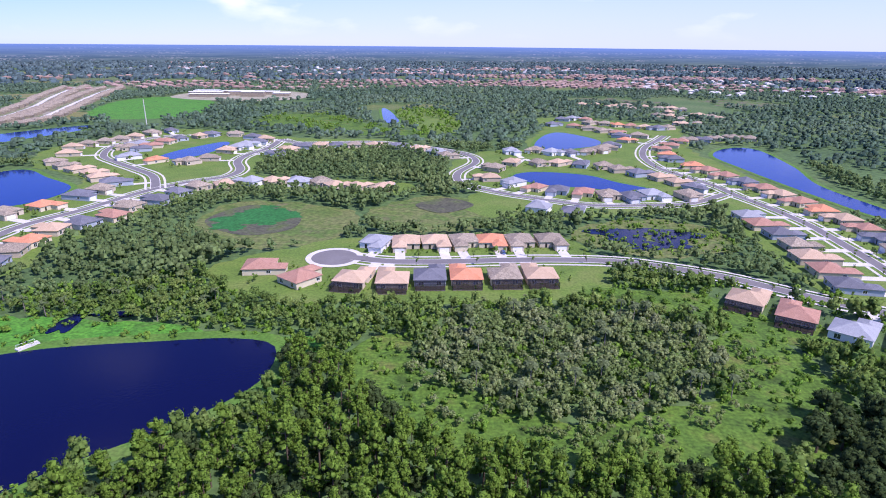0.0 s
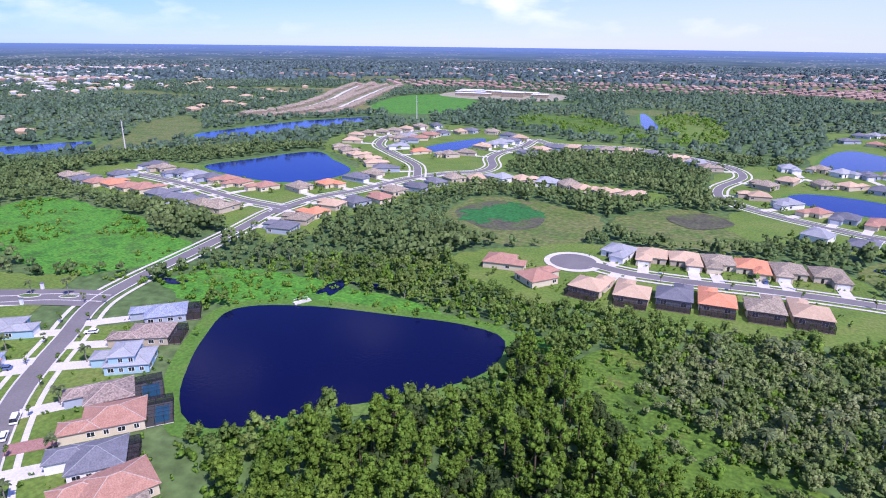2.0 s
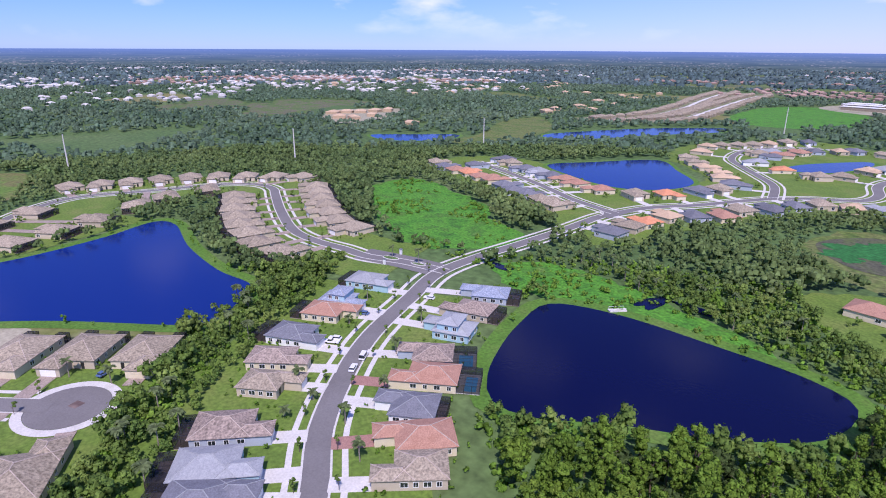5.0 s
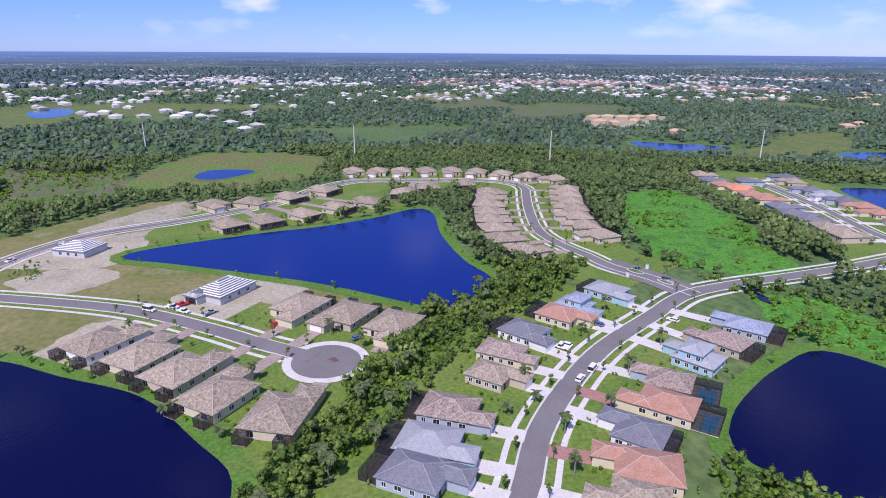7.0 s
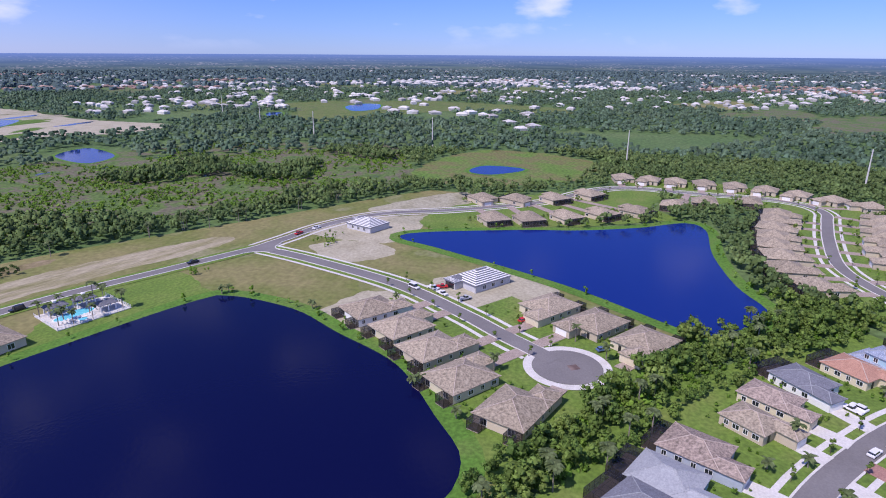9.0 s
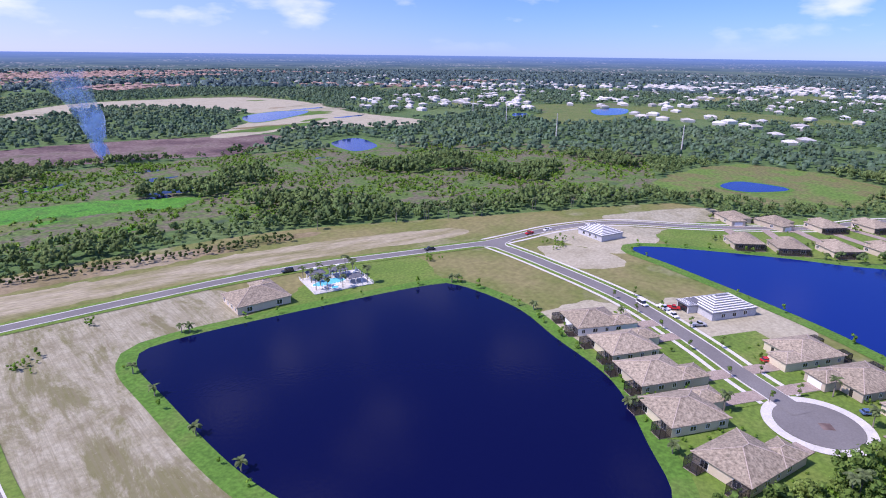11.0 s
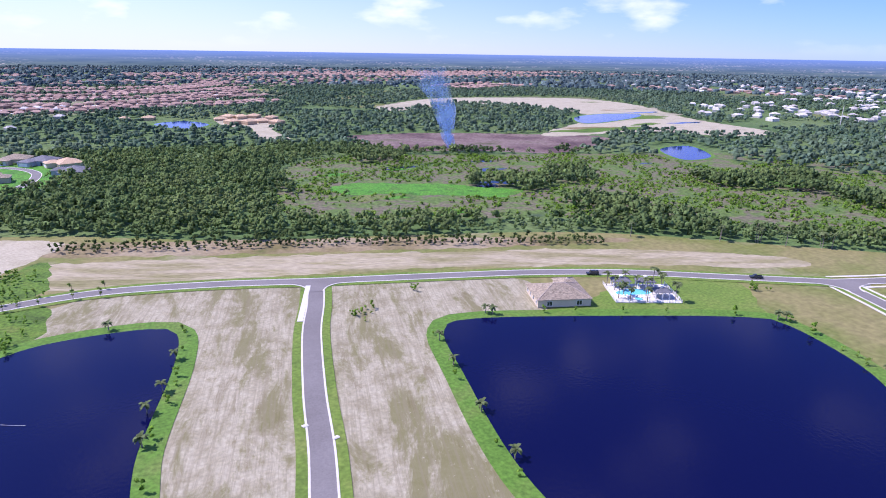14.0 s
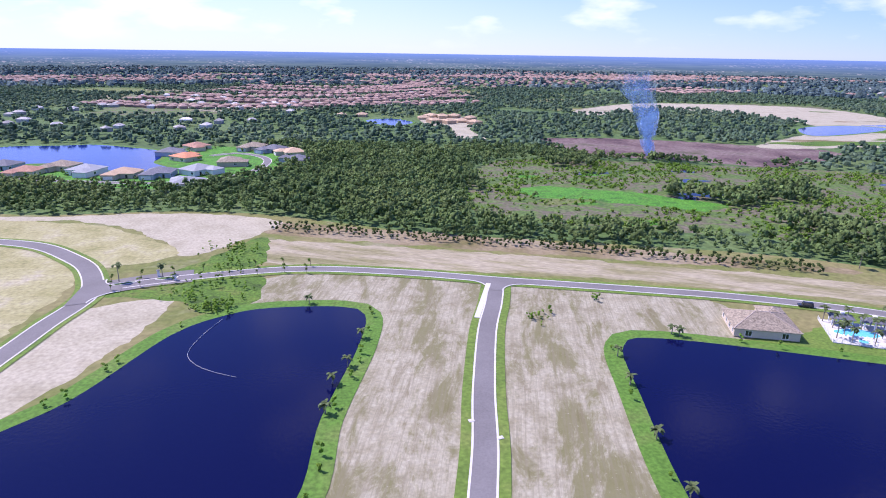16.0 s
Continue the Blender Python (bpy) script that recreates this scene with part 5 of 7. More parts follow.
kit = Leaves(3)
NEAR_CROWNS = [kit.crown(28, 13, 2.9, 4.4, 8.2, 0.27, (0.2, 0.33), 0.4, 5) for _ in range(6)]
OAK_CROWNS = [kit.crown(34, 11, 5.2, 3.8, 6.2, 0.36, (0.17, 0.3), 0.0, 5) for _ in range(4)]
CLOSE_CROWNS = [kit.crown(15, 6, 3.2, 3.1, 4.6, 0.34, (0.22, 0.38), 0.2, 5) for _ in range(6)]
LOOSE_CROWNS = [kit.crown(13, 6, 2.6, 2.0, 2.8, 0.3, (0.22, 0.38), 0.1, 5) for _ in range(6)]
MID_CROWNS = [kit.crown(9, 1, 3.5, 2.7, 3.9, 0.5, (0.28, 0.44), 0.15, 5) for _ in range(8)]
SHRUBS = [kit.crown(5, 3, 1.9, 1.0, 0.8, 0.32, (0.28, 0.45), 0.0, 5) for _ in range(6)]
FAR_CROWNS = [kit.crown(4, 0, 5.6, 2.6, 3.6, 1.6, (0.38, 0.56), 0.1, 5) for _ in range(8)]
VERY_FAR = [kit.crown(3, 0, 13.0, 2.4, 2.6, 3.0, (0.4, 0.6), 0.0, 5) for _ in range(6)]

# trees of the near grove, each a thing of its own
PROTOS = []


def quads_mesh(q, material):
    k = Leaves(1)
    k.quads = [q[:, :, :3]]
    if q.shape[2] > 3:
        k.normals = [q[:, :, 3:]]
    me = k.mesh("crown")
    me.materials.append(material)
    return me


def tree(label, q, leaf, height, r, group):
    top = tagged(new("tree"), label, "tree", group)
    bm = bmesh.new()
    bar(bm, (0, 0, -0.3), (0.1, 0.1, height * 0.6), r, 7, r * 0.6)
    bar(bm, (0.1, 0.1, height * 0.6), (0, 0.2, height * 0.95), r * 0.6, 6, r * 0.15)
    for i in range(5):
        a = i * 2.4
        z = height * (0.5 + 0.08 * i)
        bar(bm, (0.1, 0.1, z), (1.9 * math.cos(a), 1.9 * math.sin(a), z + 1.2), r * 0.3, 5, r * 0.1)
    part("trunk", bm, BARK, top)
    shared("crown", quads_mesh(q, leaf), top)
    return top


for q in NEAR_CROWNS:
    PROTOS.append(tree("tall green pine in the dense near grove", q, LEAF, 11.2, 0.24, "trees of the near grove"))
for q in OAK_CROWNS:
    PROTOS.append(tree("broad dark oak at the edge of the glade", q, DARK_LEAF, 8.5, 0.35, "oaks by the glade"))
placed = set()


def plant(k, x, y, s, turn):
    m = pose(x, y, 0, 0, 0, turn) @ Matrix.Diagonal((s, s, s, 1))
    if k in placed:
        copy_thing(PROTOS[k], m)
    else:
        PROTOS[k].matrix_basis = m
        placed.add(k)


r = np.random.RandomState(11)
gx, gy = scatter(12, -100, 96, 40, 190, 4.4)
keep = inside(grown(GROVE, -1.5), gx, gy) & free(gx, gy, 0)
gx, gy = gx[keep], gy[keep]
order = np.argsort(-gy)
for x, y in zip(gx[order][:300], gy[order][:300]):
    if r.uniform() < 0.16:
        plant(6 + r.randint(4), x, y, r.uniform(0.75, 1.0), r.uniform(0, 360))
    else:
        plant(r.randint(6), x, y, r.uniform(0.7, 1.2), r.uniform(0, 360))
rest = Leaves(21)
rest.add(NEAR_CROWNS, gx[order][300:], gy[order][300:], r.uniform(0.8, 1.15, max(0, len(gx) - 300)))
if rest.quads and sum(len(q) for q in rest.quads):
    rest.thing("grove_trees", LEAF, "dense green pine crowns of the near grove", "trees")
ox, oy = scatter(13, 84, 154, 84, 150, 6.5)
keep = inside(OAKS, ox, oy)
for x, y in zip(ox[keep], oy[keep]):
    plant(6 + r.randint(4), x, y, r.uniform(0.85, 1.2), r.uniform(0, 360))

# the mixed woods, by distance
x, y = scatter(31, -640, 330, -620, 660, 6.0)
d = np.hypot(x, y)
keep = (d < 620) & (d > 60) & seen(x, y) & free(x, y) & ~inside(GROVE, x, y) & ~inside(OAKS, x, y) & ~inside(BRUSH, x, y)
x, y = x[keep], y[keep]
low = inside(SWAMP, x, y)
patch = np.array([noise.noise(Vector((a / 60, b / 60, 0.3))) for a, b in zip(x, y)])
nx, ny = scatter(38, -300, 270, -300, 300, 7.0)
keep = (np.hypot(nx, ny) < 275) & (np.hypot(nx, ny) > 60) & seen(nx, ny) & free(nx, ny, 1) & ~inside(GROVE, nx, ny) & ~inside(OAKS, nx, ny) & ~inside(BRUSH, nx, ny)
nx, ny = nx[keep], ny[keep]
woods = Leaves(41)
woods.add(CLOSE_CROWNS, nx, ny, r.uniform(0.55, 1.25, len(nx)) * np.where(inside(LOW_ZONE, nx, ny), 0.72, 1.0))
t = ~low | (patch > 0.33)
size = np.clip(1.0 + 0.5 * patch + r.normal(scale=0.2, size=len(x)), 0.55, 1.6)
size *= np.where(inside(LOW_ZONE, x, y), 0.72, 1.0)
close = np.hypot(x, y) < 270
woods.add(CLOSE_CROWNS, x[t & close], y[t & close], size[t & close])
ex, ey = scatter(48, -270, -95, -20, 135, 4.6)
keep = inside(BELT, ex, ey) & ~near_line(MAIN_STREET, ex, ey, 30) & ~near_line(VILLA_STREET, ex, ey, 9)
for hx, hy, reach in HOMES:
    keep &= np.hypot(ex - hx, ey - hy) > 13
woods.add(LOOSE_CROWNS, ex[keep], ey[keep], r.uniform(0.6, 1.2, keep.sum()))
woods.thing("woods", WOODS_LEAF, "dense mixed subtropical woods round the lakes", "woods")
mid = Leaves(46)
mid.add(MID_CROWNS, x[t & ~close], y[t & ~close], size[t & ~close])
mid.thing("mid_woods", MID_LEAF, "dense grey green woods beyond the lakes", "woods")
shr = Leaves(42)
ux, uy = scatter(39, -300, 270, -300, 300, 4.6)
keep = (np.hypot(ux, uy) < 290) & (np.hypot(ux, uy) > 60) & seen(ux, uy) & free(ux, uy, -2)
shr.add(SHRUBS, ux[keep], uy[keep], r.uniform(0.8, 1.7, keep.sum()))
t = low & (patch <= 0.33) & ((patch > 0.08) | (r.uniform(size=len(patch)) < 0.14))
shr.add(SHRUBS, x[t], y[t], r.uniform(0.5, 1.5, t.sum()))
wx, wy = scatter(37, -640, -60, -540, -110, 5.0)
wet = np.array([noise.noise(Vector((a / 38, b / 38, 8.3))) for a, b in zip(wx, wy)])
keep = inside(SWAMP, wx, wy) & free(wx, wy) & (wet > -0.02)
shr.add(SHRUBS, wx[keep], wy[keep], r.uniform(0.5, 1.3, keep.sum()))
sx, sy = scatter(33, -420, 200, 60, 420, 5.2)
keep = np.zeros(len(sx), bool)
for key in ("north bank", "glade", "slope", "meadow", "marsh pond"):
    keep |= inside(CLEAR[key][0], sx, sy)
bumps = np.array([noise.noise(Vector((a / 25, b / 25, 5.3))) for a, b in zip(sx, sy)])
keep &= bumps > np.where(sx < -228, 0.1, np.where(sx > -45, -0.3, -0.3))
for ring in LAKES.values():
    keep &= ~inside(grown(ring, 3), sx, sy)
for line in STREETS.values():
    keep &= ~near_line(line, sx, sy, 9)
for hx, hy, _ in HOMES:
    keep &= np.hypot(sx - hx, sy - hy) > 14
shr.add(SHRUBS, sx[keep], sy[keep], r.uniform(0.4, 1.4, keep.sum()))
mx, my = scatter(49, -260, 30, 660, 985, 9.0)
open_trees = np.array([noise.noise(Vector((a / 30, b / 30, 2.9))) for a, b in zip(mx, my)])
keep = (inside(CLEAR["north meadow"][0], mx, my) & (open_trees > 0.05)) | (inside(CLEAR["orchard"][0], mx, my) & (open_trees > -0.25))
shr.add(MID_CROWNS, mx[keep], my[keep], r.uniform(0.45, 1.2, keep.sum()))
shr.thing("shrubs", SHRUB_LEAF, "loose green shrubs and saplings on wet ground", "shrubs")
bx, by = scatter(34, -40, 130, 120, 250, 3.5)
rim = np.array([noise.noise(Vector((a / 11, b / 11, 6.1))) for a, b in zip(bx, by)])
keep = (inside(grown(BRUSH, -2), bx, by) | (inside(grown(BRUSH, 11), bx, by) & (rim > 0.05))) & ~inside(GROVE, bx, by)
brush = Leaves(43)
brush.add(LOOSE_CROWNS, bx[keep], by[keep], r.uniform(0.55, 1.25, keep.sum()) * np.where(inside(BRUSH, bx, by)[keep], 1.0, 0.6))
brush.thing("brush", BRUSH_LEAF, "grey green scrub thicket standing in the glade", "scrub")
x, y = scatter(35, -1700, 1100, -1700, 1700, 12.2)
d = np.hypot(x, y)
keep = (d >= 620) & (d < 1700) & seen(x, y)
x, y = x[keep], y[keep]
gaps = np.array([noise.noise(Vector((a / 170, b / 170, 2.1))) for a, b in zip(x, y)])
keep = free(x, y) & (gaps < 0.42) & np.array([(int(a // 14), int(b // 14)) not in TOWN_CELLS for a, b in zip(x, y)])
for ring in FIELDS + [smooth(SITE, True, 6), smooth([(-500, 1150), (-480, 1300), (-380, 1330), (-270, 1260), (-262, 1130), (-370, 1085)], True, 12)]:
    keep &= ~inside(ring, x, y)
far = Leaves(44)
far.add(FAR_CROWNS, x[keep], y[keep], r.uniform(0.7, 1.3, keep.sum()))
far.thing("far_woods", HAZED_FAR_LEAF, "far woods between the settlements, haze tinted into their green", "woods")
x, y = scatter(36, -3280, 2600, -3280, 3280, 31.0)
d = np.hypot(x, y)
keep = (d >= 1680) & (d < 3280) & seen(x, y) & np.array([(int(a // 14), int(b // 14)) not in TOWN_CELLS for a, b in zip(x, y)])
for ring in FIELDS:
    keep &= ~inside(ring, x, y)
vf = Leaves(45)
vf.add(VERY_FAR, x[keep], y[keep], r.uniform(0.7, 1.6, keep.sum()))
vf.thing("farthest_woods", HAZED_FARTHEST_LEAF, "farthest woods towards the horizon, tinted with blue haze", "woods")


# ---- bare lots and verges ----


def tracked_soil():
    """Beige sand with patches of dry weeds, combed by fine wheel tracks along the new road."""
    m = mat("tracked sandy soil", [(0.235, 0.215, 0.135), (0.325, 0.30, 0.205), (0.385, 0.36, 0.26), (0.285, 0.26, 0.165)], 0.11, 0.9, 0.95, speck=0.16)
    n, l = m.node_tree.nodes, m.node_tree.links
    p = n["Principled BSDF"]
    sand = p.inputs["Base Color"].links[0].from_socket
    co, spin = n.new("ShaderNodeTexCoord"), n.new("ShaderNodeMapping")
    spin.inputs["Rotation"].default_value = (0, 0, radians(13))
    l.new(co.outputs["Object"], spin.inputs["Vector"])
    here = sand
    for scale, detail, stretch, low, high, top, color in ((0.045, 8, (1.7, 0.5, 1), 0.48, 0.575, 0.85, (0.155, 0.15, 0.055)), (0.13, 8, (1.8, 0.3, 1), 0.57, 0.66, 0.6, (0.15, 0.125, 0.06)), (1.3, 6, (0.9, 0.03, 1), 0.47, 0.58, 0.5, (0.215, 0.19, 0.12)), (0.35, 8, (1.5, 0.5, 1), 0.52, 0.66, 0.45, (0.19, 0.175, 0.085)), (0.7, 6, (1, 1, 1), 0.62, 0.70, 0.5, (0.54, 0.49, 0.40))):
        st, no, ra, mx = n.new("ShaderNodeMapping"), n.new("ShaderNodeTexNoise"), n.new("ShaderNodeMapRange"), n.new("ShaderNodeMix")
        st.inputs["Scale"].default_value = stretch
        no.inputs["Scale"].default_value, no.inputs["Detail"].default_value, no.inputs["Roughness"].default_value = scale, detail, 0.72
        no.inputs["Distortion"].default_value = 0.5
        ra.inputs["From Min"].default_value, ra.inputs["From Max"].default_value, ra.inputs["To Max"].default_value = low, high, top
        mx.data_type = "RGBA"
        mx.inputs["B"].default_value = (*color, 1)
        l.new(spin.outputs["Vector"], st.inputs["Vector"])
        l.new(st.outputs["Vector"], no.inputs["Vector"])
        l.new(no.outputs["Fac"], ra.inputs["Value"])
        l.new(ra.outputs["Result"], mx.inputs["Factor"])
        l.new(here, mx.inputs["A"])
        here = mx.outputs["Result"]
    l.new(here, p.inputs["Base Color"])
    return m


TRACKED = tracked_soil()
PALE_FIELD = mat("pale dry grass", [(0.17, 0.19, 0.06), (0.30, 0.285, 0.125), (0.36, 0.34, 0.17), (0.42, 0.38, 0.28)], 0.05, 0.6, 0.95, speck=0.22, spread=(0.25, 0.7))
BANDED = mat("banded sandy soil", [(0.16, 0.165, 0.055), (0.26, 0.235, 0.125), (0.38, 0.335, 0.23), (0.25, 0.23, 0.11)], 0.05, 0.9, 0.95, speck=0.25, stretch=(0.3, 1.6, 1), spread=(0.32, 0.66), turn=22)
LOT_GROUND = [
    ([(-132, -22), (-165, -52), (-196, -82), (-222, -74), (-238, -50), (-230, -8), (-208, 44), (-182, 40), (-150, 22), (-128, 2)], LAWN, "mown lawns round the villas"),
    ([(-24, -245), (-66, -234), (-56, -198), (-47, -150), (-40, -116), (-28, -66), (-18, -50), (24, -58), (8, -100), (2, -140), (-7, -180), (-9, -206), (24, -216), (34, -226), (26, -248)], TRACKED, "bare sandy lot with wheel tracks"),
    ([(-68, -234), (-110, -222), (-148, -208), (-140, -174), (-112, -176), (-96, -172), (-89, -143), (-81, -90), (-86, -56), (-58, -38), (-18, -45), (-28, -70), (-40, -116), (-46, -150), (-54, -190)], TRACKED, "bare sandy lot with wheel tracks and weeds"),
    ([(34, -267), (39, -301), (-64, -274), (-140, -250), (-217, -223), (-282, -182), (-273, -170), (-201, -204), (-140, -226), (-82, -243)], BANDED, "long strip of worn sandy grass"),
    ([(41, -314), (37, -333), (-96, -291), (-219, -243), (-213, -235), (-65, -278)], PATCHY, "brown mulched strip planted with young trees"),
    ([(300, -418), (195, -358), (99, -358), (39, -340), (42, -314), (69, -277), (86, -300), (141, -342), (240, -352)], SAND, "pale graded sand"),
    ([(104, -170), (95, -203), (89, -220), (62, -226), (61, -206), (68, -181), (86, -140)], SAND, "pale graded sand beside the pond"),
    ([(-254, -51), (-267, -22), (-251, 0), (-224, -8), (-225, -29), (-232, -48)], SAND, "pale sand round a house under construction"),
    ([(-308, -138), (-348, -112), (-336, -82), (-297, -89), (-299, -122)], SAND, "pale sand round a house under construction"),
    ([(-283, -126), (-298, -102), (-282, -81), (-263, -100)], SAND, "pale bare sand lot"),
    ([(-209, -87), (-230, -79), (-231, -62), (-205, -56), (-192, -66), (-198, -77)], SAND, "pale sand round an unfinished villa"),
    ([(-369, -121), (-425, -76), (-395, -62), (-358, -108)], SOIL, "worn sandy lot"),
    ([(-344, -104), (-366, -66), (-348, -56), (-335, -90)], SOIL, "worn sandy lot by the lake"),
    ([(97, -234), (66, -262), (45, -302), (36, -300), (35, -262), (60, -256)], ROUGH_GRASS, "green planted corner by the entrance"),
    ([(90, -231), (60, -243), (32, -248), (30, -222), (46, -212), (60, -224)], ROUGH_GRASS, "green planted corner by the pond"),
    ([(108, -262), (124, -280), (150, -296), (196, -302), (230, -298), (230, -150), (112, -150), (106, -200)], PALE_FIELD, "pale dry grass inside the loop road"),
    ([(100, -264), (117, -283), (148, -306), (190, -314), (245, -310), (245, -350), (141, -338), (88, -300), (76, -280)], PALE_FIELD, "pale dry grass beside the loop road"),
    ([(-166, -178), (-200, -192), (-232, -172), (-222, -150), (-206, -138), (-160, -160), (-140, -172)], LAWN, "fresh mown lawn round the pool"),
]
for i, (ring, material, label) in enumerate(LOT_GROUND):
    sheet("ground_lot", ragged(smooth(ring, True, 2.5), 2.5, 8.0), 0.052 + 0.0006 * i, material, label, "lot")
for line, key in ((NEW_ROAD, "new"), (LONG_ROAD, "long"), (LOOP_ROAD, "loop"), (VILLA_STREET[:26], "villa")):
    ribbon("ground_verge", line, 6.2, 0.235 + 0.002 * len(key), LAWN, "narrow grass verge along the new road", "verge")
rw = random.Random(8)
sheet("ground_marsh_core", smooth([(-138, 342), (-122, 378), (-88, 360), (-84, 327), (-109, 315)], True, 4), 0.2, MUD, "dark wet mud round the water weed", "marsh")
for k in range(16):
    a = np.linspace(0, 2 * math.pi, 25)[:-1]
    w = (1 + 0.25 * np.sin(3 * a + k) + 0.2 * np.sin(5 * a + 2 * k) + 0.12 * np.sin(9 * a)) * rw.uniform(4, 11)
    sheet("ground_weed", np.stack([-108 + rw.gauss(0, 9) + 1.2 * w * np.cos(a), 346 + rw.gauss(0, 9) + w * np.sin(a)], 1), 0.22 + 0.004 * k, WEED, "deep green water weed in the round marsh", "marsh")
sheet("ground_mud", smooth([(-17, 382), (3, 401), (21, 383), (0, 363)], True, 4), 0.3, MUD, "bare brown mud in the marsh", "marsh")
for k, (cx, cy, rx, ry) in enumerate(((100, 322, 17, 12), (126, 320, 15, 14), (112, 302, 18, 7), (-138, 205, 4, 9), (-124, 213, 9, 2.2), (-205, 182, 7, 2.5))):
    a = np.linspace(0, 2 * math.pi, 25)[:-1]
    w = 1 + 0.25 * np.sin(3 * a + k) + 0.15 * np.sin(5 * a + 2 * k)
    sheet("water", np.stack([cx + rx * w * np.cos(a), cy + ry * w * np.sin(a)], 1), 0.31 + 0.01 * k, WATER, "shallow marsh water between weeds", "pond")
rq = random.Random(78)
for k in range(22):
    cx, cy = rq.uniform(-900, -400), rq.uniform(-1050, -580)
    if inside(CLEAR["sand workings"][0], np.array([cx]), np.array([cy]))[0]:
        a = np.linspace(0, 2 * math.pi, 25)[:-1]
        w = (1 + 0.3 * np.sin(2 * a + k) + 0.2 * np.sin(5 * a + 2 * k)) * rq.uniform(10, 38)
        sheet("water" if k % 4 == 0 else "ground_spoil", np.stack([cx + 1.6 * w * np.cos(a), cy + 0.6 * w * np.sin(a)], 1), 0.17 + 0.002 * k, (SKY_BLUE_WATER, PATCHY, ROUGH_GRASS, SOIL)[k % 4], ("blue pool in the sand workings", "brown spoil on the sand", "weeds on the sand", "darker sand")[k % 4], "workings")
rs = random.Random(77)
for k in range(26):
    cx, cy = rs.uniform(-480, -60), rs.uniform(-480, -270)
    if inside(SWAMP, np.array([cx]), np.array([cy]))[0]:
        a = np.linspace(0, 2 * math.pi, 21)[:-1]
        w = (1 + 0.35 * np.sin(3 * a + k) + 0.2 * np.sin(5 * a + 2 * k)) * rs.uniform(3, 14)
        ring = np.stack([cx + 1.5 * w * np.cos(a), cy + 0.7 * w * np.sin(a)], 1)
        sheet("ground_marsh_patch" if k % 3 else "water", ring, 0.09 + 0.002 * k, (WATER, BRIGHT_GRASS, MARSH)[k % 3], ("shallow swamp water", "bright reeds in the swamp", "yellowish reeds in the swamp")[k % 3], "marsh")
bm = bmesh.new()
box(bm, -1.0, 1.0, -17.5, 17.5, 0.0, 0.12)
ob = tagged(part("pavement", bm, CONCRETE), "short new strip of white concrete pavement", "pavement", kind="structure")
ob.matrix_basis = pose(-57.5, -215.5, 0.26, 0, 0, -17.5)


BLOCK = mat("concrete block", [(0.46, 0.46, 0.47), (0.56, 0.56, 0.57)], 0.4, 3.0, 0.9, 0.2, 0.15)


# ---- houses under construction, clubhouse and pool ----
def unfinished(label, x, y, w, d, turn, covered):
    """A house with white walls and a roof deck that shows its boards."""
    home = tagged(new("house"), label, "house", "houses under construction")
    bm = bmesh.new()
    box(bm, -w / 2, w / 2, -d / 2, d / 2, 0, 3)
    box(bm, -w / 2, -w / 2 + w * 0.45, -d / 2 - 4, -d / 2, 0, 3)
    part("wall", bm, BLOCK, home, "bare pale grey block walls")
    bm = bmesh.new()
    hip(bm, -w / 2, w / 2, -d / 2, d / 2, 3.15, 0.42)
    hip(bm, -w / 2, -w / 2 + w * 0.45, -d / 2 - 4, -d / 2 + 4, 3.14, 0.42)
    deck = part("roof", bm, GREY_ROOF, home, "dark felted roof deck")
    h, n = min(w, d) / 2 + 0.5, 7
    for x0, x1, y0, y1, z in ((-w / 2 - 0.5, w / 2 + 0.5, -d / 2 - 0.5, d / 2 + 0.5, 3.15), (-w / 2 - 0.5, -w / 2 + w * 0.45 + 0.5, -d / 2 - 4.5, -d / 2, 3.14)):
        half = min(x1 - x0, y1 - y0) / 2
        for k in range(n if half > 4 else 4):
            a = 0.35 + k * (half - 0.5) / (n if half > 4 else 4)
            b = a + half * 0.055
            bm = bmesh.new()
            rings = [[bm.verts.new((px, py, z + 0.42 * q + 0.1)) for px, py in ((x0 + q, y0 + q), (x1 - q, y0 + q), (x1 - q, y1 - q), (x0 + q, y1 - q))] for q in (a, b)]
            for i in range(4):
                j = (i + 1) % 4
                bm.faces.new((rings[0][i], rings[0][j], rings[1][j], rings[1][i]))
            side = bmesh.ops.extrude_face_region(bm, geom=bm.faces[:])
            bmesh.ops.translate(bm, vec=(0, 0, 0.08), verts=[g for g in side["geom"] if isinstance(g, bmesh.types.BMVert)])
            part("batten", bm, TRIM, deck)
    for side in (-1, 1):
        for k in range(3):
            window(home, side * w / 2, -d / 4 + k * d / 4, 1.6, 1.6, 1.5, 90 * side)
    # Dark slab on the solid wall stands for the shade inside the garage.
    bm = bmesh.new()
    box(bm, -w / 2 + 0.6, -w / 2 + w * 0.4, -d / 2 - 4.06, -d / 2 - 3.9, 0.1, 2.5)
    part("garage_opening", bm, GLASS, home, "dark panel standing for the shade in an open garage")
    home.matrix_basis = pose(x, y, 0.1, 0, 0, turn)
    return home


unfinished("white block house under construction beside the lake", -252, -33, 15, 20, facing(-252, -33, VILLA_STREET)[0], 0)
unfinished("white block house under construction at the bend", -321, -109, 15, 18, facing(-321, -109, SIDE_STREET)[0], 0)
club_turn = facing(-151, -184, LONG_ROAD)[0]
place(house("beige clubhouse with a tan tile roof by the lake", 21, 22, TAN, TAN_ROOF, 1, 0.4, 0, False, 2, 1, 0.4, "clubhouse"), -151, -184, club_turn)

POOL_TURN = -24.0
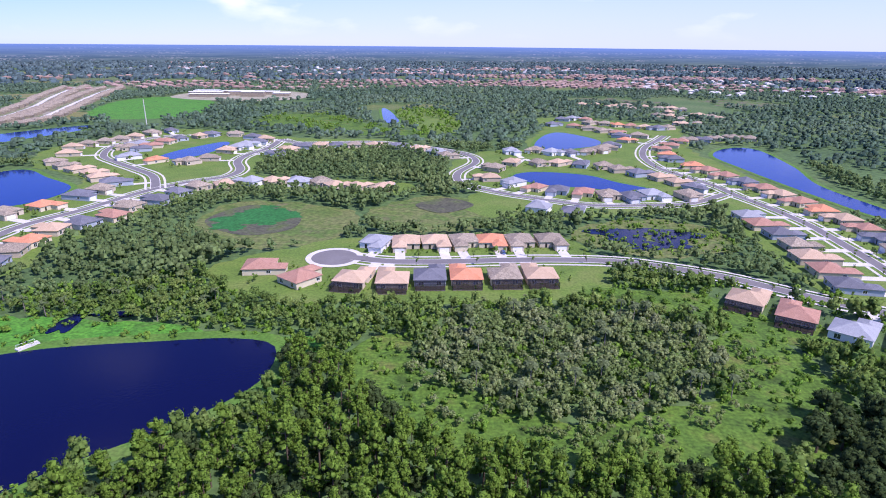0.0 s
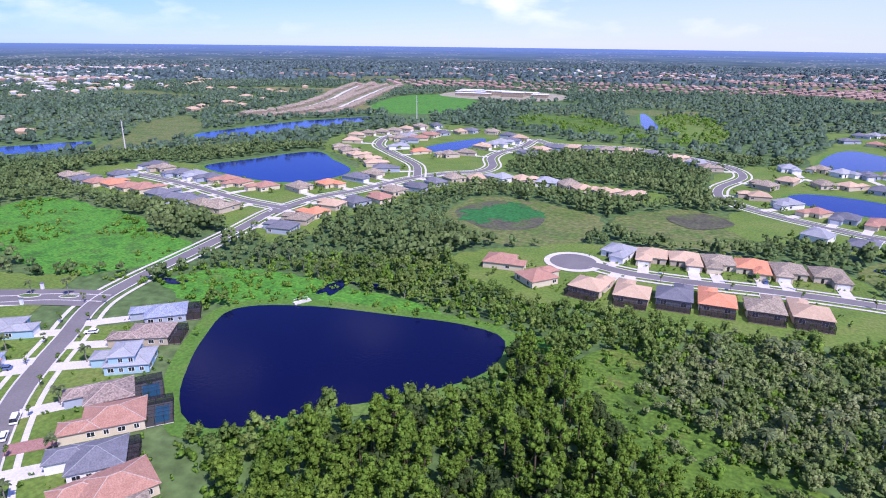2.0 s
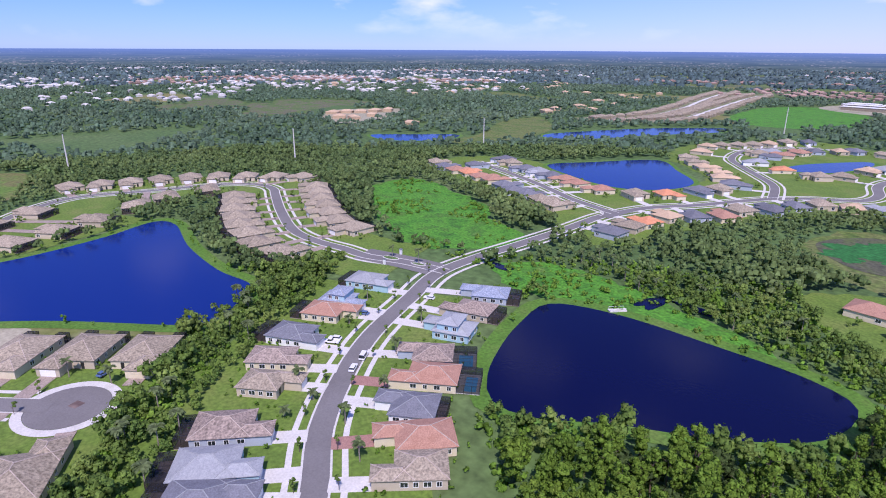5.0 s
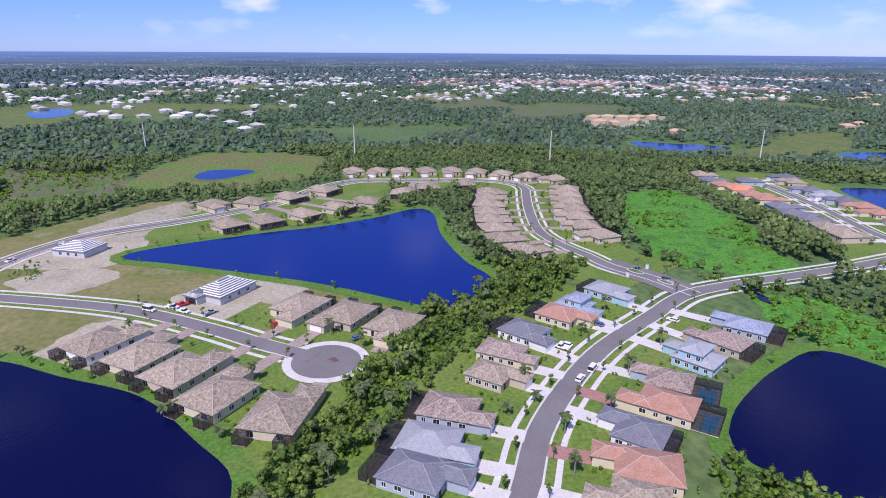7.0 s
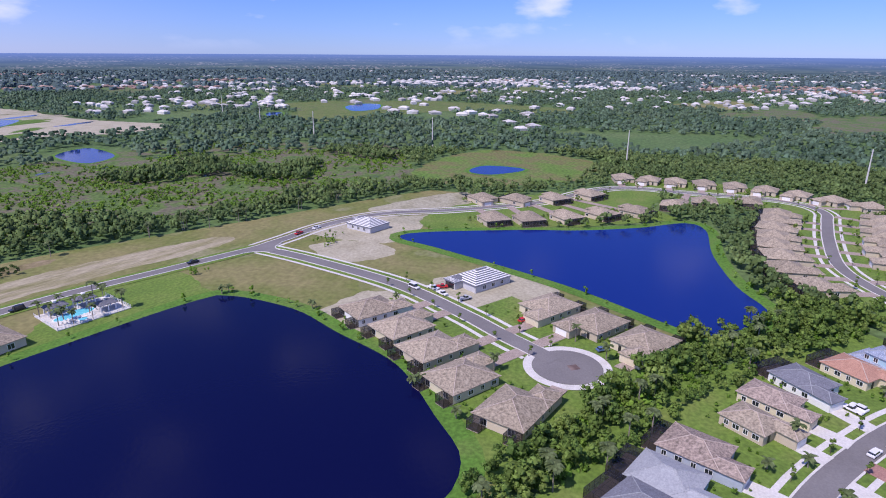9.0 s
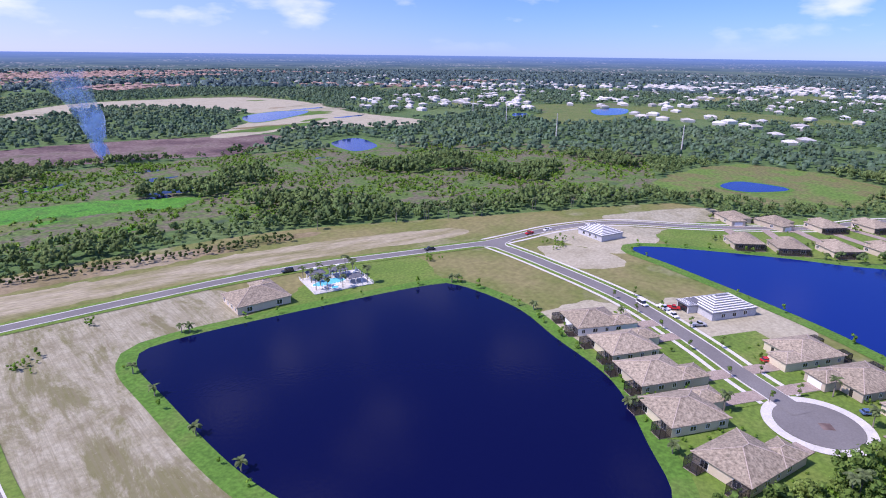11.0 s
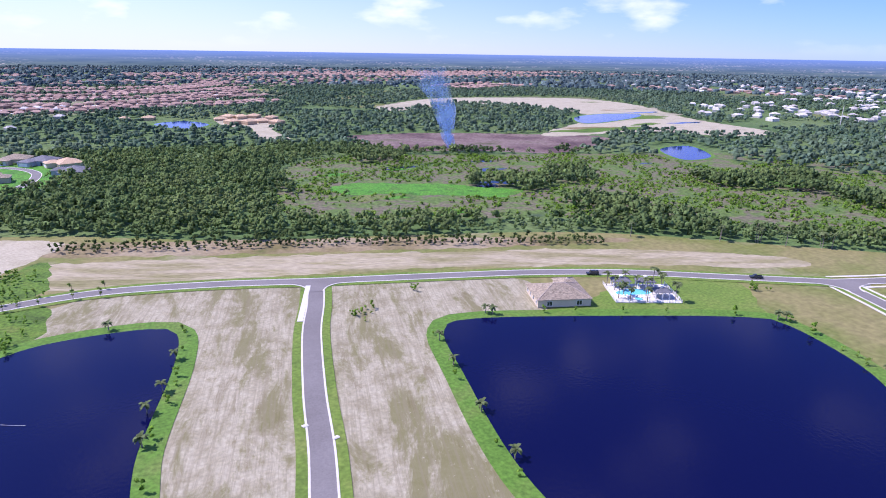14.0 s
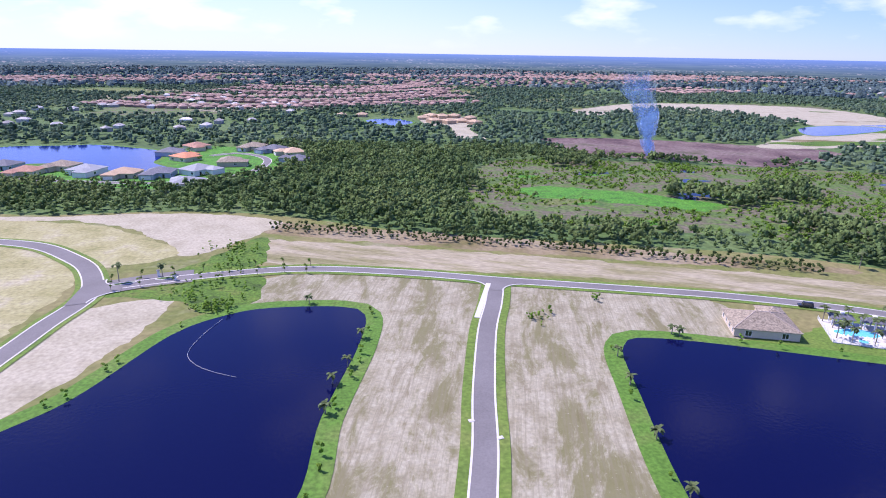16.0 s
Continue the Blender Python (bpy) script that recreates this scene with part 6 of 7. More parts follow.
yard = pose(-185, -173, 0, 0, 0, POOL_TURN)


def in_yard(ob, x=0, y=0, z=0.0, turn=0):
    ob.matrix_basis = yard @ pose(x, y, z, 0, 0, turn)
    return ob


bm = bmesh.new()
box(bm, -13, 13, -10, 10, 0, 0.32)
in_yard(tagged(part("pool_deck", bm, CONCRETE), "pale paved deck round the pool", "deck", kind="structure"))
for name, rx, ry, px, py, label in (("swimming_pool", 6.5, 3.6, 3, -0.5, "turquoise free-form swimming pool in the deck"), ("spa_pool", 1.5, 1.5, 3, 6.5, "small round turquoise spa pool")):
    basin = tagged(new(name), label, "pool")
    a = np.linspace(0, 2 * math.pi, 41)[:-1]
    w = 1 + (0.16 * np.sin(2 * a + 0.6) + 0.08 * np.sin(3 * a) if rx > 2 else 0)
    for nm, k, z0, z1, material in (("coping", 1.08, 0.32, 0.40, TRIM), ("water_surface", 1.0, 0.34, 0.41, POOL_LIGHT)):
        bm = bmesh.new()
        low, top = ([bm.verts.new((rx * k * wi * math.cos(ai), ry * k * wi * math.sin(ai), z)) for ai, wi in zip(a, w * np.ones(40))] for z in (z0, z1))
        for i in range(40):
            bm.faces.new((low[i], low[(i + 1) % 40], top[(i + 1) % 40], top[i]))
        bm.faces.new(top)
        part(nm, bm, material, basin)
    in_yard(basin, px, py)


def pavilion(x, y, w, d):
    p = tagged(new("pavilion"), "open white pavilion with a grey hipped roof by the pool", "pavilion", "pool pavilions")
    for sx in (-1, 0, 1):
        for sy in (-1, 1):
            bm = bmesh.new()
            box(bm, sx * (w / 2 - 0.3) - 0.18, sx * (w / 2 - 0.3) + 0.18, sy * (d / 2 - 0.3) - 0.18, sy * (d / 2 - 0.3) + 0.18, 0.3, 3.1)
            part("post", bm, TRIM, p)
    bm = bmesh.new()
    hip(bm, -w / 2, w / 2, -d / 2, d / 2, 3.2, 0.45, 0.5)
    part("roof", bm, GREY_ROOF, p)
    bm = bmesh.new()
    box(bm, -0.5, 0.5, -0.5, 0.5, 4.3, 5.0)
    hip(bm, -0.5, 0.5, -0.5, 0.5, 5.1, 0.5, 0.2)
    part("cupola", bm, TRIM, p, "small white cupola")
    return in_yard(p, x, y)


pavilion(-6.5, 4, 6, 5)
pavilion(-3.5, -7, 7, 4.5)
pavilion(6.5, -7.5, 7, 4.5)
for i in range(9):
    lounge = tagged(new("sun_lounger"), "white sun lounger on the pool deck", "lounger", "sun loungers")
    bm = bmesh.new()
    box(bm, -0.35, 0.35, -0.9, 0.5, 0.25, 0.35)
    part("seat", bm, TRIM, lounge)
    bm = bmesh.new()
    bar(bm, (0, 0.5, 0.3), (0, 1.0, 0.75), 0.3)
    part("backrest", bm, TRIM, lounge)
    in_yard(lounge, -1.5 + i * 1.4, 4.6 + 0.2 * (i % 2), 0.32, 180)
for x0, y0, x1, y1 in ((-13, -10, -13, 10), (-13, 10, 13, 10), (13, 10, 13, -10)):
    rail = tagged(new("fence"), "low white rail fence round the pool deck", "fence", "pool fences")
    n = 10
    for i in range(n + 1):
        bm = bmesh.new()
        x, y = x0 + (x1 - x0) * i / n, y0 + (y1 - y0) * i / n
        box(bm, x - 0.07, x + 0.07, y - 0.07, y + 0.07, 0.3, 1.6)
        part("post", bm, TRIM, rail)
    for z in (0.6, 1.0, 1.4):
        bm = bmesh.new()
        bar(bm, (x0, y0, z), (x1, y1, z), 0.05)
        part("rail", bm, TRIM, rail)
    in_yard(rail)

# ---- palms, street trees and garden shrubs ----
def palm_mesh(seed, height, fronds, length):
    r = np.random.RandomState(seed)
    quads = []
    for i in range(fronds):
        a, up = r.uniform(0, 2 * math.pi), r.uniform(-0.3, 1.2)
        d, p = np.array((math.cos(a), math.sin(a), up)), np.array((0, 0, height))
        side = np.array((-math.sin(a), math.cos(a), 0))
        w0 = 0.12
        for k in range(4):
            q = p + d / np.linalg.norm(d) * length / 4
            w1 = (0.42, 0.46, 0.34, 0.05)[k] * length / 2.2
            quads.append([p - side * w0, q - side * w1, q + side * w1, p + side * w0])
            p, w0 = q, w1
            d = d + np.array((0, 0, -0.45))
    return np.array(quads)


def palm(label, seed, height, fronds=18, length=2.3, group="palms"):
    top = tagged(new("palm"), label, "palm", group)
    bm = bmesh.new()
    bar(bm, (0, 0, -0.2), (0.15, 0, height * 0.5), 0.2, 7, 0.16)
    bar(bm, (0.15, 0, height * 0.5), (0, 0, height), 0.16, 7, 0.13)
    part("trunk", bm, PALE_BARK, top)
    shared("crown", quads_mesh(palm_mesh(seed, height, fronds, length), PALM_LEAF), top)
    return top


PALMS = [palm("green fan palm with a bare grey trunk", 1, 5.5), palm("tall fan palm with drooping fronds", 2, 7.5, 22, 2.6), palm("young feathery palm on the bank", 3, 3.0, 14, 2.2)]
SPOTS = [(-83, -102, 2), (-89, -149, 2), (-92, -166, 2), (-85, -123, 2), (-117, -180, 2), (-119, -178, 2), (-3, -157, 2), (-2, -142, 2), (-7, -167, 2), (-11, -186, 2), (9, -217, 2), (-209, -91, 2), (-165, -36, 2), (-163, -38, 2), (-150, -22, 2), (-214, -133, 2), (-216, -131, 2),
         (-229, 152, 1), (-244, 147, 0), (88, -246, 1), (72, -250, 0), (-193, 18, 0), (-178, -16, 0), (-205, 8, 0), (-224, -62, 2), (-160, 64, 0), (-150, 64, 2), (-134, 66, 0), (-160, 98, 0), (-140, 82, 0), (-175, 118, 0), (-190, 96, 2), (-205, 112, 0), (-146, 54, 2), (-118, 62, 0)]
for x, y in ((1, -3.5), (8, 3), (-1, 3), (10, -3), (-9, -3), (11, 6), (-11, 8), (4, -9.4), (-8, -9.3), (12, -8), (0.5, 9), (7, 8.5)):
    v = yard @ Vector((x, y, 0))
    SPOTS.append((v.x, v.y, 0 if x > 0 else 1))
rp = random.Random(5)
for _ in range(26):
    SPOTS.append((rp.uniform(10, 95), rp.uniform(150, 215), 1))
for _ in range(16):
    u = rp.random()
    SPOTS.append((-118 - 110 * u + rp.uniform(-6, 6), -6 + 82 * u + rp.uniform(-8, 8), 1))
for _ in range(14):
    SPOTS.append((rp.uniform(-190, -90), rp.uniform(205, 228), 0))
for _ in range(16):
    u = rp.random()
    SPOTS.append((-218 - 200 * u, -246 + 136 * u - rp.uniform(2, 10), 1))
seen_kind = set()
for x, y, k in SPOTS:
    m = pose(x, y, 0.1, 0, 0, rp.uniform(0, 360))
    if k in seen_kind:
        copy_thing(PALMS[k], m)
    else:
        PALMS[k].matrix_basis = m
        seen_kind.add(k)

SMALL = [kit.crown(3, 8, 1.1, 1.5, 3.0, 0.3, (0.4, 0.6)) for _ in range(2)]
YOUNG = []
for q in SMALL:
    top = tagged(new("street_tree"), "slender young street tree on the verge", "tree", "street trees")
    bm = bmesh.new()
    bar(bm, (0, 0, -0.2), (0, 0, 3.2), 0.09, 6, 0.05)
    for a in (0, 2.1, 4.2):
        bar(bm, (0, 0, 1.9), (0.6 * math.cos(a), 0.6 * math.sin(a), 2.9), 0.04, 5, 0.02)
    part("trunk", bm, BARK, top)
    shared("crown", quads_mesh(q, WOODS_LEAF), top)
    YOUNG.append(top)
spots = []
for line, lo, hi, step, off in ((MAIN_STREET, 6, 40, 3, 5.0), (VILLA_STREET, 16, 34, 3, 5.0), (COURT_STREET, 6, 48, 5, 5.0), (SIDE_STREET, 14, 80, 5, 5.0), (EAST_STREET, 2, 50, 4, 5.5), (LONG_ROAD, 56, 76, 2, 5.0)):
    n = normals(line)
    for i in range(lo, min(hi, len(line)), step):
        for side in (-1, 1):
            spots.append((line[i][0] + n[i][0] * side * off + rp.uniform(-0.4, 0.4), line[i][1] + n[i][1] * side * off + rp.uniform(-1.5, 1.5)))
for i, (x, y) in enumerate(spots):
    m = pose(x, y, 0.15, 0, 0, rp.uniform(0, 360)) @ Matrix.Diagonal((1, 1, 1, 1))
    if i < 2:
        YOUNG[i].matrix_basis = m
    else:
        copy_thing(YOUNG[i % 2], m)

garden = Leaves(61)
LOW = [garden.crown(2, 4, 0.55, 0.45, 0.45, 0.25, (0.5, 0.7)) for _ in range(4)]
px, py = [], []
for hx, hy, reach in HOMES[:17 + 8 + 60]:
    for _ in range(16):
        a, q = rp.uniform(0, 2 * math.pi), rp.uniform(8.5, 14)
        px.append(hx + q * math.cos(a))
        py.append(hy + q * math.sin(a))
px, py = np.array(px), np.array(py)
ok = np.ones(len(px), bool)
for line in STREETS.values():
    ok &= ~near_line(line, px, py, 8.5)
garden.add(LOW, px[ok], py[ok], r.uniform(0.7, 1.8, ok.sum()), 0.2)
garden.thing("garden_shrubs", SHRUB_LEAF, "clipped green shrubs in the house gardens", "shrubs")

hedge = Leaves(62)
hx, hy = [], []
for row in range(3):
    for i in range(70):
        u = (i + rp.uniform(-0.3, 0.3)) / 69
        x, y = np.interp(u, (0, 0.5, 1), (36, -95, -214)), np.interp(u, (0, 0.5, 1), (-322, -284, -238))
        hx.append(x + rp.uniform(-1, 1) + row * 1.2)
        hy.append(y - 4.0 * row + 5 + rp.uniform(-1, 1))
rows_kit = Leaves(64)
rows_kit.add(SMALL, np.array(hx), np.array(hy), r.uniform(0.9, 1.6, len(hx)), -1.7)
rows_kit.thing("planted_rows", DARK_LEAF, "rows of dark young bushes on brown mulch", "shrubs")
for cx, cy, n, sp in ((50, -285, 110, 14), (45, -262, 40, 9), (50, -237, 60, 13), (44, -215, 80, 7), (-102, -212, 14, 3), (-75, -197, 22, 5), (-234, -157, 16, 4), (-296, -122, 26, 8), (-288, -118, 20, 5), (60, -228, 30, 8)):
    for _ in range(n):
        pxy = (cx + rp.gauss(0, sp * 0.6), cy + rp.gauss(0, sp * 0.45))
        hedge.add(LOW if rp.random() < 0.5 else SMALL, np.array([pxy[0]]), np.array([pxy[1]]), np.array([rp.uniform(0.5, 0.95)]), -0.9)
for key, count in (("large lake", 46), ("lake behind the villas", 60), ("pond by the new road", 46), ("pond by the grove", 14)):
    ring = grown(LAKES[key], 2.5)
    for _ in range(count):
        q = ring[rp.randrange(len(ring))]
        hedge.add(LOW if rp.random() < 0.4 else SMALL, np.array([q[0] + rp.uniform(-1, 1)]), np.array([q[1] + rp.uniform(-1, 1)]), np.array([rp.uniform(0.6, 1.1)]), -0.9)
hedge.thing("young_plantings", SHRUB_LEAF, "rows of young shrubs planted on mulch and banks", "shrubs")

yards = Leaves(63)
yx, yy = [], []
for hx, hy, reach in HOMES:
    for _ in range(3 if math.hypot(hx, hy) > 260 else 0):
        a, q = rp.uniform(0, 2 * math.pi), rp.uniform(11, 17)
        yx.append(hx + q * math.cos(a))
        yy.append(hy + q * math.sin(a))
yx, yy = np.array(yx), np.array(yy)
ok = np.ones(len(yx), bool)
for line in STREETS.values():
    ok &= ~near_line(line, yx, yy, 4.5)
for hx, hy, reach in HOMES:
    ok &= np.hypot(yx - hx, yy - hy) > 10.5
for ring in LAKES.values():
    ok &= ~inside(ring, yx, yy)
yards.add(MID_CROWNS, yx[ok], yy[ok], r.uniform(0.3, 0.75, ok.sum()), 0.1)
yards.thing("yard_trees", WOODS_LEAF, "small garden trees between the far houses", "trees")

# ---- vehicles ----
def paint(name, color):
    return mat(name, [tuple(c * 0.9 for c in color), color], 0.5, 2.0, 0.25, 0, 0.04, spec=0.6)


TYRE = mat("tyre rubber", [(0.02, 0.02, 0.02), (0.03, 0.03, 0.03)], 1, 5, 0.9, 0, 0.1)
PAINTS = {"white": paint("white paint", (0.8, 0.8, 0.8)), "red": paint("red paint", (0.55, 0.03, 0.03)), "blue": paint("blue paint", (0.10, 0.16, 0.32)), "dark": paint("dark paint", (0.03, 0.035, 0.04)), "silver": paint("silver paint", (0.45, 0.46, 0.48))}


def car(x, y, turn, color, kind="car"):
    c = tagged(new(kind), f"{color} {kind} parked on the street or a driveway", kind, "vehicles")
    length, width, tall = (5.4, 2.0, 2.1) if kind == "van" else (5.4, 1.95, 1.75) if kind == "pickup" else (4.6, 1.85, 1.5)
    bm = bmesh.new()
    box(bm, -width / 2, width / 2, -length / 2, length / 2, 0.35, 0.95)
    if kind == "pickup":
        box(bm, -width / 2, -width / 2 + 0.1, -length / 2, -0.3, 0.95, 1.2)
        box(bm, width / 2 - 0.1, width / 2, -length / 2, -0.3, 0.95, 1.2)
    bmesh.ops.bevel(bm, geom=bm.edges[:], offset=0.08, segments=1, affect="EDGES")
    part("body", bm, PAINTS[color], c)
    y0, y1 = {"van": (-length / 2 + 0.1, length / 2 - 1.3), "pickup": (-0.4, 1.4)}.get(kind, (-length / 2 + 0.4, length / 2 - 1.3))
    for nm, z0, z1, k, material in (("windows", 0.95, tall - 0.12, 0.0, GLASS), ("roof", tall - 0.12, tall, 0.0, PAINTS[color])):
        bm = bmesh.new()
        v = [bm.verts.new((sx * (width / 2 - 0.1 - q * 0.12), yy, z)) for z, q in ((z0, 0 if nm == "windows" else 1), (z1, 1)) for sx, yy in ((-1, y0 + 0.25 * q), (1, y0 + 0.25 * q), (1, y1 - 0.45 * q), (-1, y1 - 0.45 * q))]
        for f in ((0, 3, 2, 1), (4, 5, 6, 7), (0, 1, 5, 4), (1, 2, 6, 5), (2, 3, 7, 6), (3, 0, 4, 7)):
            bm.faces.new([v[i] for i in f])
        part(nm, bm, material, c)
    for sx in (-1, 1):
        for yy in (-length * 0.3, length * 0.31):
            bm = bmesh.new()
            bar(bm, (sx * (width / 2 - 0.22), yy, 0.33), (sx * (width / 2 + 0.01), yy, 0.33), 0.33, 12)
            part("wheel", bm, TYRE, c)
    c.matrix_basis = pose(x, y, 0.27 if kind != "car" or True else 0, 0, 0, turn)


def along(line, x, y):
    k = np.argmin(np.hypot(line[:, 0] - x, line[:, 1] - y))
    k = min(max(k, 1), len(line) - 2)
    d = line[k + 1] - line[k - 1]
    return math.degrees(math.atan2(d[1], d[0])) - 90


for x, y, color, kind, line, cross in ((-164, 88, "white", "van", MAIN_STREET, 0), (-159, 81.5, "white", "car", MAIN_STREET, 0), (-194, 104, "blue", "car", MAIN_STREET, 90), (-181, 86, "white", "car", MAIN_STREET, 90), (-179.5, 84, "white", "pickup", MAIN_STREET, 90), (-192, 133, "white", "car", MAIN_STREET, 90),
                                       (-226, 246, "white", "car", MAIN_STREET, 0), (-239, -59, "white", "van", VILLA_STREET, 0), (-240, -51, "white", "pickup", VILLA_STREET, 10), (-242, -48, "red", "pickup", VILLA_STREET, 60), (-235, -46, "white", "pickup", VILLA_STREET, 0), (-232, -36, "silver", "pickup", VILLA_STREET, 80),
                                       (-217, -11, "red", "car", VILLA_STREET, 90), (-200, 17, "blue", "car", VILLA_STREET, 70), (-244, -167, "dark", "pickup", LONG_ROAD, 0), (-180, -198, "dark", "van", LONG_ROAD, 0), (31, 288, "blue", "car", COURT_STREET, 90), (-312, -136, "white", "pickup", SIDE_STREET, 0), (-300, -141, "red", "pickup", SIDE_STREET, 0)):
    car(x, y, along(line, x, y) + cross, color, kind)

# ---- entrances, posts, pylons, pier, boom ----
def island(x, y, rx, ry, turn):
    a = np.linspace(0, 2 * math.pi, 25)[:-1]
    m = pose(x, y, 0, 0, 0, turn)
    ring = np.array([tuple((m @ Vector((rx * math.cos(i), ry * math.sin(i), 0))).xy) for i in a])
    sheet("kerb_island", ring, 0.30, CONCRETE, "pale kerb of a planted traffic island", "kerb", 0.17)
    sheet("ground_island", grown(ring, -0.5), 0.49, UNDERWOOD, "dark planted bed of a traffic island", "bed")


ENTRY = smooth([(-216, 156), (-230, 151), (-246, 144), (-258, 138)], step=4)
ribbon("road_entry", ENTRY, 8.0, 0.31, ASPHALT, "widened asphalt entrance to the side street", "road")
island(-229, 152, 4.0, 1.6, 25)
island(-244, 146, 4.5, 2.2, 25)
GATE = smooth([(60, -251), (72, -248), (84, -243), (94, -238)], step=4)
ribbon("road_entry", GATE, 7.5, 0.32, ASPHALT, "widened asphalt entrance beside the pond", "road")
island(85, -243.5, 4.5, 1.4, 22)
island(70, -248.5, 4.5, 1.8, 15)
for x, y in ((-238, 139), (-246, 153), (66, -246), (74, -251)):
    column = tagged(new("gate_pillar"), "white masonry pillar with a cap at the entrance", "pillar", "gate pillars")
    bm = bmesh.new()
    box(bm, -0.5, 0.5, -0.5, 0.5, 0, 2.6)
    part("shaft", bm, WHITE_WALL, column)
    bm = bmesh.new()
    hip(bm, -0.6, 0.6, -0.6, 0.6, 2.75, 0.5, 0.1)
    part("cap", bm, GREY_ROOF, column)
    column.matrix_basis = pose(x, y, 0.3, 0, 0, 20)
for x, y, h in ((-658, -296, 30), (-630, -150, 30), (-570, 42, 30), (-505, 206, 30), (-857, -537, 30), (-480, 395, 30), (-360, 752, 32), (-760, -420, 30)):
    pole = tagged(new("power_pylon"), "tall slim grey steel power pole above the woods", "pylon", "power poles")
    bm = bmesh.new()
    bar(bm, (0, 0, 0), (0, 0, h), 0.7, 8, 0.35)
    part("shaft", bm, CONCRETE, pole)
    for z in (h - 2, h - 5, h - 8):
        bm = bmesh.new()
        bar(bm, (-1.6, 0, z), (1.6, 0, z + 0.3), 0.12)
        part("crossarm", bm, CONCRETE, pole)
    pole.matrix_basis = pose(x, y, 0)
weir = tagged(new("pier"), "small pale concrete weir at the pond's edge", "pier")
bm = bmesh.new()
box(bm, -1.2, 1.2, -3.5, 3.5, 0.2, 0.7)
part("slab", bm, CONCRETE, weir)
for sx in (-1, 1):
    bm = bmesh.new()
    for yy in (-3, -1, 1, 3):
        bar(bm, (sx * 1.1, yy, 0.7), (sx * 1.1, yy, 1.6), 0.05)
    bar(bm, (sx * 1.1, -3, 1.6), (sx * 1.1, 3, 1.6), 0.05)
    part("handrail", bm, TRIM, weir)
weir.matrix_basis = pose(-141, 186.5, 0, 0, 0, -30)
bm, rings = bmesh.new(), []
floats = smooth([(38, -205), (42, -191), (43, -179), (38, -171), (31, -166), (25, -163)], step=2)
for (x, y), (nx, ny) in zip(floats, normals(floats)):
    rings.append([bm.verts.new((x + nx * 0.055 * math.cos(a), y + ny * 0.055 * math.cos(a), 0.42 + 0.055 * math.sin(a))) for a in np.linspace(0, 2 * math.pi, 7)[:-1]])
for a, b in zip(rings, rings[1:]):
    for i in range(6):
        bm.faces.new((a[i], a[(i + 1) % 6], b[(i + 1) % 6], b[i]))
tagged(part("floating_boom", bm, CONCRETE), "thin white floating boom drifting on the pond", "boom")
for x, y in ((-40, -135), (-46, -127)):
    bm = bmesh.new()
    box(bm, -0.8, 0.8, -0.6, 0.6, 0.28, 0.42)
    box(bm, -0.4, 0.4, -0.3, 0.3, 0.42, 0.47)
    ob = part("drain_cover", bm, CONCRETE)
    ob.matrix_basis = pose(x, y, 0, 0, 0, 15)
    tagged(ob, "square concrete drain inlet beside the kerb", "drain")
bm = bmesh.new()
box(bm, -1.6, 1.6, -1.6, 1.6, 0.34, 0.352)
ob = part("asphalt_patch", bm, BURNT)
ob.matrix_basis = pose(-186, 8, 0, 0, 0, 30)
tagged(ob, "dark square patch in the turning circle", "patch")


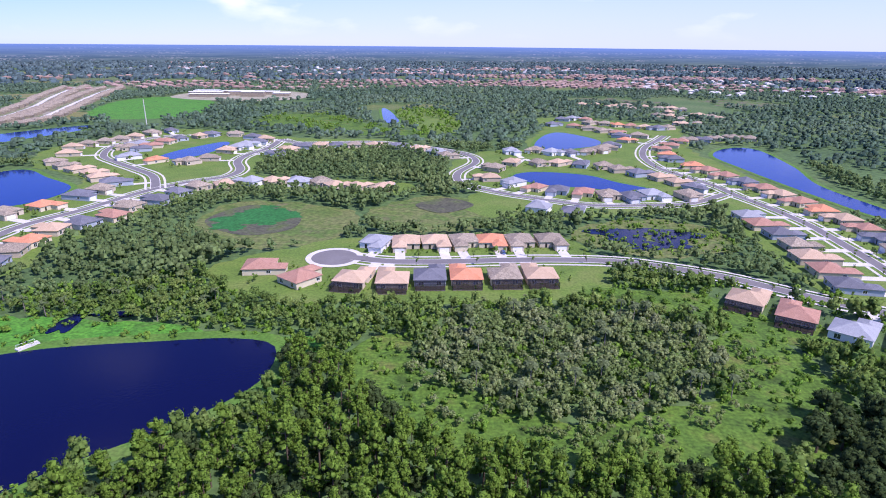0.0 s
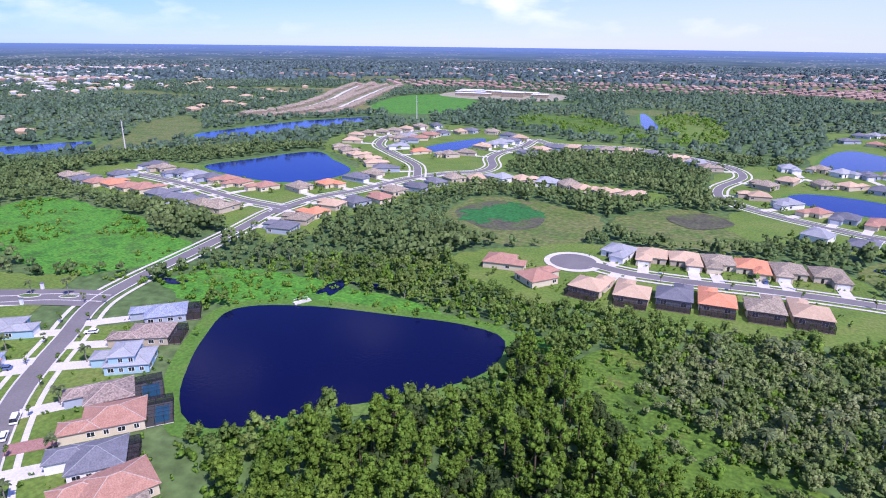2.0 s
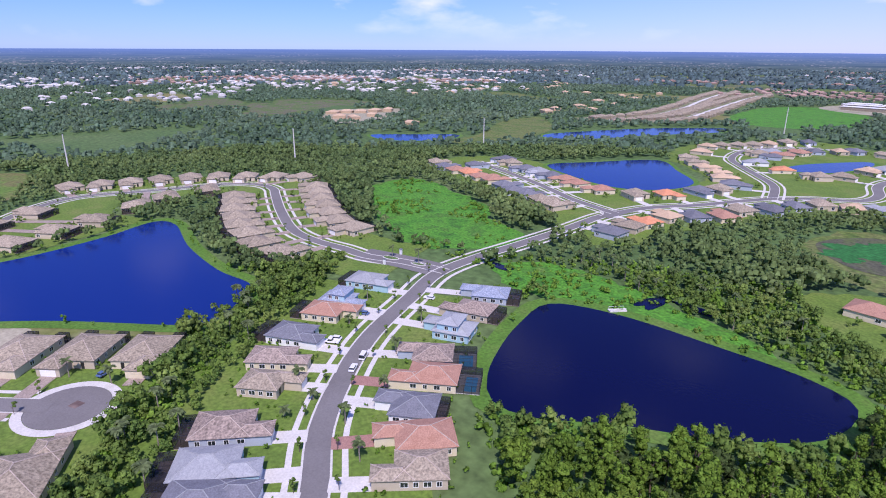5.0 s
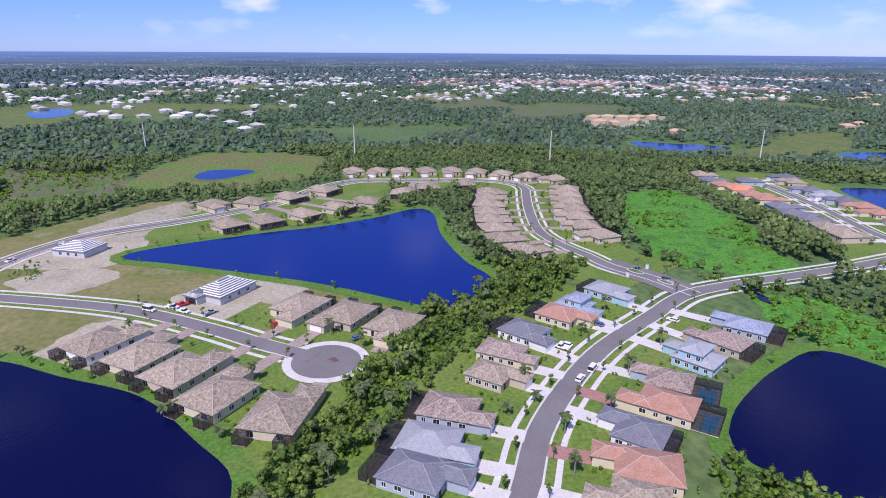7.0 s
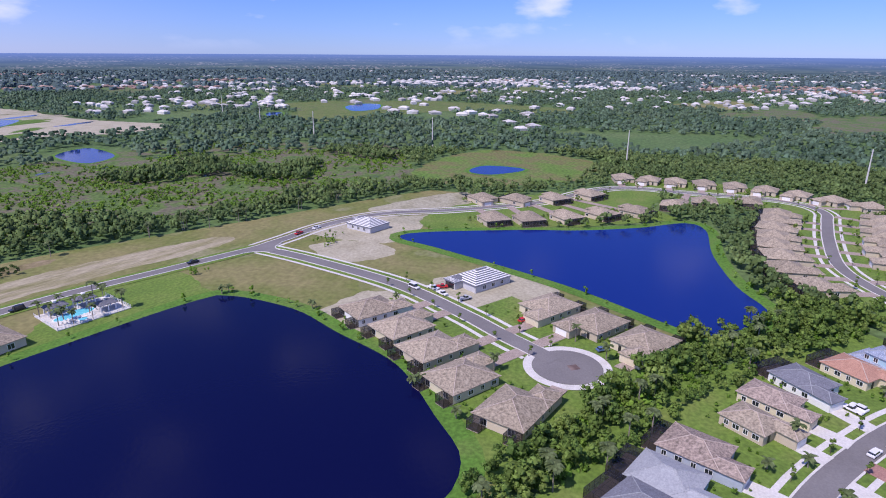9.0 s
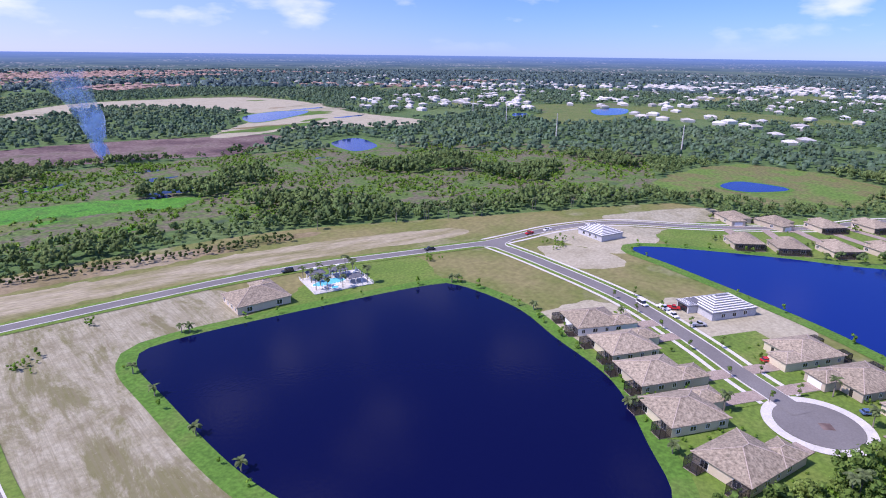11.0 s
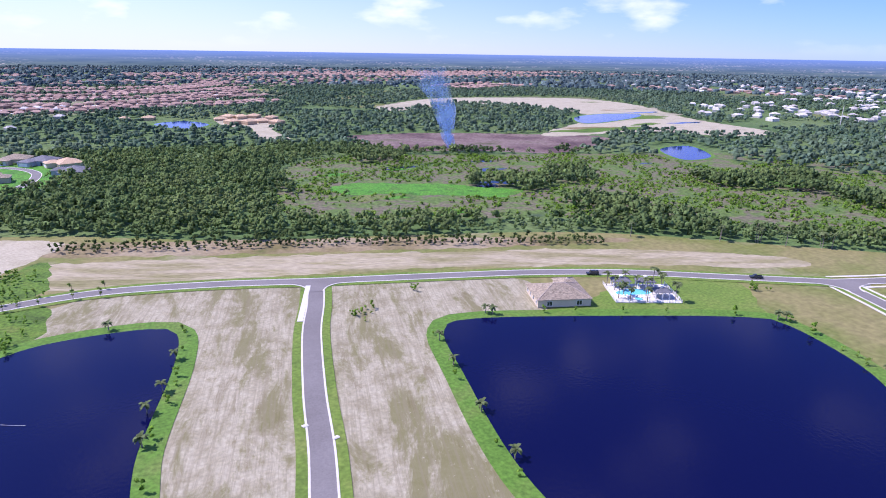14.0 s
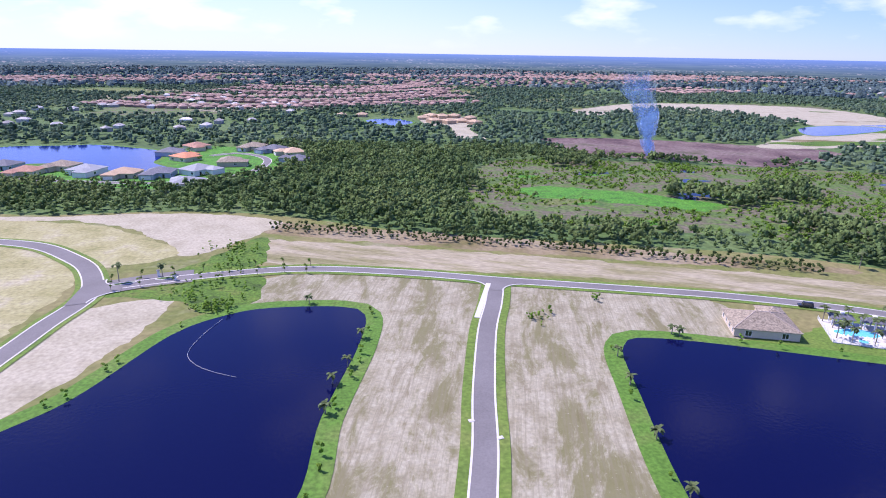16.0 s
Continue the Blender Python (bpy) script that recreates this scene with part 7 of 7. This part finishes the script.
# ---- smoke over the burning pile ----
def smoke():
    m = bpy.data.materials.new("thin smoke")
    m.use_nodes = True
    n, l = m.node_tree.nodes, m.node_tree.links
    p = n["Principled BSDF"]
    p.inputs["Base Color"].default_value, p.inputs["Roughness"].default_value = (0.58, 0.76, 1.0, 1), 1.0
    clear, mix, co, no, ra = n.new("ShaderNodeBsdfTransparent"), n.new("ShaderNodeMixShader"), n.new("ShaderNodeTexCoord"), n.new("ShaderNodeTexNoise"), n.new("ShaderNodeMapRange")
    no.inputs["Scale"].default_value, no.inputs["Detail"].default_value = 0.09, 6
    ra.inputs["From Min"].default_value, ra.inputs["From Max"].default_value = 0.36, 0.68
    ra.inputs["To Min"].default_value, ra.inputs["To Max"].default_value = 0.0, 0.85
    sep, fade, mul = n.new("ShaderNodeSeparateXYZ"), n.new("ShaderNodeMapRange"), n.new("ShaderNodeMath")
    fade.inputs["From Min"].default_value, fade.inputs["From Max"].default_value = 24, 78
    fade.inputs["To Min"].default_value, fade.inputs["To Max"].default_value = 1.0, 0.05
    mul.operation = "MULTIPLY"
    l.new(co.outputs["Object"], no.inputs["Vector"])
    l.new(no.outputs["Fac"], ra.inputs["Value"])
    l.new(co.outputs["Object"], sep.inputs["Vector"])
    l.new(sep.outputs["Z"], fade.inputs["Value"])
    l.new(ra.outputs["Result"], mul.inputs[0])
    l.new(fade.outputs["Result"], mul.inputs[1])
    l.new(mul.outputs["Value"], mix.inputs["Fac"])
    l.new(clear.outputs["BSDF"], mix.inputs[1])
    l.new(p.outputs["BSDF"], mix.inputs[2])
    l.new(mix.outputs["Shader"], n["Material Output"].inputs["Surface"])
    top = tagged(new("smoke_plume"), "thin blue smoke rising from a burning brush pile", "smoke")
    for k in range(3):
        bm, rings = bmesh.new(), []
        for i in range(26):
            u = i / 25
            z = 78 * u
            cx, cy = 30 * u ** 1.3 + 3 * math.sin(u * 9 + k), 10 * u ** 1.4
            rad = (2.5 + 15 * u ** 0.85 + 1.2 * math.sin(u * 17 + 2 * k)) * (1 - 0.24 * k)
            rings.append([bm.verts.new((cx + rad * (1 + 0.2 * math.sin(3 * a + 5 * u + k)) * math.cos(a), cy + 0.6 * rad * math.sin(a), z)) for a in np.linspace(0, 2 * math.pi, 21)[:-1]])
        for a, b in zip(rings, rings[1:]):
            for i in range(20):
                bm.faces.new((a[i], a[(i + 1) % 20], b[(i + 1) % 20], b[i]))
        bmesh.ops.smooth_vert(bm, verts=bm.verts[:], factor=0.5)
        for f in bm.faces:
            f.smooth = True
        part("smoke_layer", bm, m, top)
    top.matrix_basis = pose(-277, -546, 0.5)
    pile = tagged(new("brush_pile"), "charred pile of brush on cleared ground", "pile")
    bm = bmesh.new()
    rr = random.Random(3)
    for _ in range(60):
        a = Vector((rr.gauss(0, 2.5), rr.gauss(0, 2), rr.uniform(0, 1.4)))
        bar(bm, a, a + Vector((rr.uniform(-2, 2), rr.uniform(-2, 2), rr.uniform(-0.5, 0.8))), 0.15, 5, 0.05)
    part("branches", bm, DARK_METAL, pile)
    pile.matrix_basis = pose(-277, -546, 0.2)


smoke()
